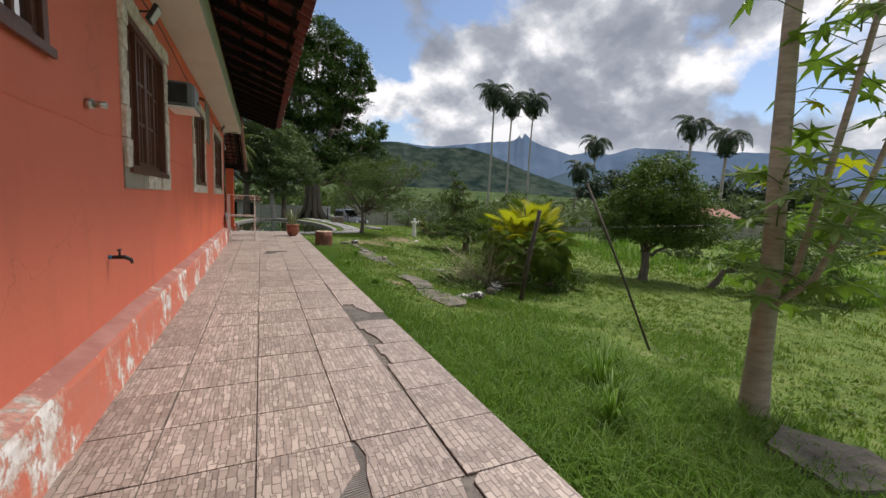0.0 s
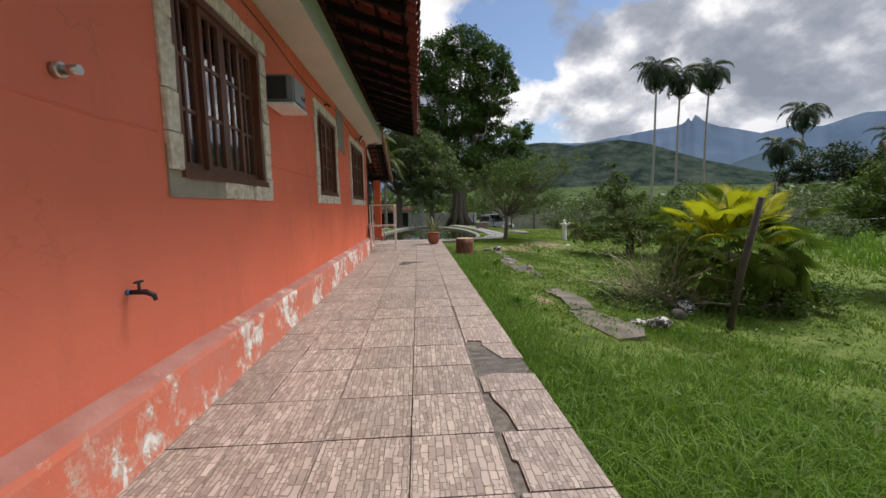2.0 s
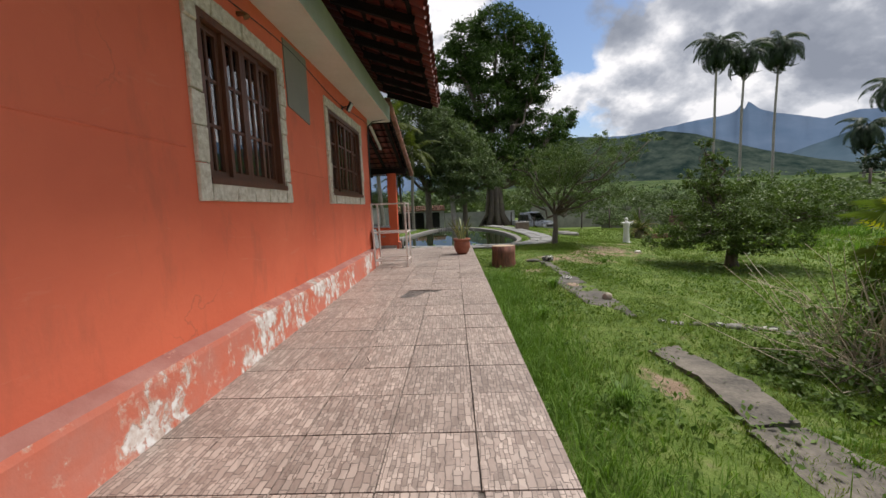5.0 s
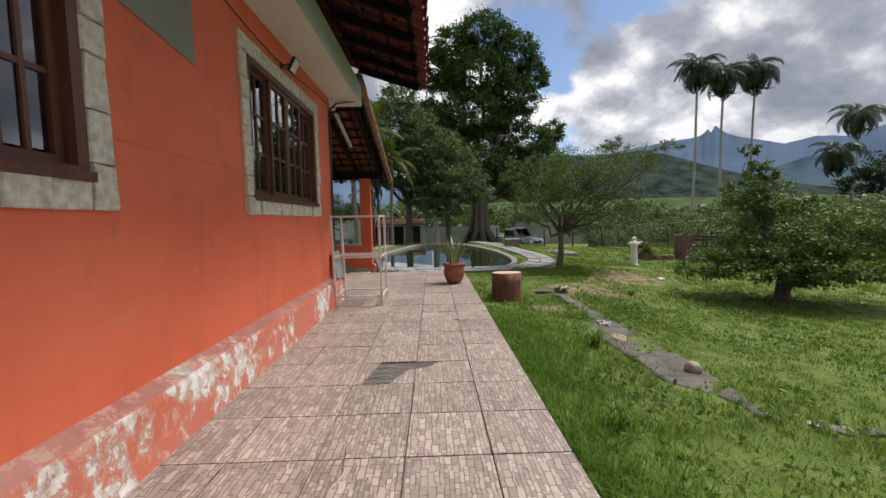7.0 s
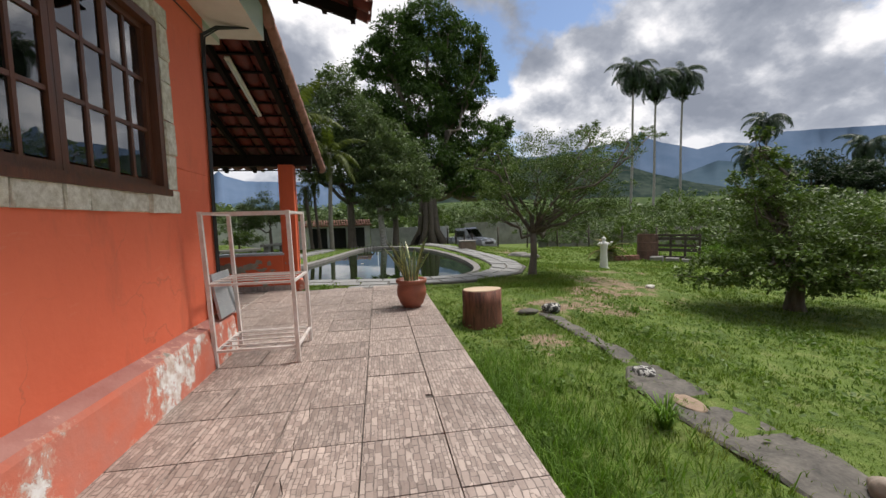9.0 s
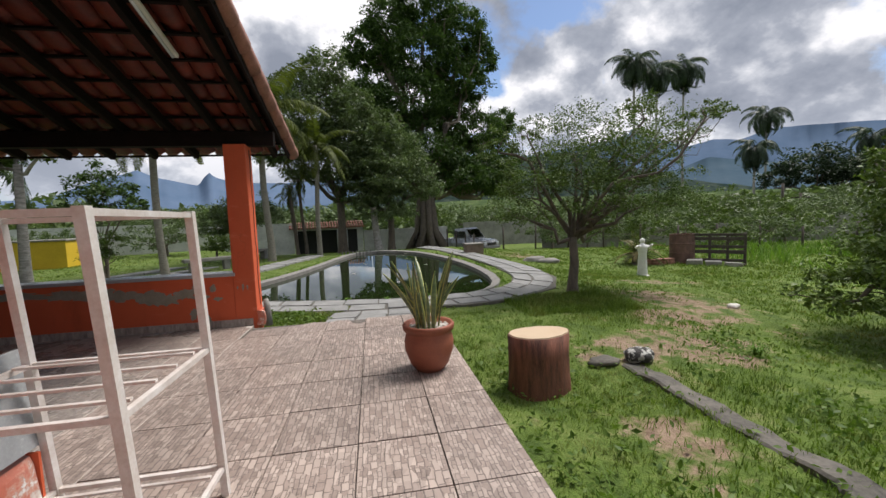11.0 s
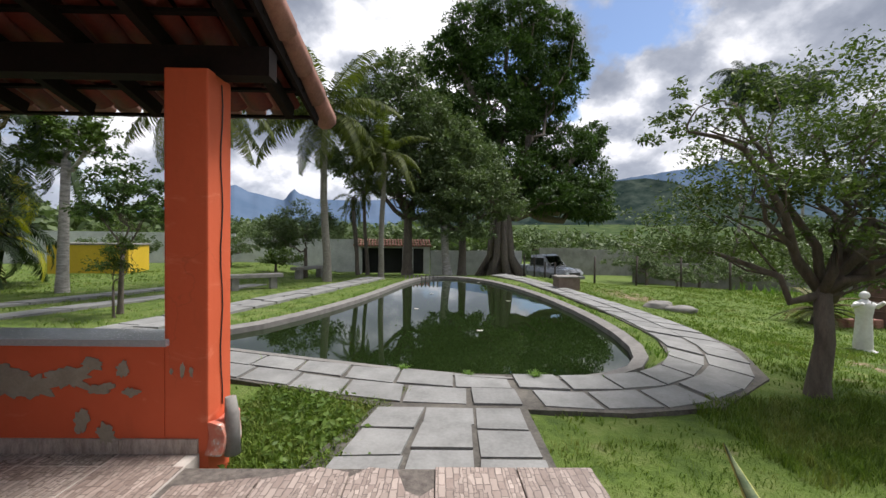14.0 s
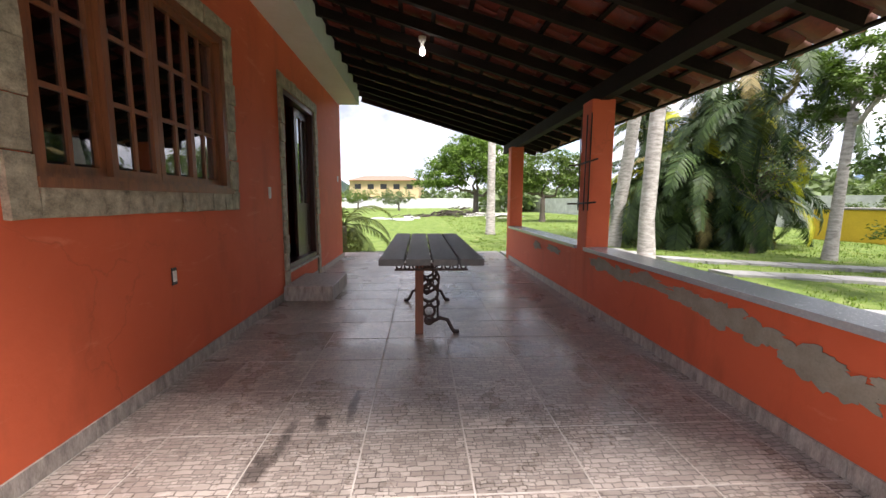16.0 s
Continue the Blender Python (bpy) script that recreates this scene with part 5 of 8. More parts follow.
for sx in (-0.90, 0.22):
    bm = bmesh.new()
    for cz, r in ((0.62, 0.055), (0.53, 0.06), (0.36, 0.075), (0.20, 0.05), (0.12, 0.035)):
        ring(bm, 0, cz, r, 0.013, sx)
    for s in (-1, 1):
        ring(bm, s * 0.045, 0.45, 0.035, 0.011, sx), ring(bm, s * 0.05, 0.27, 0.035, 0.011, sx)
        if sx < 0 or s > 0:
            tube(bm, [(sx, s * 0.02, 0.10), (sx, s * 0.09, 0.14), (sx, s * 0.16, 0.12), (sx, s * 0.20, 0.04), (sx, s * 0.22, 0.015), (sx, s * 0.26, 0.018)], [0.016, 0.018, 0.017, 0.016, 0.022, 0.018], 7)
        tube(bm, [(sx, s * 0.03, 0.60), (sx, s * 0.10, 0.61), (sx, s * 0.13, 0.66), (sx, s * 0.17, 0.69), (sx, s * 0.20, 0.67), (sx, s * 0.19, 0.64)], 0.014, 7)
        tube(bm, [(sx, s * 0.075, 0.14), (sx, s * 0.07, 0.35), (sx, s * 0.085, 0.5), (sx, s * 0.03, 0.62)], 0.010, 6)
    box(bm, (sx - 0.012, -0.03, 0.09), (sx + 0.012, 0.03, 0.13))
    part("trestle", bm, IRON, root)
for sx in (-0.90, 0.22, 0.88):
    bm = bmesh.new()
    box(bm, (sx - 0.014, -0.25, 0.672), (sx + 0.014, 0.25, 0.684)), box(bm, (sx - 0.014, -0.25, 0.714), (sx + 0.014, 0.25, 0.724))
    for k in range(9):
        ring(bm, -0.22 + k * 0.055, 0.70, 0.018, 0.006, sx, seg=10)
    part("top_rail", bm, IRON, root)
part("wooden_stay", boxes(((0.18, -0.12, 0.0), (0.25, -0.05, 0.67)), bevel=0.006), plain("reddish_timber", (0.16, 0.06, 0.035), (0.28, 0.12, 0.07), 0.7, stretch=(6, 6, 1)), root, "reddish timber upright")

# ---- stones and paths ----


def rock(name, label, at, size, mat, seed, flat=0.6, group=""):
    root = thing(name, label, "stone", at, 0, group)
    bm = bmesh.new()
    bmesh.ops.create_icosphere(bm, subdivisions=3, radius=1)
    for v in bm.verts:
        k = 1 + 0.28 * noise.noise(v.co * 1.6 + Vector((seed, seed, 0))) + 0.10 * noise.noise(v.co * 5 + Vector((seed, 0, 0)))
        v.co = Vector((v.co.x * size[0] * k, v.co.y * size[1] * k, max(-0.4, v.co.z) * size[2] * k + size[2] * 0.3))
        if v.co.z > size[2]:
            v.co.z = size[2] + (v.co.z - size[2]) * flat
    part("stone_body", bm, mat, root, smooth=True)
    return root


rock("garden_rock", "dark rock crusted with white lichen at the end of the kerb", (4.07, 13.28, -0.27), (0.145, 0.115, 0.10), ROCK, 2)
rock("garden_rock", "white mottled rock lying on the old kerb", (3.84, 10.84, -0.33), (0.12, 0.11, 0.08), ROCK, 5)
rock("mortar_lump", "flat sandy patch of old mortar on the kerb", (3.80, 10.25, -0.295), (0.10, 0.16, 0.015), DIRT, 27)
rock("garden_rock", "smooth brown pointed river stone on the kerb", (3.98, 9.14, -0.30), (0.07, 0.08, 0.085), BROWNROCK, 8)
rock("garden_rock", "pale broken stone in the grass beside the shrub", (4.55, 5.05, -0.42), (0.16, 0.10, 0.09), ROCK, 12)
rock("garden_rock", "pale broken stone in the grass beside the shrub", (5.6, 6.1, -0.52), (0.15, 0.12, 0.13), ROCK, 15)
for k, (x, y) in enumerate(((4.38, 5.22), (4.72, 5.38), (5.35, 5.85), (5.6, 6.05), (5.9, 6.4), (6.3, 6.75))):
    rr = random.Random(70 + k)
    rock("border_stone", "rough broken stone in the low curved border of a planting bed", (x, y, ground_z(x, y)), (rr.uniform(.10, .17), rr.uniform(.08, .12), rr.uniform(.07, .13)), (ROCK, CONCRETE, DARKCON)[k % 3], 80 + k, group="curved stone border")
rock("garden_rock", "flat dark stone at the foot of the kerb", (3.72, 13.35, -0.30), (0.17, 0.10, 0.05), DARKCON, 19)
rock("garden_rock", "small pale stone lying on the lawn", (7.2, 15.2, -0.42), (0.10, 0.07, 0.06), PEBBLE, 23)
for k in range(9):
    rr = random.Random(30 + k)
    x, y = 4.35 + k * 0.22 + rr.uniform(-.05, .05), 8.33 - 0.02 * k + rr.uniform(-.04, .04)
    rock("edging_stone", "rough pale stone in a row edging the lawn", (x, y, ground_z(x, y) - 0.02), (rr.uniform(.06, .14), rr.uniform(.04, .07), rr.uniform(.025, .06)), (ROCK, CONCRETE, DARKCON)[k % 3], 40 + k, group="row of edging stones")

root = thing("old_kerb", "long low damp concrete kerb half sunk in the grass", "kerb", (0, 0, 0))
bm = bmesh.new()
rows_ = []
for k in range(90):
    y = 8.35 + k * 0.055
    w = 0.15 * min(1, 0.35 + (y - 8.35) * 0.8) + 0.04 * noise.noise(Vector((y * 2, 0, 0)))
    x = 4.03 - 0.015 * (y - 8) + 0.03 * noise.noise(Vector((y, 3, 0)))
    if y < 11.4:
        x0 = x - w - 0.28 * min(1, max(0, (y - 8.5) / 0.4)) * min(1, max(0, (11.1 - y) / 0.5))
    else:
        x0 = x - w * 0.7
    z = -0.285 - 0.055 * noise.noise(Vector((y * 3, 1, 0))) - 0.015 * noise.noise(Vector((y * 11, 1, 0))) - 0.10 * max(0, 8.8 - y)
    rows_.append([bm.verts.new(p) for p in ((x0, y, -0.5), (x0, y, z - 0.015), (x0 + 0.02, y, z), (x + w * 0.6, y, z - 0.01), (x + w * 0.62, y, -0.5))])
for a, b in zip(rows_, rows_[1:]):
    for q in range(4):
        bm.faces.new((a[q], a[q + 1], b[q + 1], b[q]))
bmesh.ops.recalc_face_normals(bm, faces=bm.faces[:])
part("kerb_body", bm, DARKCON, root)


DARKCON2 = plain("weathered_slab_concrete", (0.045, 0.04, 0.032), (0.21, 0.185, 0.15), 0.9, scale=3.5, bmp=0.7)


def flat_slab(name, label, poly, z0, z1, mat, seed):
    root = thing(name, label, "slab", (sum(p[0] for p in poly) / len(poly), sum(p[1] for p in poly) / len(poly), z0))
    c = root.matrix_world.translation
    bm = bmesh.new()
    prism(bm, [(x - c.x, y - c.y) for x, y in poly], -0.1, z1 - z0)
    bmesh.ops.subdivide_edges(bm, edges=bm.edges[:], cuts=5, use_grid_fill=True)
    bmesh.ops.triangulate(bm, faces=[f for f in bm.faces if len(f.verts) > 4])
    rough_up(bm, 0.022, 5, seed)
    part("slab_body", bm, mat, root)


flat_slab("stone_slab", "long grey broken concrete slab lying in the grass", [(3.68, 7.28), (4.02, 7.33), (4.16, 6.5), (4.05, 5.9), (3.68, 5.85), (3.80, 6.6)], -0.42, -0.375, DARKCON2, 2)
flat_slab("stone_slab", "long grey broken concrete slab lying in the grass", [(3.64, 5.82), (4.04, 5.86), (4.24, 4.9), (4.1, 4.6), (3.74, 4.55), (3.60, 5.2)], -0.45, -0.395, DARKCON2, 7)
flat_slab("stone_slab", "flat grey stone half hidden in the weeds", [(4.35, 0.30), (4.75, 0.42), (5.0, 0.0), (4.75, -0.35), (4.2, -0.15)], -0.46, -0.40, DARKCON2, 9)

PATHS = []       # polygons of separate slabs, built last


def lane_path(inner_, outer_, step, lanes, gap=0.03, jitter=0.015, seed=1):
    """Slabs between two guide lines, cut along them every step metres."""
    rr = random.Random(seed)

    def along(line):
        seg = [0.0]
        for a, b in zip(line, line[1:]):
            seg.append(seg[-1] + math.dist(a, b))
        return seg
    inner_, outer_ = smooth(inner_), smooth(outer_)
    si, so = along(inner_), along(outer_)
    n = max(2, round((si[-1] + so[-1]) / 2 / step))

    def at(line, seg, f):
        s = f * seg[-1]
        return Vector((np.interp(s, seg, [p[0] for p in line]), np.interp(s, seg, [p[1] for p in line])))
    for k in range(n):
        for q in range(lanes):
            shift = 0.0 if lanes == 1 else 0.22 * (q % 2)
            f0, f1 = min(1, (k + shift) / n), min(1, (k + 1 + shift) / n)
            if f1 - f0 < 0.4 / n:
                continue
            w0, w1 = q / lanes, (q + 1) / lanes
            c = [at(inner_, si, f).lerp(at(outer_, so, f), w) for f, w in ((f0, w0), (f0, w1), (f1, w1), (f1, w0))]
            m = sum(c, Vector((0, 0))) / 4
            poly = [(p + (m - p).normalized() * gap * 0.75 + Vector((rr.uniform(-jitter, jitter), rr.uniform(-jitter, jitter)))) for p in c]
            PATHS.append([(p.x, p.y) for p in poly])


lane_path([(2.15, 16.85), (2.9, 16.80), (3.65, 16.95), (4.3, 17.55), (4.72, 18.6), (4.85, 20.8), (4.7, 24.3), (4.3, 27.5), (3.6, 29.4)],
          [(2.15, 16.05), (2.97, 15.95), (3.85, 16.1), (4.85, 16.8), (5.45, 17.95), (5.68, 19.9), (5.52, 23.3), (5.1, 27.5), (4.4, 30.0)], 0.52, 2, seed=3)
lane_path([(-2.9, 18.1), (-1.25, 17.68), (0.0, 17.25), (1.3, 16.90), (2.12, 16.82)], [(-3.1, 17.3), (-1.45, 16.95), (0.0, 16.45), (1.0, 16.08), (2.12, 16.05)], 0.56, 2, seed=4)
lane_path([(0.62, 14.84), (0.86, 16.02)], [(2.08, 14.84), (2.10, 16.0)], 0.40, 3, seed=5)
lane_path([(-3.3, 18.1), (-10.5, 18.9)], [(-3.4, 17.2), (-10.5, 17.9)], 0.8, 2, seed=6)
lane_path([(-3.2, 18.2), (-2.2, 21.5), (-1.4, 24.6), (-0.6, 27.6)], [(-4.1, 18.3), (-3.1, 21.6), (-2.1, 25.0), (-1.3, 28.0)], 0.7, 2, seed=7)
lane_path([(-8.3, 18.9), (-7.35, 20.8), (-6.35, 22.9), (-5.2, 25.6)], [(-8.9, 18.9), (-7.95, 20.8), (-6.95, 22.9), (-5.8, 25.6)], 0.8, 1, seed=8)
lane_path([(-6.3, 18.9), (-5.75, 20.3), (-4.95, 22.2), (-3.9, 25.0)], [(-6.95, 18.9), (-6.4, 20.3), (-5.6, 22.2), (-4.5, 25.0)], 0.8, 1, seed=18)
lane_path([(-9.0, 11.5), (-9.0, 19.0)], [(-9.8, 11.5), (-9.8, 19.0)], 0.9, 1, seed=9)
bm = bmesh.new()
prism(bm, [(0.4, 14.84), (2.12, 14.84), (2.14, 16.0), (3.0, 15.93), (3.9, 16.08), (4.9, 16.8), (5.48, 17.95), (5.7, 19.9), (5.54, 23.3), (5.1, 27.5), (4.4, 30.0), (3.6, 29.4), (4.25, 27.4), (4.68, 24.2), (4.83, 20.8), (4.7, 18.6), (4.28, 17.57), (3.64, 16.97), (2.9, 16.83), (1.3, 16.93), (-1.25, 17.7), (-2.9, 18.12), (-3.1, 17.28), (-1.45, 16.93), (0.0, 16.43), (0.84, 16.06)], -0.5, -0.185)
link("pavement", bm, DARKCON, label="dark joint mortar between the pool path slabs", kind="structure")

# statue
root = thing("garden_statue", "white plaster garden statue of a robed figure on a small base", "statue", (8.6, 19.25, -0.58))
bm = bmesh.new()
lathe(bm, [(0.19, 0.0), (0.19, 0.05), (0.12, 0.07), (0.13, 0.10), (0.115, 0.35), (0.10, 0.62), (0.125, 0.78), (0.135, 0.85), (0.06, 0.90), (0.045, 0.93)], 16)
bmesh.ops.create_icosphere(bm, subdivisions=2, radius=0.07, matrix=Matrix.Translation((0, 0, 0.985)))
tube(bm, [(-0.12, 0, 0.84), (-0.20, -0.03, 0.80), (-0.17, -0.14, 0.86)], [0.04, 0.04, 0.03], 8)
tube(bm, [(0.12, 0, 0.84), (0.20, -0.03, 0.80), (0.18, -0.14, 0.88)], [0.04, 0.04, 0.03], 8)
rough_up(bm, 0.012, 14, 1)
part("figure", bm, WHITE, root, smooth=True)

# wooden post, leaning stick and its wire
root = thing("wooden_post", "leaning dark weathered wooden post in the grass", "post", (5.76, 5.36, ground_z(5.76, 5.36)))
bm = bmesh.new()
tube(bm, [(0, 0, -0.1), (0.05, -0.1, 0.8), (0.10, -0.30, 1.86)], [0.046, 0.043, 0.038], 8)
part("pole", bm, POSTW, root)
root = thing("leaning_stick", "thin dark pole leaning over the lawn", "pole", (5.82, 2.38, ground_z(5.82, 2.38)))
bm = bmesh.new()
tube(bm, [(0, 0, -0.05), (-0.22, 0.48, 1.12), (-0.46, 0.99, 2.30)], [0.017, 0.017, 0.018], 8)
part("pole", bm, POSTW, root)
root = thing("sagging_wire", "thin wire sagging between the post and the pole", "wire")
bm = bmesh.new()
tube(bm, [(5.86, 5.06, 1.0), (6.4, 4.6, 0.93), (7.5, 3.6, 1.05), (9.5, 1.5, 1.3)], 0.004, 4)
part("strand", bm, BLACKP, root)

# log benches, stumps and pool clutter


def bench(at, rz, label):
    root = thing("garden_bench", label, "bench", at, rz, "stone benches by the pool")
    part("seat", boxes(((-0.75, -0.17, 0.36), (0.75, 0.17, 0.47)), bevel=0.02), CONCRETE, root)
    for s in (-0.5, 0.5):
        part("leg", boxes(((s - 0.09, -0.13, -0.05), (s + 0.09, 0.13, 0.358)), bevel=0.015), CONCRETE, root)


bench((-3.85, 24.0, -0.24), 35, "rustic grey concrete bench on two blocks beside the path")
bench((-3.4, 27.5, -0.24), 60, "rustic grey concrete bench on two blocks beside the path")
root = thing("concrete_block", "square brown concrete box beside the pool path", "block", (5.45, 25.1, ground_z(5.45, 25.1) - 0.05))
part("block_body", boxes(((-0.34, -0.3, -0.1), (0.34, 0.3, 0.42)), bevel=0.03), plain("brown_block_render", (0.12, 0.085, 0.065), (0.24, 0.18, 0.14), 0.9, scale=5, bmp=0.5), root)
part("lid", boxes(((-0.38, -0.34, 0.422), (0.38, 0.34, 0.46)), bevel=0.01), CONCRETE, root)
for k, (x, y) in enumerate(((6.7, 22.2), (7.2, 22.0), (7.0, 22.6))):
    rock("log_stump", "grey weathered log lying on the lawn", (x, y, ground_z(x, y)), (0.35, 0.16, 0.14), CONCRETE, 60 + k, group="logs by the pool")
root = thing("pool_grate", "rusty iron grate standing in the far pool edge", "grate", (0.75, 27.6, -0.28))
bm = bmesh.new()
for k in range(9):
    box(bm, (-0.6 + k * 0.15, -0.01, 0.0), (-0.55 + k * 0.15, 0.01, 0.22))
part("bars", bm, CONCRETE, root)
for k, (x, y) in enumerate(((0.9, 21.5), (2.1, 19.4), (2.9, 27.3), (1.2, 24.0), (3.2, 22.8))):
    root = thing("floating_leaf", "pale dead leaf floating on the pond", "leaf", (x, y, -0.29))
    bm = bmesh.new()
    prism(bm, [(0.06 * math.cos(a), 0.035 * math.sin(a)) for a in (0, 1, 2, 3, 4, 5)], 0.002, 0.008)
    part("blade", bm, PEBBLE, root)
root = thing("timber_rack", "weathered grey slatted timber frame on the grass by a rusty drum", "timber", (12.78, 21.04, ground_z(12.78, 21.04)))
root.rotation_euler = (0, 0, radians(-49))
for k, z in enumerate((0.10, 0.36, 0.54, 0.80, 0.95)):
    part("board", boxes(((-0.76, -0.035, z), (0.74 - 0.02 * (k % 2), -0.005, z + (0.09, 0.12, 0.10, 0.11, 0.08)[k])), bevel=0.008), POSTW, root)
for x, h in ((-0.72, 1.0), (-0.25, 0.98), (0.24, 0.97), (0.70, 1.04)):
    part("upright", boxes(((x - 0.04, -0.003, -0.05), (x + 0.04, 0.06, h)), bevel=0.008), POSTW, root)
for x in (-0.70, 0.68):
    part("foot", boxes(((x - 0.04, -0.30, -0.04), (x + 0.04, -0.04, 0.06)), bevel=0.008), POSTW, root)
for k in range(3):
    along = -0.62 + 0.52 * k
    px_, py_ = 12.78 + 0.656 * along - 0.755 * 0.5, 21.04 - 0.755 * along - 0.656 * 0.5
    root = thing("stone_block", "pale rough stone block lying in front of the slatted timber frame", "stone", (px_, py_, ground_z(px_, py_)))
    root.rotation_euler = (0.10 - 0.06 * k, 0.05 * (k - 1), radians(-49 + 5 * k))
    part("block", boxes(((-0.22, -0.14, -0.06), (0.22, 0.15, 0.17 - 0.02 * k)), bevel=0.02), CONCRETE, root)
root = thing("drum", "old brown rusty drum on the grass by a slatted timber frame", "drum", (12.1, 21.85, ground_z(12.1, 21.85)))
bm = bmesh.new()
RINGS = ((-0.03, 0.39), (0.03, 0.405), (0.06, 0.39), (0.33, 0.39), (0.35, 0.405), (0.37, 0.39), (0.66, 0.39), (0.68, 0.405), (0.70, 0.39), (0.96, 0.385), (1.0, 0.40), (1.0, 0.37), (0.95, 0.365), (0.95, 0.02))
loops = [[bm.verts.new((r_ * math.cos(2 * PI * k / 24), r_ * math.sin(2 * PI * k / 24), z)) for k in range(24)] for z, r_ in RINGS]
for lo_, hi_ in zip(loops, loops[1:]):
    for k in range(24):
        bm.faces.new((lo_[k], lo_[(k + 1) % 24], hi_[(k + 1) % 24], hi_[k]))
bm.faces.new(loops[-1])
bm.faces.new(loops[0][::-1])
part("barrel", bm, plain("rusty_drum", (0.075, 0.040, 0.030), (0.20, 0.115, 0.085), 0.8, scale=5, bmp=0.4), root)
root = thing("brick_stack", "small stack of reddish bricks on the grass near the rusty drum", "bricks", (10.9, 21.5, ground_z(10.9, 21.5)))
for k in range(10):
    part("brick", boxes(((-0.5 + (k % 5) * 0.21, -0.1, (k // 5) * 0.1), (-0.31 + (k % 5) * 0.21, 0.1, (k // 5) * 0.1 + 0.09)), bevel=0.006), CLAYTOP, root)

# ---- boundary walls and buildings ----


def poly_wall(name, label, line, h, th, mat, zf=None):
    bm = bmesh.new()
    for a, b in zip(line, line[1:]):
        a, b = Vector(a), Vector(b)
        n = max(1, int((b - a).length / 4))
        for k in range(n):
            p, q = a.lerp(b, k / n), a.lerp(b, (k + 1) / n)
            m = (p + q) / 2
            z = ground_z(m.x, m.y)
            ang = math.degrees(math.atan2(q.y - p.y, q.x - p.x))
            box(bm, (0, -th / 2, -0.4), ((q - p).length + 0.02, th / 2, h), pose(p.x, p.y, z, 0, 0, ang))
    return tagged(link(name, bm, mat, label=label, kind="structure"), category="wall")


poly_wall("boundary_wall", "stained grey block boundary wall behind the lawn", [(-75, 24), (-40, 30), (-19.6, 34.1), (-11, 37.0), (-3.9, 38.9)], 1.75, 0.15, WHITEWALL)
poly_wall("boundary_wall", "stained white boundary wall beside the shed", [(0.9, 39.4), (7.5, 41.5)], 1.7, 0.15, WHITEWALL)
poly_wall("boundary_wall", "dark grey block wall behind the parked truck", [(10, 46), (22, 50), (36, 51)], 2.3, 0.15, BLOCKW)
poly_wall("boundary_wall", "long pale grey wall far behind the garden", [(-75, 24), (-80, 4), (-78, -20)], 1.9, 0.15, WHITEWALL)
poly_wall("boundary_wall", "far grey wall with white marks beyond the shrubs", [(16, 42), (24, 36), (40, 27), (60, 18), (70, -10)], 1.6, 0.15, BLOCKW)

root = thing("shed", "low white shed with a clay tile roof and dark openings", "shed", (-3.8, 38.6, -1.0), 8)
part("wall", boxes(((0, 0, 0), (0.18, 2.0, 1.75)), ((2.95, -0.02, 0), (3.6, 0.16, 1.75)), ((4.3, -0.02, 0), (4.7, 0.16, 1.75)), ((1.45, 0, 0), (1.6, 0.14, 1.75)), ((0.18, 1.9, 0), (4.7, 2.0, 1.75)), ((0.0, 0.0, 1.72), (4.7, 0.15, 1.86))), WHITEWALL, root)
# black panels set behind the openings in place of real shade
part("inside", boxes(((0.2, 0.9, 0), (2.9, 1.0, 1.7)), ((3.6, 0.3, 0), (4.3, 0.36, 1.7))), SHED_SHADE, root, "near black panels painted as shade in the shed openings")
bm = bmesh.new()
rr = random.Random(3)
for i in range(27):
    for j in range(3):
        tube(bm, [(-0.25 + i * 0.19, -0.35 + j * 0.36, 1.88 + j * 0.14), (-0.25 + i * 0.19, 0.05 + j * 0.36, 1.99 + j * 0.14)], [0.075, 0.065], 6)
box(bm, (-0.3, -0.3, 1.85), (4.85, 1.3, 1.9))
part("roof", bm, CLAYTOP, root)

root = thing("apartment_house", "two storey beige house with a shallow tiled roof beyond the lawn", "house", (-88, 6.5, -0.3), 82)
part("wall", boxes(((-9, 0, 0), (6.5, 9, 5.9))), BEIGE, root)
bm = bmesh.new()
prism(bm, [(-9.6, -0.8), (7.1, -0.8), (7.1, 9.8), (-9.6, 9.8)], 5.9, 7.0, 0.45)
part("roof", bm, CLAYTOP, root)
for k in range(5):
    for z in (1.2, 4.0):
        part("window", boxes(((-7.8 + k * 2.9, -0.06, z), (-6.4 + k * 2.9, -0.01, z + 1.1))), BLACKP, root)

root = thing("yellow_tank", "yellow painted low brick tank on the lawn", "tank", (-12.6, 29.3, -0.24), 14)
part("tank_wall", boxes(((-1.35, -0.9, -0.1), (1.35, 0.9, 1.15)), bevel=0.02), YELLOW, root)
part("rim", boxes(((-1.4, -0.95, 1.152), (1.4, 0.95, 1.22)), bevel=0.01), CONCRETE, root)

# lawn sheets and debris beyond the porch
for k, (x, y, w) in enumerate(((-34, 12.5, 1.6), (-30, 11.6, 1.2), (-31.5, 10.3, 1.1))):
    root = thing("fallen_sheet", "white sheet lying flat on the lawn", "sheet", (x, y, ground_z(x, y)), k * 25)
    bm = boxes(((-w, -0.7, 0.0), (w, 0.7, 0.05)))
    bmesh.ops.subdivide_edges(bm, edges=bm.edges[:], cuts=3, use_grid_fill=True)
    rough_up(bm, 0.08, 1.5, k)
    part("sheet_body", bm, LENSW, root)
root = thing("brushwood_pile", "heap of cut branches and boards at the foot of the wall", "woodpile", (-36, 16.5, -0.25))
bm = bmesh.new()
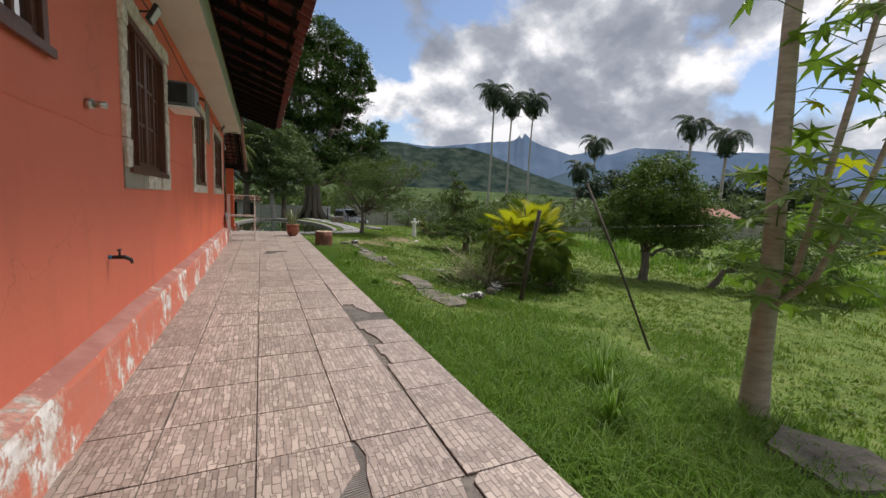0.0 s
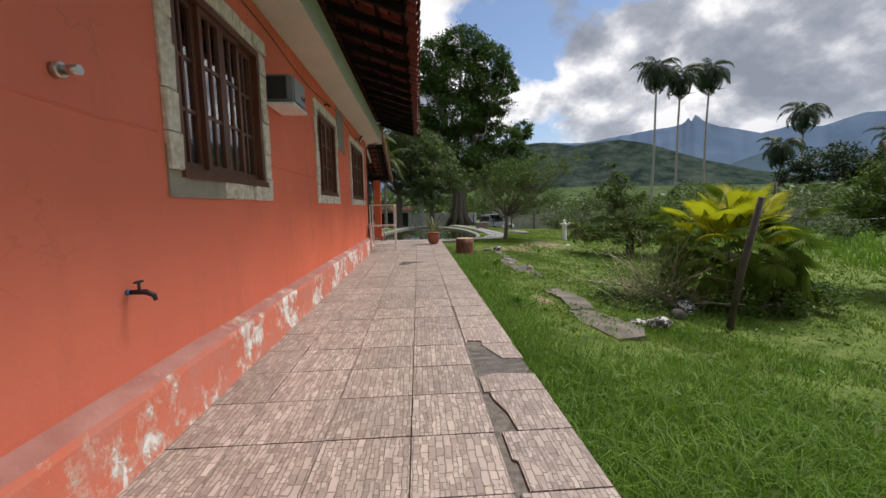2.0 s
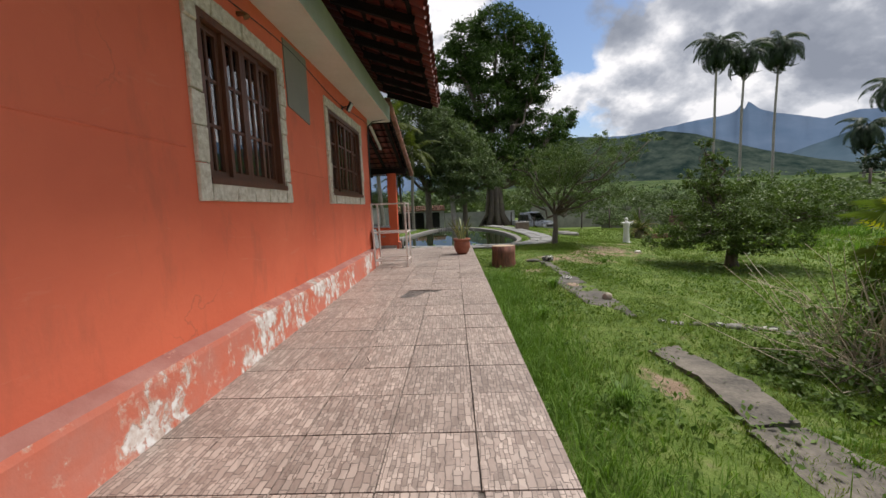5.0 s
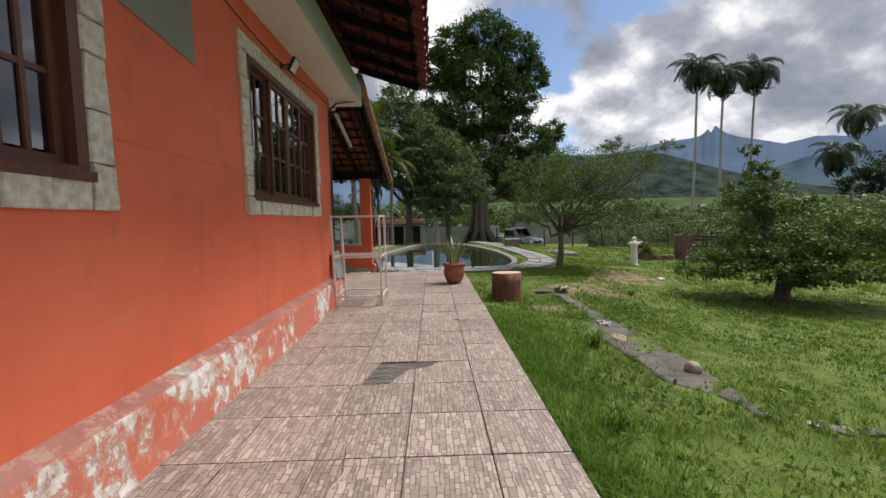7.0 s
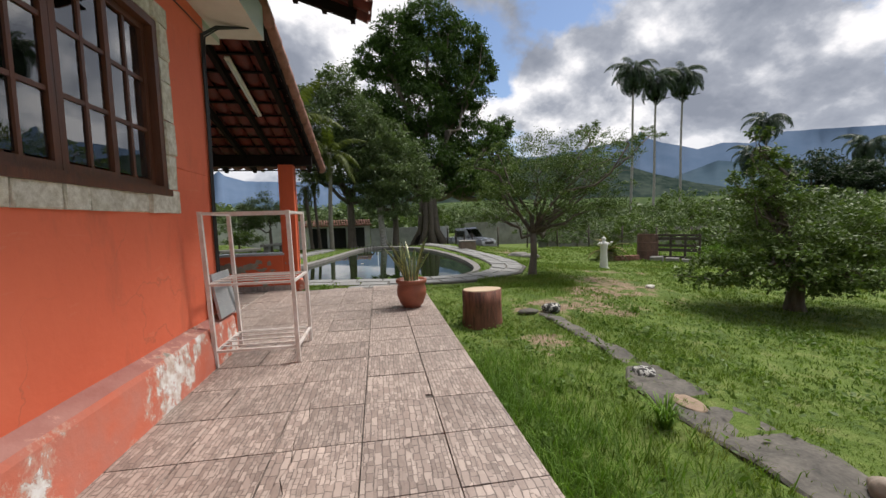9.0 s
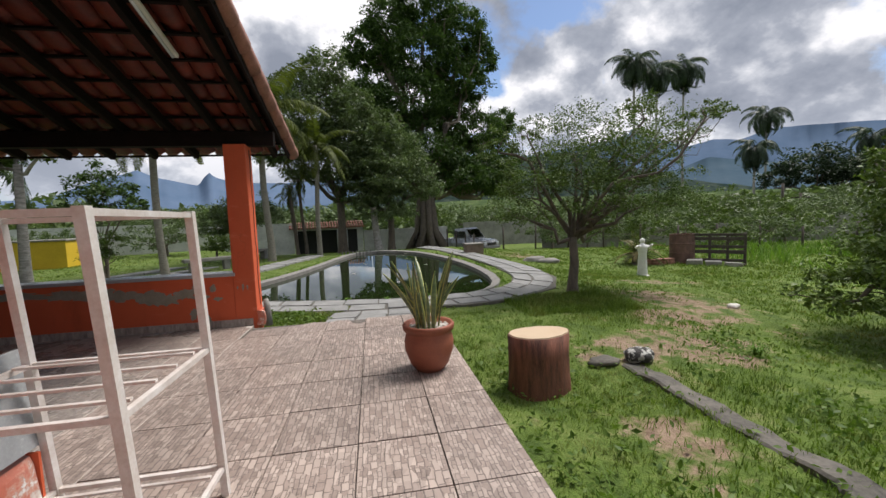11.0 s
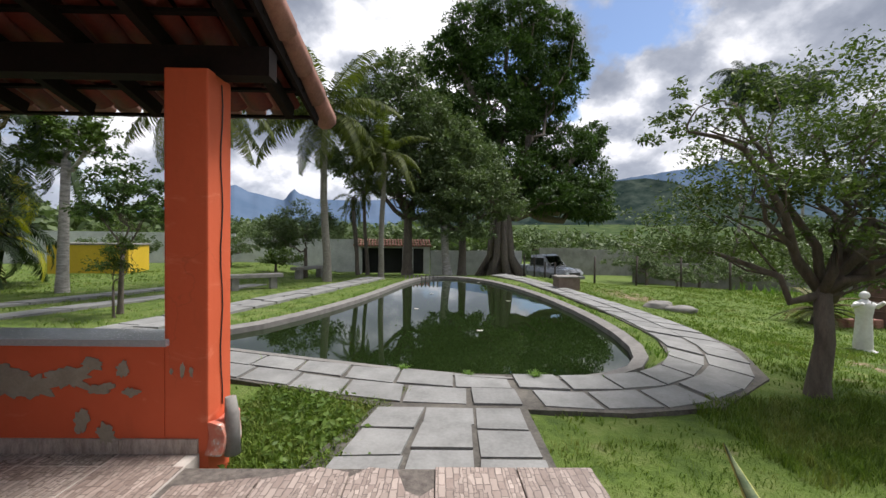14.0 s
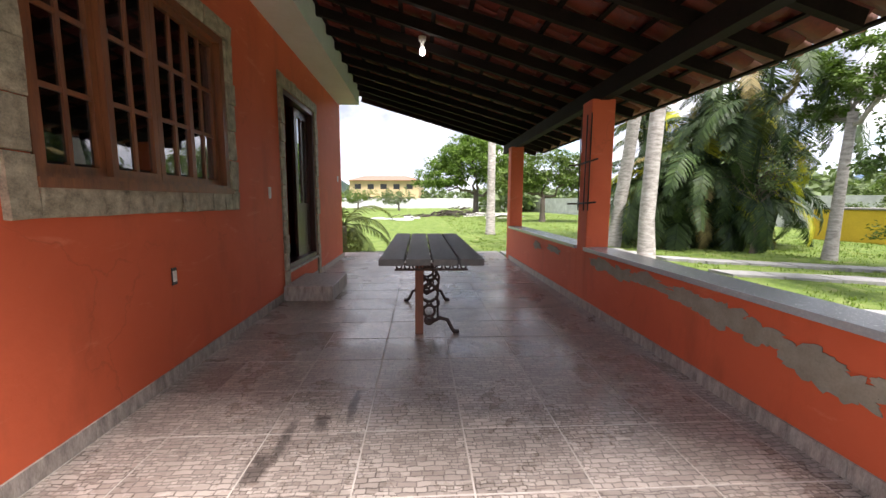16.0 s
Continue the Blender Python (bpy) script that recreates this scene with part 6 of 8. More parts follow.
rr = random.Random(12)
for k in range(150):
    x, y = rr.gauss(0, 1.2), rr.gauss(0, 2.2)
    z = max(0.05, 0.8 - abs(y) * 0.25) * rr.random()
    a = rr.uniform(0, PI)
    L_ = rr.uniform(0.4, 1.3)
    tube(bm, [(x, y, z), (x + math.cos(a) * L_, y + math.sin(a) * L_, z + rr.uniform(-0.1, 0.25))], rr.uniform(0.02, 0.06), 5)
part("branch", bm, POSTW, root, kind="stuff")
root = thing("board_pile", "pile of pale boards and sheets on the lawn", "boards", (-31, 19.5, -0.25))
for k in range(9):
    b = part("board", boxes(((-1.6, -0.12, 0), (1.6, 0.12, 0.04))), WHITE, root)
    b.location, b.rotation_euler = (rr.uniform(-1, 1), rr.uniform(-1.2, 1.2), 0.08 + k * 0.045), (0, rr.uniform(-0.04, 0.04), rr.uniform(0, PI))

# pickup truck
root = thing("pickup_truck", "grey crew cab pickup truck parked on the dirt behind the pool", "truck", (8.55, 38.9, ground_z(8.55, 38.9)), -58)


def loft(bm, secs, mi=0):
    """Skin over matching outlines given as (x, [(y, z)...])."""
    rs = [[bm.verts.new((x, y, z)) for y, z in o] for x, o in secs]
    n_ = len(rs[0])
    for a, b in zip(rs, rs[1:]):
        for k in range(n_):
            bm.faces.new((a[k], a[(k + 1) % n_], b[(k + 1) % n_], b[k]))
    bm.faces.new(rs[0][::-1]), bm.faces.new(rs[-1])
    bmesh.ops.recalc_face_normals(bm, faces=bm.faces[:])


def sec(hw, z0, z1, r=0.1):
    return [(-hw, z0), (hw, z0), (hw + 0.02, (z0 + z1) / 2), (hw - r * 0.5, z1), (-hw + r * 0.5, z1), (-hw - 0.02, (z0 + z1) / 2)]


bm = bmesh.new()
loft(bm, [(-2.45, sec(0.82, 0.55, 1.0)), (-2.4, sec(0.86, 0.48, 1.06)), (-0.85, sec(0.87, 0.42, 1.08)), (1.15, sec(0.87, 0.42, 1.06)), (2.2, sec(0.84, 0.42, 0.98)), (2.45, sec(0.76, 0.45, 0.80))])
part("body", bm, CARPAINT, root)
bm = bmesh.new()
loft(bm, [(-0.62, sec(0.82, 1.07, 1.1)), (-0.56, sec(0.74, 1.07, 1.80)), (0.30, sec(0.74, 1.07, 1.86)), (0.52, sec(0.74, 1.07, 1.80)), (1.12, sec(0.82, 1.05, 1.12))])
part("cab", bm, CARPAINT, root)
bm = bmesh.new()
for s in (-1, 1):
    for x0, x1 in ((-0.48, -0.10), (-0.02, 0.60)):
        part("side_window", boxes(((x0, s * 0.80 - 0.02, 1.16), (x1, s * 0.80 + 0.02, 1.64))), m_glass("car_glass", 0.15), root, "dark side window")
bm = bmesh.new()
bm.faces.new([bm.verts.new(p) for p in ((1.14, -0.68, 1.15), (1.14, 0.68, 1.15), (0.60, 0.62, 1.76), (0.60, -0.62, 1.76))])
part("windscreen", bm, m_glass("car_glass", 0.15), root, "windscreen")
part("grille", boxes(((2.44, -0.45, 0.60), (2.48, 0.45, 0.80))), BLACKP, root)
part("bumper", boxes(((2.38, -0.84, 0.38), (2.56, 0.84, 0.56)), bevel=0.04), ACBODY, root)
for s in (-1, 1):
    part("headlight", boxes(((2.36, s * 0.66 - 0.14, 0.66), (2.46, s * 0.66 + 0.12, 0.84)), bevel=0.03), LENSW, root)
    for x in (-1.5, 1.55):
        bm = bmesh.new()
        tube(bm, [(x, s * 0.66, 0.36), (x, s * 0.90, 0.36)], 0.36, 20)
        w = part("wheel", bm, RUBBER, root)
        bm = bmesh.new()
        tube(bm, [(x, s * 0.89, 0.36), (x, s * 0.91, 0.36)], 0.2, 14)
        part("rim", bm, CHROME, w)

# fence posts and utility poles
rr = random.Random(17)
pts = [(6.3 + k * 0.62, 35.0 + 0.10 * k) for k in range(4)] + [(8.8 + k * 1.6, 31.2 - k * 0.75) for k in range(9)] + [(23 + k * 2.0, 24.0 - k * 1.2) for k in range(5)]
for k, (x, y) in enumerate(pts):
    root = thing("fence_post", "rough dark wooden fence post", "post", (x, y, ground_z(x, y)), 0, "fence posts")
    bm = bmesh.new()
    tube(bm, [(0, 0, -0.1), (rr.uniform(-.03, .03), rr.uniform(-.03, .03), rr.uniform(1.1, 1.4))], 0.05, 6)
    part("post", bm, POSTW, root)
for x, y, h in ((41.0, 42.0, 5.2), (42.5, 41.5, 4.2)):
    root = thing("utility_pole", "thin dark utility pole with a crossarm", "pole", (x, y, ground_z(x, y)))
    bm = bmesh.new()
    tube(bm, [(0, 0, 0), (0, 0, h)], 0.12, 8), box(bm, (-1.0, -0.06, h - 0.5), (1.0, 0.06, h - 0.38))
    part("pole", bm, POSTW, root)
root = thing("distant_house", "low house with a red tile roof behind the trees", "house", (46, 27, -1.3), 40)
part("wall", boxes(((-4, -2, 0), (4, 2, 2.5))), WHITEWALL, root)
bm = bmesh.new()
prism(bm, [(-4.6, -2.6), (4.6, -2.6), (4.6, 2.6), (-4.6, 2.6)], 2.5, 3.6, 0.5)
part("roof", bm, CLAYTOP, root)

# the pale trunk-like pole on the west lawn
root = thing("bare_trunk", "bare pale palm trunk standing alone on the lawn", "trunk", (-15.75, 16.1, -0.22))
bm = bmesh.new()
tube(bm, [(0, 0, -0.1), (0, 0, 0.1), (0.02, 0, 2), (0.0, 0.0, 8)], [0.27, 0.2, 0.16, 0.14], 12)
part("stem", bm, PALEBARK, root)

# ---- hills ----


def ridge(name, label, d, prof, mat, seed, depth=0.25, rough=0.012):
    """A mountain side at d metres whose skyline follows (azimuth, elevation) in degrees."""
    bm = bmesh.new()
    az = np.arange(prof[0][0], prof[-1][0] + 0.01, 0.35)
    el = np.interp(az, [p[0] for p in prof], [p[1] for p in prof])
    rows_ = []
    for j in range(7):
        s = j / 6
        row = []
        for a, e in zip(az, el):
            dd = d * (1 - depth * s)
            k = noise.noise(Vector((a * 0.35, s * 2.5, seed))) * 0.5 + noise.noise(Vector((a * 1.1, s * 5, seed))) * 0.25
            h = d * math.tan(radians(e)) * (1 - s) ** 1.15 + d * rough * k * (0.35 + s) * (s < 0.95) * (1 if e > 0.6 else 0)
            dd *= 1 + 0.06 * k
            row.append(bm.verts.new((dd * math.sin(radians(a)), dd * math.cos(radians(a)) + 6, h if s < 0.99 else -6)))
        rows_.append(row)
    for a, b in zip(rows_, rows_[1:]):
        for k in range(len(az) - 1):
            bm.faces.new((a[k], a[k + 1], b[k + 1], b[k])).smooth = True
    bmesh.ops.recalc_face_normals(bm, faces=bm.faces[:])
    return tagged(link(name, bm, mat, label=label, kind="structure"), category="hills")


# the blues are air haze painted into the hill colours
HAZE_BLUE = m_far("hazed_far_mountain", (0.085, 0.13, 0.20), (0.115, 0.16, 0.235), 0.004)
HAZE_BLUE2 = m_far("hazed_middle_hill", (0.055, 0.09, 0.12), (0.075, 0.11, 0.14), 0.01)
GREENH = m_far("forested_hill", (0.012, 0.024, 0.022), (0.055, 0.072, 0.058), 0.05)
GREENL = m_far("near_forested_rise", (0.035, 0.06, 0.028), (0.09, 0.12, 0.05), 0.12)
ridge("backdrop", "far mountain range painted haze blue, with twin rocky peaks", 2400, [(0, 6.5), (16, 8.6), (23, 8.2), (27, 8.6), (31.1, 9.1), (33.5, 9.3), (34.6, 9.5), (34.9, 10.2), (35.3, 9.5), (35.7, 10.4), (36.1, 10.1), (36.6, 9.5), (38, 8.7), (40, 8.2), (42, 7.5), (44.5, 8.0), (46.9, 7.6), (50, 8.4), (54.6, 8.0), (60, 7.5), (65, 7.3), (72, 7.3), (85, 5.0), (100, 2.0)], HAZE_BLUE, 1)
ridge("backdrop", "far mountains painted haze blue, with a sharp rocky tooth", 2300, [(-60, 0.3), (-44, 1.8), (-38.8, 3.3), (-34.5, 3.6), (-30.6, 5.6), (-28, 6.4), (-26.9, 6.9), (-25.4, 6.1), (-23, 5.6), (-21, 5.2), (-20.4, 6.2), (-19.8, 6.8), (-19.2, 6.2), (-17, 5.6), (-11, 5.5), (0, 6.5)], HAZE_BLUE, 4)
ridge("backdrop", "low hazy blue hills", 1500, [(-60, 0.2), (-35, 1.5), (-28, 2.4), (-22, 2.0), (-16, 3.2), (-8, 2.4), (0, 3)], HAZE_BLUE2, 6)
ridge("backdrop", "middle hill painted haze blue in front of the range", 1500, [(36, 3.0), (40, 4.6), (44, 6.0), (48, 5.2), (54, 4.0), (64, 3.6), (80, 2.5), (100, 1.0)], HAZE_BLUE2, 9)
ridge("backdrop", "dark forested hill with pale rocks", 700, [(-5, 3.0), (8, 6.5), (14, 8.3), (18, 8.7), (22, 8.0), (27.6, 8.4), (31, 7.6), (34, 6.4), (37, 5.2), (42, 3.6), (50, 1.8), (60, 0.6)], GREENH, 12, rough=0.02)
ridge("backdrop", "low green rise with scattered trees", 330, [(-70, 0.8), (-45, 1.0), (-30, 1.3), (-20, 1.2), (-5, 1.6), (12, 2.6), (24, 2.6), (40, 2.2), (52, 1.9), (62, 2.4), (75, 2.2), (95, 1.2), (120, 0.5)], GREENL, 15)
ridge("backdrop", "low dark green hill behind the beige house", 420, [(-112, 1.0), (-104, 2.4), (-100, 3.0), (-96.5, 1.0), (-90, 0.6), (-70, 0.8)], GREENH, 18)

# ---- trees and shrubs ----
GZ_ = ground_z
tree("mango_tree", "huge dense dark green mango tree behind the pool", "tree", (5.1, 36.0, GZ_(5.1, 36)), (5.2, 36.3, 3.2), 0.68,
     [(6.0, 39.5, 16.2, 2.4, 2.6, 1.8), (3.4, 39.4, 15.2, 1.9, 2.2, 1.7), (1.9, 39.3, 13.0, 1.7, 2.2, 1.8), (8.6, 39.5, 14.7, 2.1, 2.4, 1.8), (10.0, 39.6, 12.8, 1.4, 1.8, 1.5), (5.4, 39.0, 12.6, 2.8, 3.0, 2.2),
      (8.3, 39.2, 10.9, 2.2, 2.5, 1.9), (12.1, 40.5, 8.5, 1.15, 1.4, 1.25), (4.8, 38.5, 9.3, 3.0, 3.0, 2.2), (9.2, 39.0, 7.4, 2.3, 2.4, 1.9), (11.1, 39.5, 5.5, 1.9, 2.0, 1.9), (5.0, 37.6, 5.9, 3.0, 2.8, 2.2),
      (8.4, 38.0, 4.3, 2.6, 2.4, 1.9), (1.4, 37.5, 9.0, 1.9, 2.0, 2.0), (11.6, 39.2, 3.4, 1.5, 1.6, 1.3), (2.6, 36.2, 5.4, 2.4, 2.2, 2.0), (7.6, 36.4, 3.9, 2.3, 1.9, 1.5), (10.6, 37.6, 3.9, 1.7, 1.6, 1.5)],
     130000, 0.27, LF_BIG, seed=3, aspect=0.34, droop=0.7, hollow=0.72, roots=True, twigs=60)
tree("shade_tree", "rounded grey green shade tree beside the pool", "tree", (0.0, 30.6, GZ_(0, 30.6)), (0.0, 30.6, 2.4), 0.24,
     [(-0.9, 31, 6.4, 2.2, 2.3, 1.9), (-2.0, 31.3, 7.7, 1.2, 1.4, 1.2), (-0.4, 31.0, 8.6, 1.3, 1.4, 1.3), (0.9, 31.0, 7.0, 1.3, 1.5, 1.2), (0.8, 31, 5.4, 2.2, 2.0, 1.8), (-0.6, 30.5, 4.0, 2.2, 1.8, 1.5), (1.8, 30.3, 3.3, 1.9, 1.7, 1.6), (-2.6, 31, 5.0, 1.5, 1.6, 1.5)],
     52000, 0.16, LF_MID, seed=4, twigs=40)
tree("shade_tree", "low spreading grey green tree with dense foliage beside the pool", "tree", (2.5, 30.9, GZ_(2.5, 30.9)), (2.5, 30.9, 1.7), 0.2,
     [(2.6, 31, 4.3, 2.0, 1.8, 1.9), (2.0, 31, 5.7, 1.3, 1.4, 1.3), (3.9, 31.2, 3.0, 1.5, 1.5, 1.4), (1.3, 30.6, 2.6, 1.5, 1.5, 1.3), (2.4, 30.0, 1.7, 1.5, 1.0, 0.7)],
     24000, 0.16, LF_MID, seed=5, twigs=30)
tree("fruit_tree", "airy spreading tree with fine leaves on a forked dark trunk", "tree", (5.03, 16.4, GZ_(5.03, 16.4)), (5.06, 16.42, 0.85), 0.092,
     [(4.35, 16.3, 1.85, 0.85, 0.9, 0.65), (5.3, 16.8, 2.55, 1.0, 1.0, 0.65), (6.3, 16.5, 2.45, 1.0, 1.0, 0.75), (5.4, 15.9, 1.45, 0.85, 0.7, 0.5), (6.9, 16.6, 1.55, 0.9, 0.9, 0.7), (7.4, 17.0, 2.75, 0.8, 0.8, 0.6), (4.3, 16.6, 2.7, 0.4, 0.4, 0.3), (6.6, 16.6, 3.2, 0.5, 0.5, 0.25), (4.3, 17.2, 1.3, 0.8, 0.8, 0.55), (6.0, 17.2, 1.0, 0.9, 0.8, 0.5), (5.1, 16.3, 1.95, 0.85, 0.8, 0.6), (6.0, 16.3, 1.9, 0.9, 0.8, 0.6), (6.75, 15.3, 2.7, 0.4, 0.3, 0.22), (8.2, 16.6, 3.15, 0.5, 0.4, 0.25), (3.7, 16.4, 2.4, 0.4, 0.4, 0.4)],
     44000, 0.048, LF_LIGHT, seed=6, twigs=70, hollow=0.4)
tree("garden_tree", "low bushy tree with arching leafy branches on the lawn", "tree", (8.8, 13.5, GZ_(8.8, 13.5)), (8.75, 13.5, 0.35), 0.14,
     [(8.8, 13.6, 0.75, 1.15, 1.15, 0.7), (7.9, 13.3, 0.35, 1.0, 0.9, 0.5), (9.9, 13.2, 0.55, 1.1, 1.0, 0.7), (8.7, 13.8, 1.45, 0.75, 0.75, 0.5), (8.5, 13.8, 2.0, 0.35, 0.35, 0.4), (10.4, 12.9, 0.9, 0.9, 0.9, 0.55), (7.3, 13.6, 0.1, 0.7, 0.7, 0.35), (9.2, 12.7, 0.1, 0.9, 0.7, 0.35), (8.8, 13.2, 0.0, 0.8, 0.6, 0.55), (8.9, 13.6, 0.4, 0.9, 0.9, 0.7), (8.0, 13.6, 1.6, 0.45, 0.45, 0.5), (8.2, 13.7, 2.3, 0.22, 0.22, 0.4)],
     34000, 0.075, LF_LIGHT, seed=7, twigs=50)
tree("garden_tree", "dense round crowned green tree standing on the lawn", "tree", (11.3, 6.9, GZ_(11.3, 6.9)), (11.3, 6.9, 0.15), 0.13,
     [(11.5, 6.9, 1.7, 1.25, 1.2, 1.1), (10.9, 7.3, 1.2, 1.0, 0.95, 0.9), (12.1, 6.4, 1.35, 1.0, 1.0, 1.0), (11.6, 6.9, 2.5, 0.85, 0.85, 0.55), (11.1, 7.0, 0.75, 1.05, 0.95, 0.55), (12.1, 6.3, 0.6, 0.9, 0.9, 0.5)],
     42000, 0.085, LF_ROUND, seed=8, twigs=36)
tree("garden_tree", "sprawling low tree with a branch resting on the grass", "tree", (12.4, 5.6, GZ_(12.4, 5.6)), (12.6, 5.4, -0.2), 0.09,
     [(13.2, 5.0, 0.2, 1.2, 0.9, 0.6), (14.2, 4.2, 0.6, 1.3, 1.1, 0.9), (14.0, 4.0, -0.3, 1.2, 1.0, 0.4)], 13000, 0.085, LF_ROUND, seed=9)
tree("west_tree", "slim young tree with dark glossy leaves west of the porch", "tree", (-4.7, 20.3, -0.22), (-4.65, 20.3, 0.95), 0.05,
     [(-4.6, 20.3, 2.3, 0.6, 0.6, 0.55), (-5.1, 20.4, 1.8, 0.5, 0.5, 0.45), (-4.15, 20.2, 1.75, 0.5, 0.5, 0.4)], 5000, 0.085, LF_BIG, seed=10)
tree("west_shrub", "thin open shrub with small light leaves by the path", "shrub", (-4.5, 19.9, -0.22), (-4.5, 19.9, 0.3), 0.025,
     [(-4.5, 19.9, 0.75, 0.45, 0.45, 0.45), (-4.2, 19.8, 1.1, 0.3, 0.3, 0.3)], 2200, 0.05, LF_LIGHT, seed=11, hollow=0.2)
tree("west_tree", "bushy dark tree near the boundary wall", "tree", (-3.6, 27.6, GZ_(-3.6, 27.6)), (-3.6, 27.6, 0.9), 0.08,
     [(-3.6, 27.7, 1.7, 1.3, 1.2, 1.0), (-4.6, 27.4, 1.3, 0.9, 0.9, 0.8)], 10000, 0.10, LF_MID, seed=12)
tree("west_tree", "broad light green tree far across the lawn", "tree", (-37, 18.5, -0.22), (-37, 18.5, 2.0), 0.3,
     [(-37, 18.5, 4.6, 2.8, 4.2, 2.2), (-37, 15.3, 3.2, 2.0, 2.6, 1.6), (-36, 21.5, 3.4, 2.5, 3.0, 2.0), (-37, 18.0, 6.0, 2.0, 2.4, 1.3)], 26000, 0.28, LF_BRIGHT, seed=13)
tree("west_tree", "leafy grey green tree beyond the white trunks", "tree", (-26, 21.5, -0.22), (-26, 21.5, 1.6), 0.2,
     [(-26, 21.5, 3.2, 1.8, 2.6, 1.8), (-25.5, 24.0, 2.8, 1.8, 2.0, 1.6), (-26, 19.6, 2.4, 1.6, 1.6, 1.2)], 16000, 0.2, LF_LIGHT, seed=14)
tree("west_tree", "tall slender trunked tree with hanging twigs", "tree", (-8.33, 23.0, -0.22), (-8.2, 23.0, 3.2), 0.13,
     [(-8.2, 23.0, 4.2, 0.9, 0.9, 0.9), (-9.0, 23.3, 3.5, 0.7, 0.7, 0.7), (-7.4, 22.8, 3.6, 0.6, 0.6, 0.5)], 7000, 0.11, LF_ROUND, bark=PALEBARK, seed=15)
tree("west_tree", "half bare tree with dark open branches", "tree", (-9.6, 22.2, -0.22), (-9.6, 22.2, 0.9), 0.08,
     [(-9.6, 22.2, 2.1, 1.3, 1.2, 1.3), (-10.4, 22.4, 0.9, 0.9, 0.8, 0.7)], 2600, 0.10, LF_MID, seed=16, twigs=60, hollow=0.2)

# hedges of far bush, each a clump of its own
rr = random.Random(77)
far_specs = [(20, 30, 2.2), (24, 28, 1.7), (18, 34, 2.0), (27, 32, 2.6), (31, 27, 2.2), (16, 40, 2.4), (22, 38, 2.6), (28, 40, 3.2), (34, 36, 3.0), (38, 30, 3.0), (42, 22, 2.4), (36, 20, 1.7), (30, 18, 1.5), (26, 22, 1.5), (22, 18, 1.2), (40, 12, 2.0), (34, 8, 1.5), (46, 5, 2.4), (52, 18, 4), (50, 28, 4.5), (44, 38, 4), (34, 48, 4.6), (24, 52, 4.6), (14, 54, 4.4), (6, 52, 4.0), (-6, 50, 3.6), (-14, 48, 3.2), (-24, 46, 3), (-34, 42, 3), (-46, 40, 3.4), (58, 8, 4), (60, -4, 4), (26, 2, 1.2), (21, -1, 1.0), (18, 6, 0.8), (19, 11, 0.8), (-19, 30, 1.7), (-14.5, 33, 1.6), (-9.5, 33.5, 1.8), (-6.3, 31.5, 1.3), (15, 33, 1.5), (12.6, 31, 1.0), (17, 25, 1.1), (-60, 30, 4), (-60, 10, 3), (-66, 3, 3.2)]
for k, (x, y, h) in enumerate(far_specs):
    z = GZ_(x, y)
    blobs = [(x + rr.uniform(-.7, .7) * h, y + rr.uniform(-.7, .7) * h, z + h * rr.uniform(0.45, 0.75), h * rr.uniform(.5, .85), h * rr.uniform(.5, .8), h * rr.uniform(.35, .5)) for _ in range(4)]
    tree("bush", ("dense green bush at the edge of the field" if h < 2.5 else "leafy tree in the far hedge line"), "bush", (x, y, z), (x, y, z + h * 0.35), 0.05 * h, blobs, int(1800 + 900 * h), 0.055 * h + 0.05, (LF_LIGHT, LF_FAR, LF_MID)[k % 3], seed=100 + k, twigs=8)

for k, (x, y, z, r) in enumerate(((58.5, 52.0, 6.2, 4.2), (64.0, 50.5, 5.2, 3.6), (60.5, 31.0, 5.0, 4.0), (66.0, 27.0, 4.6, 3.8))):
    tree("far_tree", "broad dark green tree rising above the far field", "tree", (x, y, GZ_(x, y)), (x, y, z * 0.4), 0.35,
         [(x, y, z, r, r, r * 0.62), (x + r * 0.6, y - r * 0.5, z - 1.2, r * 0.8, r * 0.8, r * 0.5), (x - r * 0.7, y + r * 0.4, z - 1.5, r * 0.7, r * 0.7, r * 0.5)], 9000, 0.42, LF_PALM, seed=300 + k, twigs=12)

# far woods: one mass of leaf clumps
rng = np.random.default_rng(55)
pts = []
for az, lo, hi, n_ in ((-50, 55, 90, 22), (-20, 60, 100, 30), (10, 70, 110, 34), (40, 62, 110, 50), (70, 60, 110, 40), (95, 60, 100, 20), (-80, 90, 130, 20)):
    for _ in range(n_):
        a, d = radians(az + rng.uniform(-16, 16)), rng.uniform(lo, hi)
        h = rng.uniform(2.5, 5.0)
        x, y = d * math.sin(a), d * math.cos(a)
        if abs(math.degrees(math.atan2(x, y)) + 98) < 7:
            continue
        c = rng.normal(size=(900, 3))
        c /= np.linalg.norm(c, axis=1)[:, None]
        c *= rng.uniform(0.7, 1.0, 900)[:, None] * (1 + 0.25 * np.sin(c[:, :1] * 5 + c[:, 1:2] * 4))
        pts.append(c * np.array([h * 1.1, h * 1.1, h * 0.62]) + np.array([x, y, GZ_(x, y) + h * 0.45]))
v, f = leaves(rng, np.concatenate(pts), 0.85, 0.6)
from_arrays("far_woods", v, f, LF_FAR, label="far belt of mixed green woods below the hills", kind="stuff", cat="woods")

# ---- palms ----


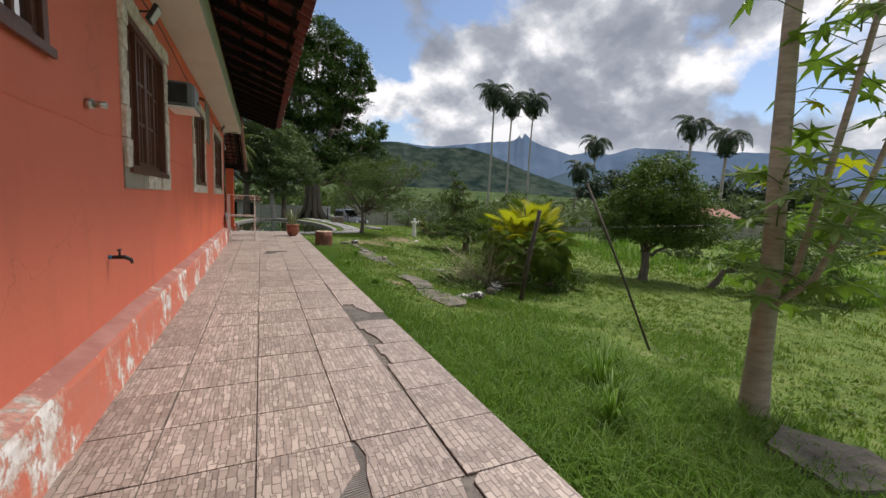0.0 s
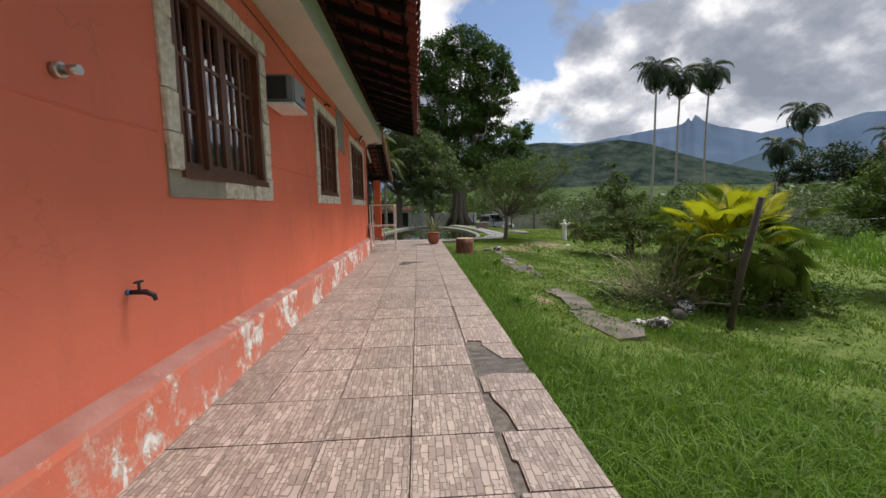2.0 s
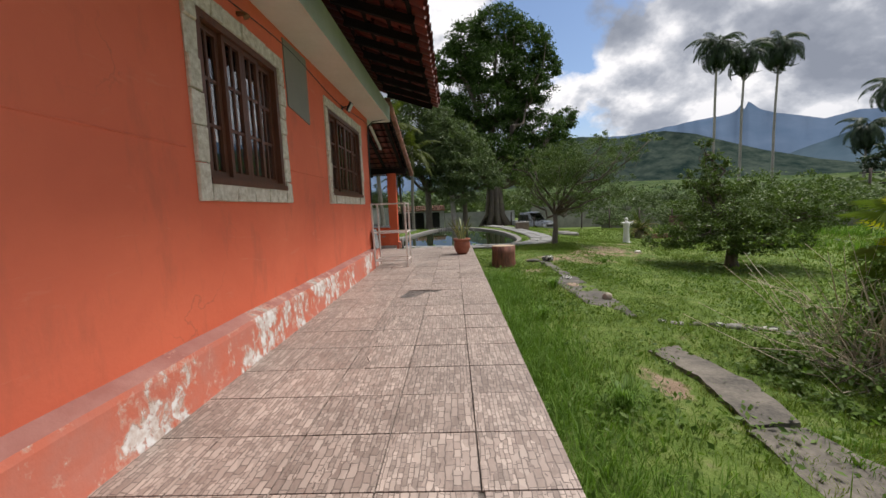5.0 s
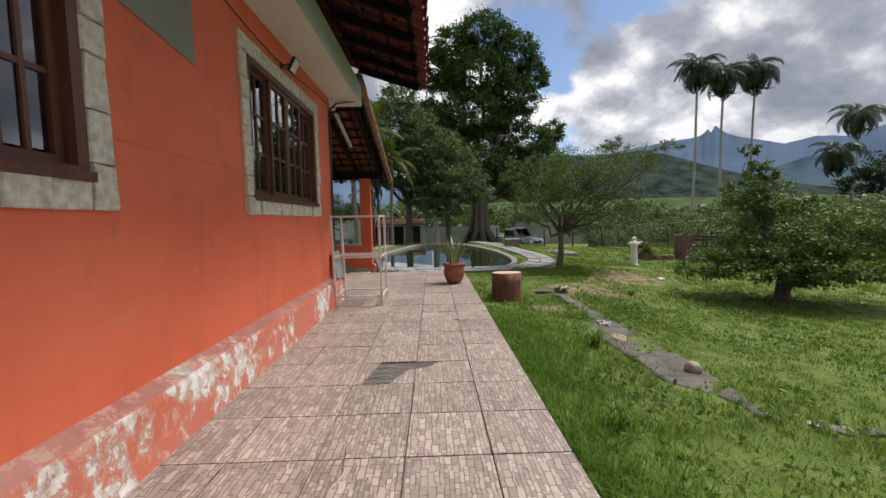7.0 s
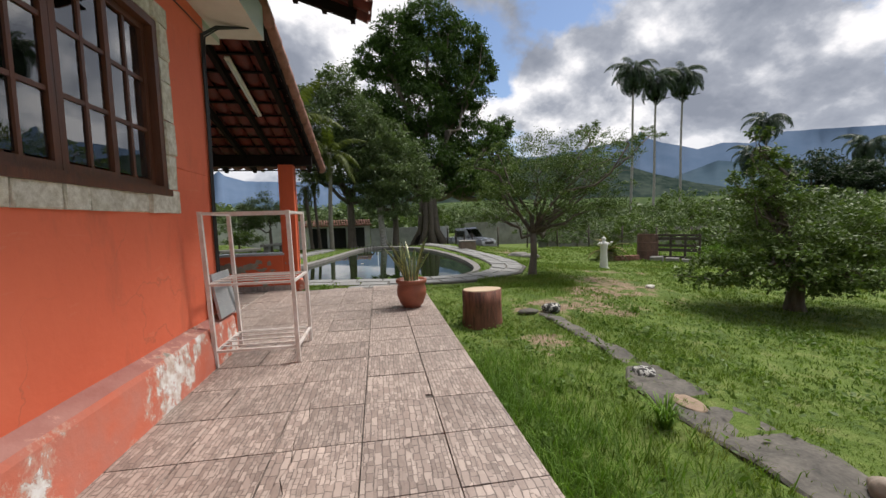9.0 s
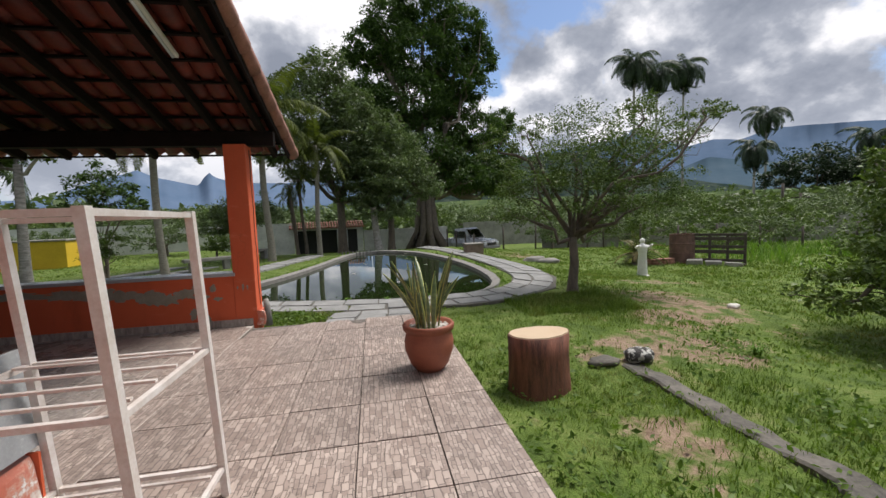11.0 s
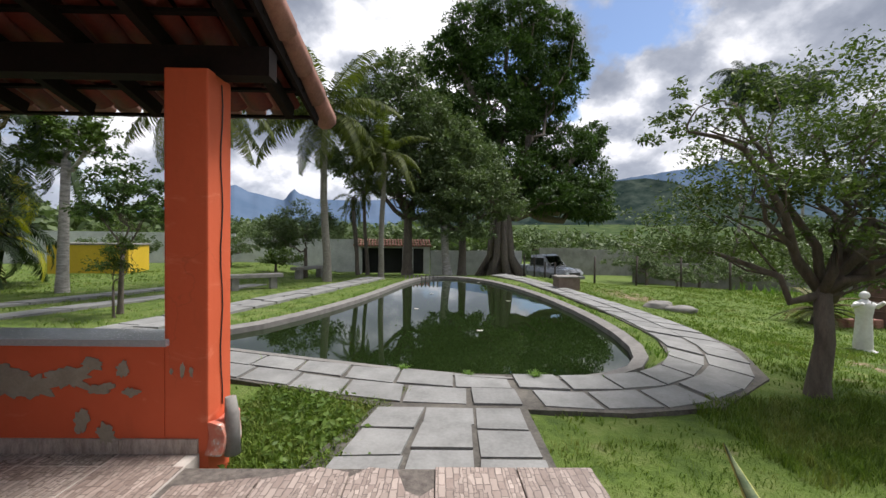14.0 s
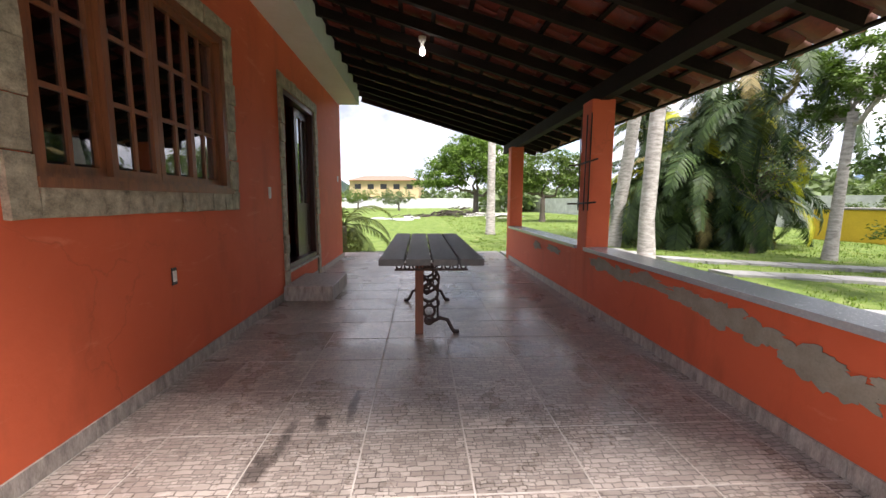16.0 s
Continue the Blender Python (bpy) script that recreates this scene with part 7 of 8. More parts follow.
def frond_mesh(length, leaflets, ll, arch, hang, mat, width=0.03, seed=0, fold=0.35):
    """One feathered frond growing along +x and arching down."""
    rr = random.Random(seed)
    bm = bmesh.new()
    pts = []
    for i in range(11):
        s = i / 10
        ang = 0.9 - arch * s
        p = (pts[-1] + Vector((math.cos(ang), 0.0, math.sin(ang))) * length / 10) if pts else Vector((0, 0, 0))
        pts.append(p)
    tube(bm, pts, [0.022 * (1 - 0.85 * i / 10) * max(1, length / 2.5) for i in range(11)], 4)
    for i in range(leaflets):
        s = 0.14 + 0.85 * (i + 0.5) / leaflets
        j = min(9, int(s * 10))
        p = pts[j].lerp(pts[j + 1], s * 10 - j)
        d = (pts[j + 1] - pts[j]).normalized()
        for side in (-1, 1):
            k = ll * math.sin(PI * min(1, 0.22 + s * 0.72)) * rr.uniform(0.8, 1.1)
            out = (Vector((0, side, 0)) * 0.8 + d * 0.55 + Vector((0, 0, fold - hang * rr.uniform(0.3, 0.8)))).normalized()
            tip = p + out * k * 0.62 + (out + Vector((0, 0, -hang * 1.5))).normalized() * k * 0.38
            mid = p + out * k * 0.55
            w = d * width
            a, b, c, e, g = (bm.verts.new(q) for q in (p - w * 0.4, p + w * 0.4, mid + w * 0.5, tip, mid - w * 0.5))
            bm.faces.new((a, b, c, g)), bm.faces.new((g, c, e))
    me = bpy.data.meshes.new("frond")
    bm.to_mesh(me), bm.free()
    me.materials.append(mat)
    return me


def palm(name, label, base, top, r0, r1, meshes, n, scale, bark, seed, cat="palm tree", elev=(-35, 70), shaft=None):
    rr = random.Random(seed)
    root = thing(name, label, cat, base)
    b, t = Vector(base), Vector(top)
    d = t - b
    bm = bmesh.new()
    pts = [Vector((0, 0, -0.15)), Vector((0, 0, 0.05))] + [d * s + Vector((0.02 * math.sin(s * 7 + seed), 0.02 * math.cos(s * 5 + seed), 0)) * d.length * 0.3 * (s < 1) for s in (0.12, 0.3, 0.5, 0.7, 0.85, 1.0)]
    tube(bm, pts, [r0 * 1.5, r0 * 1.2] + [r0 + (r1 - r0) * s for s in (0.12, 0.3, 0.5, 0.7, 0.85, 1.0)], 10)
    part("trunk", bm, bark, root)
    if shaft:
        bm = bmesh.new()
        tube(bm, [d, d + Vector((0, 0, shaft * 0.5)), d + Vector((0, 0, shaft))], [r1 * 1.1, r1 * 1.25, r1 * 0.5], 10)
        part("crownshaft", bm, LF_ARECA, root, "green crownshaft")
    for k in range(n):
        e = elev[0] + (elev[1] - elev[0]) * (k + rr.random()) / n
        f = new("frond", meshes[k % len(meshes)])
        f.parent = root
        f.matrix_local = Matrix.Translation(d + Vector((0, 0, (shaft or 0) * 0.9))) @ pose(0, 0, 0, rr.uniform(-15, 15), -(e - 45), k * 137.5 + rr.uniform(-12, 12)) @ Matrix.Scale(scale * rr.uniform(0.85, 1.1), 4)
    return root


FR_JER = [frond_mesh(3.0, 46, 0.75, a, 1.1, LF_PALM, 0.05, seed=i, fold=0.0) for i, a in enumerate((2.1, 2.5, 2.9))]
for k, (x, y, z, s) in enumerate(((37.0, 58.9, 22.4, 1.25), (41.7, 60.5, 21.6, 1.15), (48.0, 62.8, 23.4, 1.35))):
    palm("tall_palm", "tall slender palm with a drooping dark crown and thin grey trunk", (x, y, -1.2), (x + 0.3, y, z - 2.2), 0.19, 0.13, FR_JER, 36, s * 1.22, PALEBARK, 200 + k, elev=(-60, 80), shaft=1.0)
for k, (x, y, z, s) in enumerate(((76.6, 74.5, 18.6, 1.75), (62.3, 64.0, 10.6, 1.5), (50.0, 32.2, 12.9, 1.05), (52.3, 29.2, 11.2, 1.1), (72, 55, 10.5, 1.5))):
    palm("far_palm", "dark drooping palm rising above the far trees", (x, y, -1.2), (x + 0.2, y, z), 0.22, 0.15, FR_JER, 28, s * 1.1, PALEBARK, 220 + k, elev=(-60, 75))
FR_CN = [frond_mesh(2.5, 60, 0.62, a, 0.9, LF_COCO, 0.034, seed=15 + i, fold=0.0) for i, a in enumerate((1.0, 1.4, 1.7))]
FR_CO = [frond_mesh(2.3, 44, 0.55, a, 0.55, LF_COCO, 0.034, seed=10 + i, fold=0.15) for i, a in enumerate((1.5, 1.9, 2.2))]
palm("coconut_palm", "coconut palm with a white painted trunk leaning over the pond edge", (-2.45, 26.37, GZ_(-2.45, 26.4)), (-2.6, 26.3, 5.6), 0.14, 0.095, FR_CN, 24, 1.15, MOSSBARK, 240, elev=(-25, 78))
palm("coconut_palm", "coconut palm with a mossy trunk beside the pond", (-0.84, 28.17, GZ_(-0.84, 28.2)), (-0.75, 28.0, 4.6), 0.11, 0.09, FR_CN, 16, 0.8, MOSSBARK, 241, elev=(-30, 70))
palm("coconut_palm", "coconut palm with a leaning pale trunk beside the pond", (1.82, 30.0, GZ_(1.8, 30.0)), (1.5, 30.4, 3.2), 0.19, 0.14, FR_CO, 8, 0.6, PALEBARK, 242, elev=(-35, 60))
for k, (x, y, z) in enumerate(((-1.9, 28.9, 3.0), (-2.0, 29.4, 2.6), (-1.6, 29.5, 3.3))):
    palm("thin_palm", "thin dark stemmed palm with a ragged hanging crown", (x, y, GZ_(x, y)), (x - 0.2, y, z), 0.08, 0.07, FR_CO, 10, 0.42, BARK, 250 + k, elev=(-65, 40))
palm("porch_palm", "palm with a grey mossy ringed trunk beside the porch path", (-4.77, 23.1, -0.22), (-4.9, 23.1, 4.9), 0.11, 0.095, FR_CN, 20, 1.0, MOSSBARK, 260, elev=(-25, 75))
palm("porch_palm", "straight white trunked palm close to the low porch wall", (-7.9, 18.2, -0.22), (-7.85, 18.2, 8.0), 0.165, 0.14, FR_CO, 12, 1.0, PALEBARK, 261, elev=(-20, 70))
palm("porch_palm", "leaning white trunked palm beside the porch", (-11.4, 19.2, -0.22), (-10.3, 19.4, 8.0), 0.19, 0.15, FR_CO, 12, 1.0, PALEBARK, 262, elev=(-20, 70))
palm("garden_palm", "feathery low palm at the far corner of the house", (-9.8, 11.2, -0.22), (-9.8, 11.2, 0.5), 0.10, 0.09, FR_CO, 16, 0.75, BARK, 263, elev=(-30, 80))
FR_AR = [frond_mesh(2.6, 40, 0.62, a, 0.6, m, 0.05, seed=20 + i, fold=0.1) for i, (a, m) in enumerate(((1.6, LF_ARECA), (2.0, LF_ARECA), (2.3, LF_ARECA), (2.3, LF_COCO), (2.5, LF_YEL), (2.6, LF_DRY)))]
rr = random.Random(31)
root = thing("areca_clump", "big clump of feathery palms with some yellow and dried hanging fronds", "palm clump", (-11.8, 22.4, -0.22))
bm = bmesh.new()
stems = []
for k in range(22):
    a, r = rr.uniform(0, 2 * PI), rr.uniform(0.1, 1.9)
    h = rr.uniform(1.2, 6.6)
    p0 = Vector((r * math.cos(a), r * math.sin(a), 0))
    p1 = p0 * 1.35 + Vector((0, 0, h))
    stems.append(p1)
    bm = bmesh.new()
    tube(bm, [p0, (p0 + p1) / 2, p1], [0.06, 0.05, 0.04], 6)
    part("stem", bm, LF_ARECA, root)
for k in range(280):
    s = stems[k % len(stems)]
    f = new("frond", FR_AR[(0, 1, 2, 1, 0, 2, 3, 1, 4, 2, 0, 1, 5)[k % 13]])
    f.parent = root
    az = math.degrees(math.atan2(s.y, s.x)) + rr.uniform(-95, 95)
    f.matrix_local = Matrix.Translation(s * rr.uniform(0.55, 1.0)) @ pose(0, 0, 0, rr.uniform(-15, 15), -(rr.uniform(-35, 75) - 45), az) @ Matrix.Scale(rr.uniform(0.75, 1.2), 4)
FR_CY = [frond_mesh(0.95, 34, 0.20, a, 0.2, LF_DRY if i == 2 else LF_COCO, 0.012, seed=40 + i, fold=0.2) for i, a in enumerate((0.9, 1.3, 1.6))]
palm("cycad", "low cycad with stiff feathered fronds, the lower ones dry", (10.2, 21.6, GZ_(10.2, 21.6)), (10.2, 21.6, GZ_(10.2, 21.6) + 0.35), 0.2, 0.18, FR_CY, 34, 1.1, BARK, 270, cat="cycad", elev=(-25, 75))


def fan_mesh(r, mat, seed, seg=30, cup=0.25):
    rr = random.Random(seed)
    bm = bmesh.new()
    tube(bm, [(-r * 1.2, 0, -0.1 * r), (0, 0, 0)], [0.012, 0.008], 4)
    c = bm.verts.new((0, 0, 0))
    prev = None
    for k in range(seg * 2 + 1):
        a = radians(-150 + 300 * k / (seg * 2))
        tip = k % 2 == 1
        rr_ = r * (0.98 if tip else 0.55) * (0.72 + 0.28 * math.cos(a * 0.5)) * rr.uniform(0.93, 1.04)
        h = cup * rr_ * rr_ / r * (-1) + (0.03 * r if tip else -0.02 * r)
        v_ = bm.verts.new((rr_ * math.cos(a), rr_ * math.sin(a), h))
        if prev:
            bm.faces.new((c, prev, v_))
        prev = v_
    me = bpy.data.meshes.new("fan_leaf")
    bm.to_mesh(me), bm.free()
    me.materials.append(mat)
    return me


FANS = [fan_mesh(0.32, LF_YEL, 1), fan_mesh(0.32, LF_YEL, 2, cup=0.5), fan_mesh(0.33, LF_FAN, 3, cup=0.7), fan_mesh(0.36, LF_FAN, 4, cup=1.1)]
root = thing("fan_palm", "low fan palm with bright yellow upper leaves and green lower ones", "fan palm", (7.0, 6.9, GZ_(7.0, 6.9)))
bm = bmesh.new()
tube(bm, [(0, 0, -0.1), (0, 0, 0.5), (0.05, 0, 0.9)], [0.18, 0.15, 0.12], 10)
part("trunk", bm, BARK, root)
for k in range(130):
    e = 84 - 108 * (k / 129) ** 0.85
    az = k * 137.5
    f = new("fan_leaf", FANS[(0 if k % 4 else 2) if k < 56 else 1 if k < 70 and k % 2 else 2 if k < 105 else 3])
    f.parent = root
    reach = rr.uniform(0.45, 1.05) + 0.2 * (k > 44)
    p = Vector((0, 0, 0.98)) + Vector((math.cos(radians(az)) * math.cos(radians(e)), math.sin(radians(az)) * math.cos(radians(e)), math.sin(radians(e)))) * reach
    f.matrix_local = Matrix.Translation(p) @ pose(0, 0, 0, rr.uniform(-25, 25), -e + rr.uniform(-8, 22), az) @ Matrix.Scale(rr.uniform(0.8, 1.12), 4)

# twiggy dry shrub before the fan palm
rng = np.random.default_rng(66)
root = thing("dry_shrub", "tangled shrub of pale dry twigs with sparse small leaves", "shrub", (5.65, 6.95, GZ_(5.65, 6.95)))
bm = bmesh.new()
tips = []
for k in range(190):
    d = rng.normal(size=3)
    d[2] = abs(d[2]) * 1.1 + 0.35
    d = Vector(d / np.linalg.norm(d))
    L_ = rng.uniform(0.7, 1.75)
    st = Vector((rng.uniform(-.35, .65), rng.uniform(-.35, .35), 0))
    pts = [st, st + d * L_ * 0.5 + Vector(rng.normal(size=3)) * 0.08, st + d * L_ + Vector((0, 0, -0.12 * L_)) + Vector(rng.normal(size=3)) * 0.1]
    tube(bm, pts, [0.007, 0.005, 0.0025], 4, cap=False)
    tips += [pts[1], pts[2]]
part("twig_mass", bm, plain("pale_twig", (0.30, 0.25, 0.18), (0.52, 0.45, 0.34), 0.8), root, "pale dry twigs", kind="stuff")
c = np.array([list(p) for p in tips])
c = c[rng.integers(0, len(c), 4200)] + rng.normal(size=(4200, 3)) * 0.17
c[:, 2] = np.abs(c[:, 2])
v, f = leaves(rng, c, 0.055, 0.4)
from_arrays("foliage", v, f, LF_BRIGHT, root, kind="stuff")
tree("low_shrub", "low dark leafy weeds and brush under the fan palm", "shrub", (7.0, 5.9, GZ_(7, 5.9)), (7.0, 5.9, -0.4), 0.03, [(6.9, 6.1, -0.45, 0.8, 0.6, 0.25), (7.9, 6.4, -0.4, 0.8, 0.8, 0.3), (4.9, 6.6, -0.46, 0.5, 0.8, 0.12)], 8000, 0.06, LF_ROUND, seed=21, twigs=16)

# papaya tree
root = thing("papaya_tree", "papaya tree with a thick ringed trunk, side stems and lobed leaves", "papaya tree", (5.15, 0.80, GZ_(5.15, 0.8)))
bm = bmesh.new()
tube(bm, [(0, 0, -0.1), (0, 0, 0.02), (0.02, 0.02, 0.5), (0.10, 0.06, 1.4), (0.16, 0.14, 2.4), (0.22, 0.22, 3.6), (0.25, 0.25, 5.0)], [0.17, 0.125, 0.10, 0.085, 0.078, 0.07, 0.06], 14)
part("trunk", bm, PAPBARK, root)
bm = bmesh.new()
tube(bm, [(0.04, 0.04, 1.15), (0.16, -0.10, 1.35), (0.27, -0.18, 2.2), (0.42, -0.30, 3.6), (0.5, -0.35, 4.4)], [0.036, 0.033, 0.028, 0.024, 0.02], 10)
tube(bm, [(0.02, 0.0, 1.0), (0.20, -0.22, 1.3), (0.40, -0.40, 2.1), (0.62, -0.55, 3.2), (0.7, -0.6, 4.0)], [0.03, 0.028, 0.023, 0.02, 0.016], 10)
part("side_stem", bm, PAPBARK, root, "slim grey side stems")


def papaya_leaf(mat, seed):
    rr = random.Random(seed)
    bm = bmesh.new()
    c = bm.verts.new((0, 0, 0))
    ring_ = []
    for k in range(43):
        a = radians(-155 + 310 * k / 42)
        lobe = abs(math.sin(a * 3.5 + 0.0)) ** 0.8
        r = 0.205 * (0.36 + 0.64 * (1 - lobe)) * rr.uniform(0.9, 1.1)
        ring_.append(bm.verts.new((r * math.cos(a), r * math.sin(a), -0.25 * r + 0.01 * rr.uniform(-1, 1))))
    for a, b in zip(ring_, ring_[1:]):
        bm.faces.new((c, a, b))
    me = bpy.data.meshes.new("leaf")
    bm.to_mesh(me), bm.free()
    me.materials.append(mat)
    return me


PL = [papaya_leaf(LF_BRIGHT, i) for i in range(4)] + [papaya_leaf(LF_YEL, 9)]
rr = random.Random(91)
bm = bmesh.new()
spots = []
for k in range(95):
    h = rr.uniform(0.9, 4.6) if k < 70 else rr.uniform(1.0, 2.2)
    s = (Vector((0.05, 0.04, h)), Vector((0.27 + 0.1 * (h - 2), -0.2, h)), Vector((0.42 + 0.12 * (h - 2), -0.42, h)))[k % 3]
    a = rr.uniform(0, 2 * PI)
    r = rr.uniform(0.2, 0.55)
    e = s + Vector((math.cos(a) * r, math.sin(a) * r, rr.uniform(-0.1, 0.25)))
    tube(bm, [s, (s + e) / 2 + Vector((0, 0, 0.05)), e], [0.007, 0.005, 0.004], 4, cap=False)
    spots.append((e, a))
part("leaf_stalk", bm, LF_BRIGHT, root, kind="stuff")
for k, (e, a) in enumerate(spots):
    f = new("leaf", PL[4] if k % 17 == 3 else PL[k % 4])
    f.parent = root
    f.matrix_local = Matrix.Translation(e) @ pose(0, 0, 0, rr.uniform(-40, 40), rr.uniform(0, 50), math.degrees(a)) @ Matrix.Scale(rr.uniform(0.75, 1.3), 4)

# ---- grass ----


def blades(rng, x, y, h, w, bend=0.5):
    n = len(x)
    z = ground_arr(x, y) - 0.01
    a = rng.uniform(0, 2 * np.pi, n)
    dx, dy = np.cos(a), np.sin(a)
    b = h * bend * rng.uniform(0.2, 1.3, n)
    la = rng.uniform(0, 2 * np.pi, n)
    base = np.stack([x, y, z], 1)
    side = np.stack([dx, dy, 0 * x], 1) * w[:, None] / 2
    lean = np.stack([np.cos(la), np.sin(la), 0 * x], 1)
    mid = base + lean * (b * 0.35)[:, None] + np.stack([0 * x, 0 * x, h * 0.6], 1)
    tip = base + lean * b[:, None] + np.stack([0 * x, 0 * x, h * (1 - 0.25 * bend)], 1)
    v = np.stack([base - side, base + side, mid + side * 0.7, mid - side * 0.7, tip], 1).reshape(-1, 3)
    i = np.arange(n)[:, None] * 5
    f = np.concatenate([i + [0, 1, 2], i + [0, 2, 3], i + [3, 2, 4]], 1).reshape(-1, 3)
    return v, f


def keep(x, y):
    ok = ~((x < 2.22) & (y < 14.86)) & ~inside(x, y, grow(POOL, 0.2))
    ok &= ~((x < 2.1) & (x > 0.95) & (y < 16.3)) & ~((abs(x - 3.96) < 0.11) & (y > 9.0) & (y < 12.9) & (np.sin(y * 23) > -0.5))
    ok &= ~((abs(x - 3.82) < 0.22 + 0.03 * np.sin(y * 17)) & (y > 8.75) & (y < 10.9) & (np.sin(x * 31 + y * 13) > -0.86))
    for poly in PATHS:
        ok &= ~inside(x, y, poly)
    return ok


def bare(x, y):
    d = np.minimum(((x - 6.6) / 1.3) ** 2 + ((y - 15.6) / 1.8) ** 2, ((x - 4.7) / 1.5) ** 2 + ((y - 13.6) / 0.9) ** 2)
    for cx, cy, rx, ry in ((7.9, 17.9, 1.5, 0.7), (3.4, 12.0, 0.4, 0.6), (3.45, 6.5, 0.25, 0.3)):
        d = np.minimum(d, ((x - cx) / rx) ** 2 + ((y - cy) / ry) ** 2)
    return np.clip(d, 0.12, 1)


rng = np.random.default_rng(12)


def strew(n, x0, x1, y0, y1, fall=None):
    m = n // 14
    cx, cy = rng.uniform(x0, x1, m), rng.uniform(y0, y1, m)
    i, r = rng.integers(0, m, n), 0.022 + 0.0012 * (x1 - x0)
    loose = rng.random(n) < 0.4
    x = np.where(loose, rng.uniform(x0, x1, n), cx[i] + rng.normal(0, r, n))
    y = np.where(loose, rng.uniform(y0, y1, n), cy[i] + rng.normal(0, r, n))
    ok = (x > x0) & keep(x, y) & (rng.random(n) < bare(x, y))
    if fall is not None:
        ok &= rng.random(n) < fall(x, y)
    return x[ok], y[ok]


V, F, off = [], [], 0


def lay(x, y, h, w, bend=0.5):
    global off
    v, f = blades(rng, x, y, h, w, bend)
    V.append(v), F.append(f + off)
    off += len(v)


tuft = lambda x, y: 0.55 + 0.45 * np.sin(x * 3.1 + 1.2 * np.sin(y * 2.3)) * np.sin(y * 2.7 + x)
x, y = strew(95000, 2.2, 5.2, -1.0, 15.5)
lay(x, y, rng.uniform(0.035, 0.085, len(x)) * (0.7 + 0.6 * tuft(x, y)), rng.uniform(0.004, 0.008, len(x)), 0.8)
x, y = strew(85000, 5.2, 11.0, -4.0, 20.0)
lay(x, y, rng.uniform(0.04, 0.08, len(x)), rng.uniform(0.008, 0.014, len(x)), 0.8)
x, y = strew(55000, 11, 22, -6, 30)
lay(x, y, rng.uniform(0.05, 0.13, len(x)), rng.uniform(0.018, 0.03, len(x)), 0.6)
x, y = strew(50000, -13, 6, 14.9, 36, None)
lay(x, y, rng.uniform(0.03, 0.08, len(x)), rng.uniform(0.010, 0.018, len(x)), 0.7)
x, y = strew(45000, 5.4, 14, 18, 35)
lay(x, y, rng.uniform(0.03, 0.08, len(x)), rng.uniform(0.012, 0.02, len(x)), 0.7)
x, y = strew(26000, -40, -8.5, 6, 30)
lay(x, y, rng.uniform(0.04, 0.08, len(x)), rng.uniform(0.02, 0.035, len(x)), 0.6)
x, y = strew(16000, -0.3, 1.1, 15.1, 16.5)
lay(x, y, rng.uniform(0.035, 0.10, len(x)), rng.uniform(0.007, 0.014, len(x)), 0.8)
x, y = strew(9000, 3.6, 5.4, 15.0, 16.3)
lay(x, y, rng.uniform(0.06, 0.14, len(x)), rng.uniform(0.005, 0.009, len(x)), 0.6)
from_arrays("grass", np.concatenate(V), np.concatenate(F), GRASS, label="short green lawn grass thinning over bare soil", kind="stuff", cat="grass")
# small broad leaved weeds in patches
rng = np.random.default_rng(19)
cs = []
for k in range(230):
    cx, cy, r = rng.uniform(2.35, 7.5), rng.uniform(-1.0, 14.0), rng.uniform(0.08, 0.30)
    if k > 215:
        cx, cy, r = rng.uniform(-0.1, 0.8), rng.uniform(15.2, 16.3), 0.2
    m = int(260 * r)
    x, y = cx + rng.normal(0, r, m), cy + rng.normal(0, r * 0.8, m)
    ok = keep(x, y)
    x, y = x[ok], y[ok]
    cs.append(np.stack([x, y, ground_arr(x, y) + rng.uniform(0.03, 0.10, len(x))], 1))
v, f = leaves(rng, np.concatenate(cs), 0.055, 0.5)
from_arrays("lawn_weeds", v, f, LF_BRIGHT, label="low broad leaved weeds scattered in the lawn", kind="stuff", cat="weeds")
V, F, off = [], [], 0
edge = lambda x, y: np.exp(-((x - 2.2) / 0.62) ** 2) * (0.55 + 0.45 * tuft(x * 0.6, y * 0.8))
x, y = strew(85000, 2.2, 4.2, -1.2, 11.5, edge)
lay(x, y, rng.uniform(0.10, 0.24, len(x)), rng.uniform(0.004, 0.009, len(x)), 0.9)
x, y = strew(42000, 2.3, 5.6, -1.5, 4.2, lambda x, y: (0.4 + 0.6 * tuft(x, y)) * np.clip((5.6 - x) / 1.6, 0, 1) * np.clip((4.2 - y) / 2.0, 0, 1))
lay(x, y, rng.uniform(0.10, 0.26, len(x)), rng.uniform(0.006, 0.012, len(x)), 1.1)
x, y = strew(26000, 3.0, 7.5, 1.0, 6.0, lambda x, y: 0.75 * (tuft(x * 0.7, y * 0.6) > 0.62))
lay(x, y, rng.uniform(0.08, 0.18, len(x)), rng.uniform(0.006, 0.010, len(x)), 0.9)
x, y = strew(26000, -3.5, 6, 16.5, 30, lambda x, y: 1.0 * inside(x, y, grow(POOL, 0.42)))
lay(x, y, rng.uniform(0.05, 0.16, len(x)), rng.uniform(0.008, 0.014, len(x)), 0.7)
x, y = strew(30000, 14, 34, -4, 30, lambda x, y: 0.6 * (tuft(x * 0.2, y * 0.2) > 0.5))
lay(x, y, rng.uniform(0.2, 0.55, len(x)), rng.uniform(0.03, 0.05, len(x)), 0.7)
from_arrays("long_grass", np.concatenate(V), np.concatenate(F), GRASS2, label="rank long grass along the terrace and round the pond", kind="stuff", cat="grass")
rr = random.Random(6)
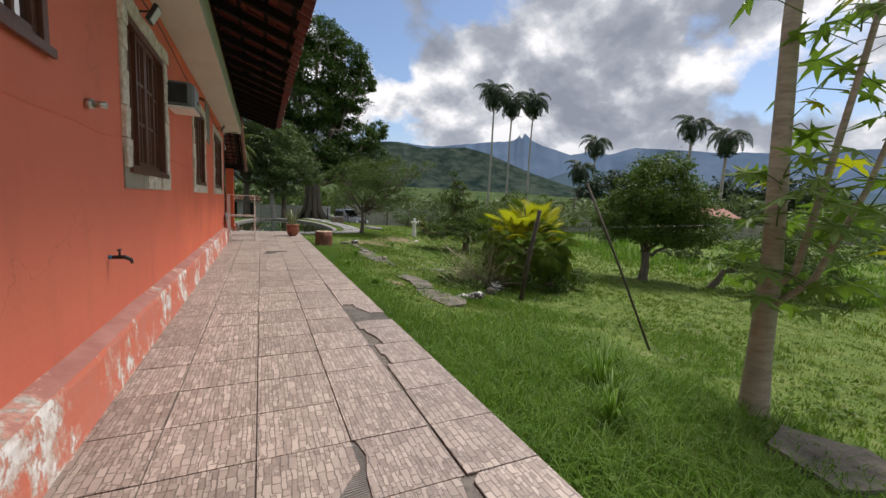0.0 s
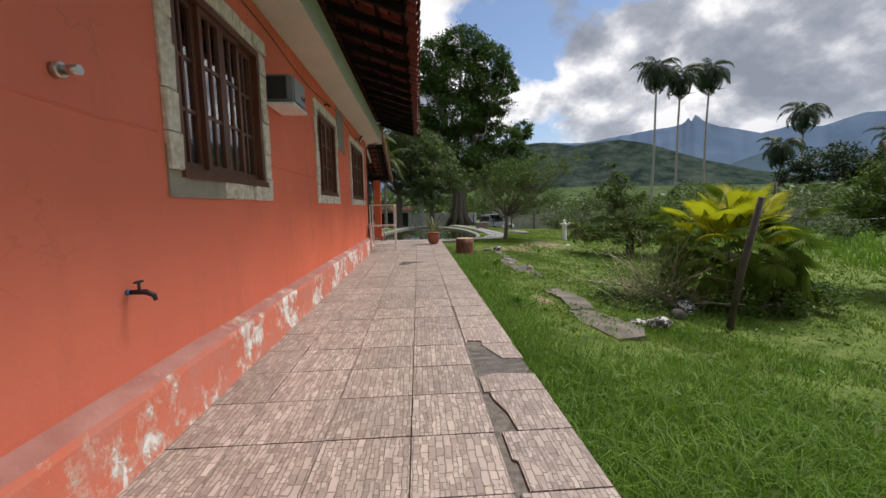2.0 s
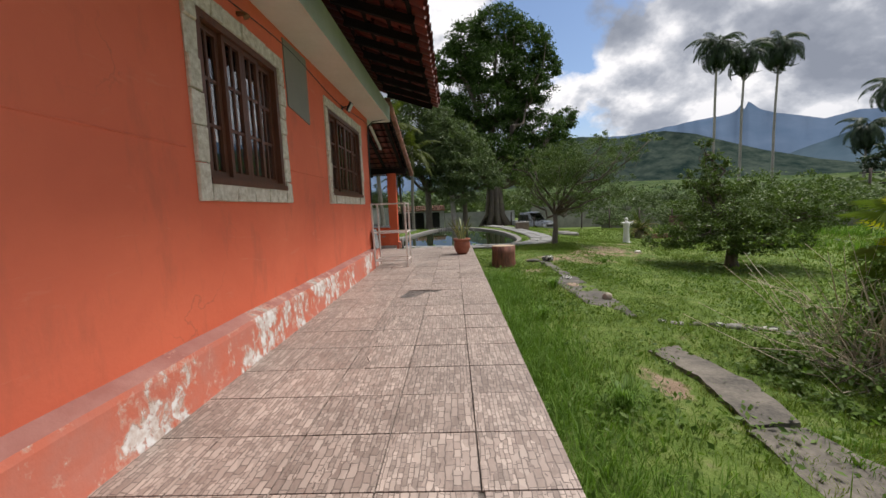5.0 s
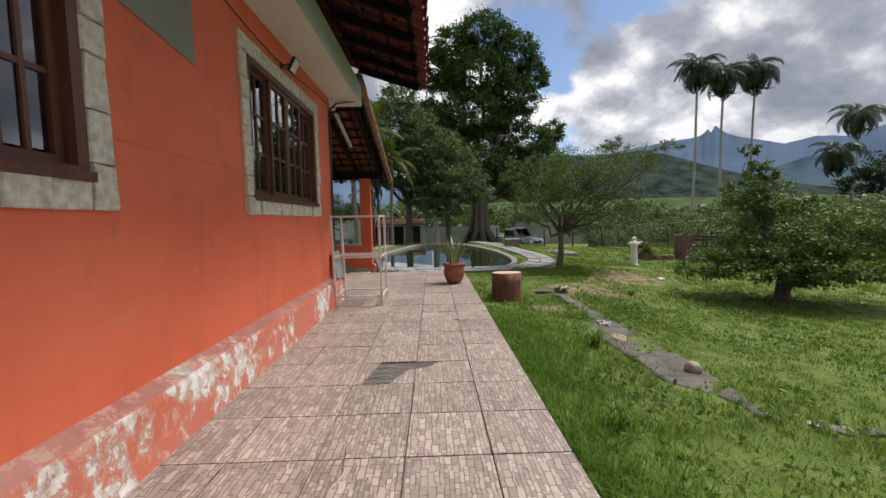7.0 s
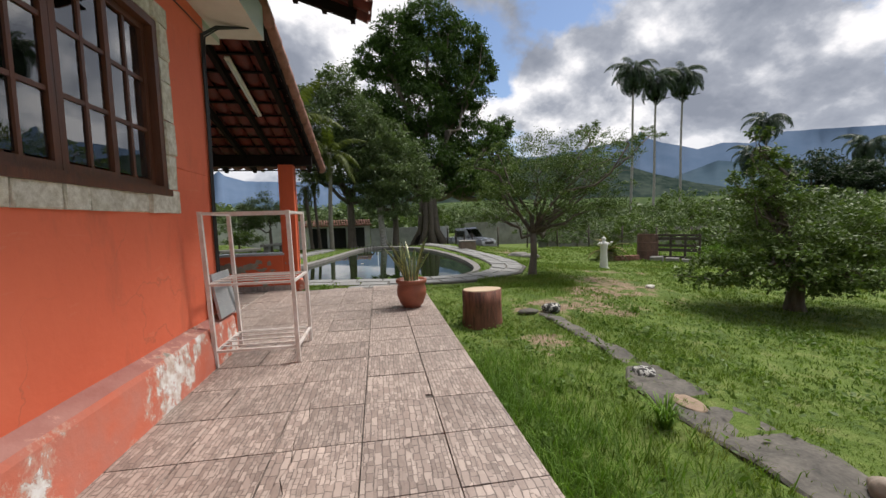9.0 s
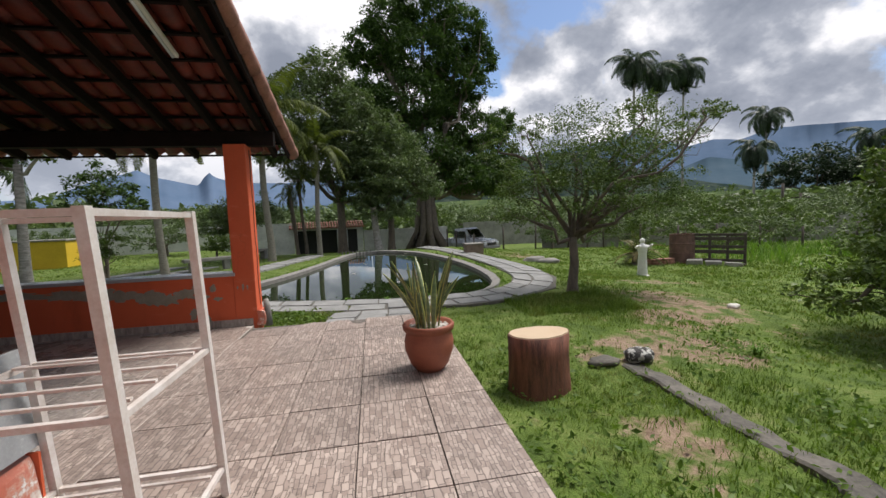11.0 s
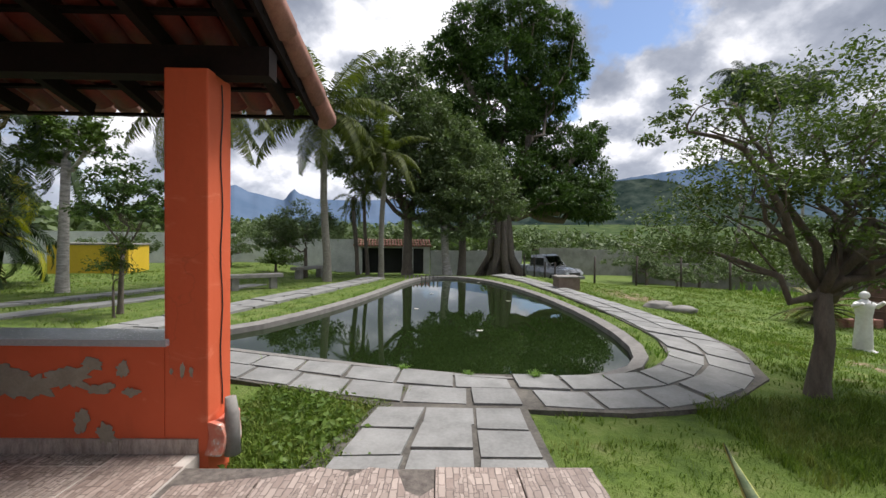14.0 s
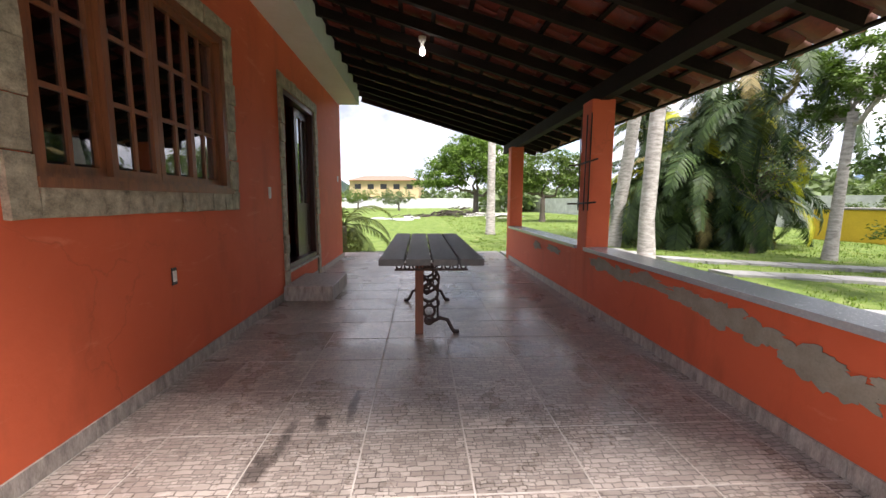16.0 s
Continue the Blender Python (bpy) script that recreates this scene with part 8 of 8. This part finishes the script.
for k, (x, y, s) in enumerate(((3.9, 1.5, 1.0), (3.4, 0.9, 0.8), (4.5, 1.9, 0.7), (2.9, 6.0, 0.5), (3.4, 10.0, 0.45), (2.8, 8.2, 0.4), (5.5, 13.3, 0.3), (1.0, 17.02, 0.22), (2.4, 16.78, 0.26), (1.7, 16.86, 0.2))):
    root = thing("grass_tussock", "clump of long arching grass blades", "grass clump", (x, y, ground_z(x, y)), 0, "grass clumps")
    n_ = 130
    r2 = np.random.default_rng(400 + k)
    a, r = r2.uniform(0, 2 * np.pi, n_), r2.uniform(0, 0.10, n_) * s
    bx, by = r * np.cos(a), r * np.sin(a)
    h, w = r2.uniform(0.2, 0.55, n_) * s, r2.uniform(0.006, 0.012, n_)
    bend = h * r2.uniform(0.3, 1.0, n_)
    side = np.stack([-np.sin(a), np.cos(a), 0 * a], 1) * w[:, None] / 2
    o = np.stack([np.cos(a), np.sin(a), 0 * a], 1)
    p0 = np.stack([bx, by, 0 * a - 0.02], 1)
    p1 = p0 + o * (bend * 0.25)[:, None] + np.stack([0 * a, 0 * a, h * 0.6], 1)
    p2 = p0 + o * (bend * 0.62)[:, None] + np.stack([0 * a, 0 * a, h * 0.92], 1)
    p3 = p0 + o * bend[:, None] + np.stack([0 * a, 0 * a, h * 0.80], 1)
    v = np.stack([p0 - side, p0 + side, p1 + side, p1 - side, p2 + side * .7, p2 - side * .7, p3], 1).reshape(-1, 3)
    i = np.arange(n_)[:, None] * 7
    f = np.concatenate([i + q for q in ([0, 1, 2], [0, 2, 3], [3, 2, 4], [3, 4, 5], [5, 4, 6])], 1).reshape(-1, 3)
    from_arrays("foliage", v, f, GRASS2, root, kind="stuff")

# ---- pieces of the floors and paths, last ----
slab_root = new("pool_path")
tagged(slab_root, "path of separate grey concrete slabs with dark joints round the pond", "path", kind="structure")
rr = random.Random(2)
for poly in PATHS:
    bm = bmesh.new()
    m = (sum(p[0] for p in poly) / 4, sum(p[1] for p in poly) / 4)
    tl = rr.uniform(-0.012, 0.012)
    prism(bm, poly, -0.3, -0.168 + rr.uniform(-0.008, 0.008), 0.02)
    for v_ in bm.verts:
        if v_.co.z > -0.25:
            v_.co.z += tl * (v_.co.x - m[0])
    part("slab", bm, SLAB, slab_root)

YN = [(-12, -5.05), (0, 0.33), (8, 3.93), (13, 6.07), (17, 7.90), (26, 11.95), (28, 12.90), (31, 14.36), (32, 14.82)]
ROWS_Y = [float(np.interp(k, [a for a, b in YN], [b for a, b in YN])) for k in range(-12, 33)]
COLS_X = [2.215, 1.80, 1.355, 0.905, 0.455, 0.0] + [-0.45 * k for k in range(1, 19)]
terrace = new("terrace_tiling")
tagged(terrace, "stone patterned ceramic terrace tiles, some cracked and lifted", "tiles", kind="structure")
porch = new("porch_tiling")
tagged(porch, "glossy stone patterned porch floor tiles, lightened for the dim porch", "tiles", kind="structure")
rr = random.Random(41)




def tile(root, name, poly, mat, tilt=0.0, lift=0.0):
    bm = bmesh.new()
    n_ = len(poly)
    cx, cy = sum(p[0] for p in poly) / n_, sum(p[1] for p in poly) / n_
    sl = (rr.uniform(-tilt, tilt), rr.uniform(-tilt, tilt))
    def z(p, h):
        return h + lift + sl[0] * (p[0] - cx) + sl[1] * (p[1] - cy)
    lo = [bm.verts.new((*p, z(p, -0.010))) for p in poly]
    hi = [bm.verts.new((p[0] + (cx - p[0]) * 0.006, p[1] + (cy - p[1]) * 0.006, z(p, 0.0))) for p in poly]
    for k in range(n_):
        bm.faces.new((lo[k], lo[(k + 1) % n_], hi[(k + 1) % n_], hi[k]))
    bm.faces.new(hi)
    bmesh.ops.recalc_face_normals(bm, faces=bm.faces[:])
    return part(name, bm, mat, root)


def patio_poly(c, r):
    g = 0.0028
    x1, x0, y0, y1 = COLS_X[c] - g, COLS_X[c + 1] + g, ROWS_Y[r] + g, ROWS_Y[r + 1] - g
    if c < 2 and ROWS_Y[r] < 4.6:
        # the joint under the outer row has opened
        wide = 0.007 + 0.004 * math.sin(r * 1.9)
        x0, x1 = (x0 + wide, x1) if c == 0 else (x0, x1 - wide)
    return x0, x1, y0, y1


def ribbed_bed(areas):
    """Combed tile adhesive showing where tiles are missing."""
    bm = bmesh.new()
    for x0, x1, y0, y1 in areas:
        n_ = int((y1 - y0) / 0.013)
        for k in range(n_):
            y = y0 + (y1 - y0) * k / n_
            w = 0.008 * math.sin(k * 0.8)
            beam(bm, (x0, y + w, -0.0075), (x1, y + 0.02 - w, -0.0075), 0.005, 0.006)
    return link("adhesive_bed", bm, ADHESIVE, label="combed grey adhesive where floor tiles are missing", kind="stuff")


ADHESIVE = plain("grey_adhesive", (0.17, 0.155, 0.14), (0.30, 0.28, 0.255), 0.9, scale=9, bmp=0.5)
ribbed_bed(((0.98, 1.62, 8.37, 8.78), (1.82, 2.2, 2.60, 3.42), (1.2, 1.5, 0.0, 0.75)))
BROKEN = {  # column, row: the outline that is left, as shares of the tile
    (1, 0 + 12): [(0, 0), (0.02, 0.35), (0.10, 0.7), (0.04, 1), (1, 1), (1, 0.0)],
    (0, 0 + 11): [(0, 0.0), (0.0, 0.9), (0.12, 1), (1, 1), (1, 0)],
    (2, 0 + 11): [(0, 0), (0, 1), (0.62, 1), (0.8, 0.8), (0.72, 0.6), (0.86, 0.35), (0.84, 0)],
    (1, 0 + 11): [(0.14, 0), (0.2, 0.3), (0.1, 0.62), (0.2, 0.9), (0.1, 1), (0.95, 1), (0.88, 0.7), (1, 0.4), (1, 0)],
    (2, 0 + 12): [(0, 0), (0, 1), (1, 1), (1, 0.5), (0.84, 0.32), (0.62, 0.0)],
    (0, 5 + 12): [(0.0, 0), (0.0, 0.5), (0.3, 0.62), (1, 0.55), (1, 0)],
    (0, 6 + 12): [(0.30, 1.0), (0.98, 1.0), (1, 0.19), (0.60, 0.22), (0.48, 0.5), (0.36, 0.8)],
    (0, 7 + 12): [(0.0, 0.0), (0.0, 1), (1, 1), (1, 0), (0.36, 0.0), (0.34, 0.16), (0.05, 0.2)],
    (1, 18 + 12): [(0, 0), (0, 0.66), (0.22, 0.70), (0.42, 0.98), (1, 1), (1, 0)],
    (1, 22 + 12): [(0, 0), (0, 1), (1, 1), (1, 0.12), (0.9, 0.12), (0.9, 0.0)],
    (0, 4 + 12): [(0.28, 0), (0.25, 0.4), (0.12, 0.8), (0.1, 1), (1, 1), (1, 0)],
    (0, 3 + 12): [(0.12, 0), (0.12, 0.45), (0.06, 0.5), (0.06, 1), (1, 1), (1, 0)],
    (2, 31 + 12): [(0, 0), (0, 0.8), (0.2, 1), (0.55, 0.95), (0.68, 0.55), (0.85, 0.45), (1, 0.6), (1, 0)],
    (3, 31 + 12): [(0, 0), (0.0, 0.75), (0.3, 0.85), (0.6, 1), (1, 0.9), (1, 0)],
    (4, 31 + 12): [(0.1, 0), (0.1, 0.62), (0.5, 0.68), (1, 0.8), (1, 0)],
}
n_tiles = 0
for r in range(len(ROWS_Y) - 1):
    for c in range(5):
        x0, x1, y0, y1 = patio_poly(c, r)
        if y1 < -0.9:
            continue
        if c == 4:
            x0 = max(x0, 0.10 if y0 < YH - 0.2 else x0)
        sh = BROKEN.get((c, r))
        if (c, r) == (2, 18 + 12):
            # a large piece is gone here beside the long crack
            w_, h_ = x1 - x0, y1 - y0
            tile(terrace, "tile", [(x0 + w_ * a, y0 + h_ * b) for a, b in ((0, 0), (0, 1), (0.32, 1), (0.24, 0.55), (0.12, 0.0))], TILE, 0.004)
            tile(terrace, "tile", [(x0 + w_ * a, y0 + h_ * b) for a, b in ((0.60, 0), (0.72, 0.32), (0.9, 0.62), (1, 0.66), (1, 0))], TILE, 0.004)
            continue
        if sh:
            poly = [(x0 + (x1 - x0) * a, y0 + (y1 - y0) * b) for a, b in sh]
        else:
            poly = [(x0, y0), (x1, y0), (x1, y1), (x0, y1)]
        cracked = (c == 2 and 13 + 12 <= r <= 22 + 12)
        if cracked:
            # a crack wanders down this column
            w = [0.28 + 0.05 * math.sin(k * 1.7 + r) + 0.08 * math.sin(r * 0.8) for k in range(4)]
            w0, w1 = 0.30 + 0.10 * math.sin(r * 0.9), 0.30 + 0.10 * math.sin((r + 1) * 0.9)
            ln = [(x0 + (x1 - x0) * (w0 + (w1 - w0) * k / 4 + (0.05 * math.sin(k * 2.1 + r) if 0 < k < 4 else 0)), y0 + (y1 - y0) * k / 4) for k in range(5)]
            tile(terrace, "tile", [(x0, y0)] + ln + [(x0, y1)], TILE, 0.004)
            tile(terrace, "tile", [(p[0] + 0.004, p[1]) for p in ln] + [(x1, y1), (x1, y0)], TILE, 0.004, 0.003)
        else:
            tile(terrace, "tile", poly, TILE, 0.006 if c < 2 else 0.003, rr.uniform(0, 0.002))
        n_tiles += 1
PORCH_ROWS = ROWS_Y + [15.28]
for r in range(len(PORCH_ROWS) - 1):
    y0, y1 = PORCH_ROWS[r] + 0.0028, PORCH_ROWS[r + 1] - 0.0028
    y0, y1 = max(y0, YH + 0.018), min(y1, YP - 0.014)
    if y1 - y0 < 0.05:
        continue
    for c in range(5, len(COLS_X) - 1):
        x1, x0 = COLS_X[c] - 0.0042, COLS_X[c + 1] + 0.0042
        if c == 5 and y0 > 14.5:
            x1 -= 0.02 if y0 < 14.8 else 0.06
        tile(porch, "tile", [(x0, y0), (x1, y0), (x1, y1), (x0, y1)], TILE_PORCH if c > 5 else TILE, 0.002)
skirt = new("skirting")
tagged(skirt, "upright strips of stone patterned tile along the foot of the porch walls", "skirting", kind="structure")
for k in range(17):
    x1, x0 = -0.45 * k - (0.36 if k == 0 else 0.004), -0.45 * (k + 1) + 0.001
    if x1 - x0 > 0.05:
        part("skirting_tile", boxes(((x0, YH + 0.001, 0.0), (x1, YH + 0.013, 0.085))), SKIRT, skirt)
    if x1 > -7.2:
        part("skirting_tile", boxes(((x0, YP - 0.013, 0.0), (-0.004 if k == 0 else x1, YP - 0.001, 0.085))), SKIRT, skirt)
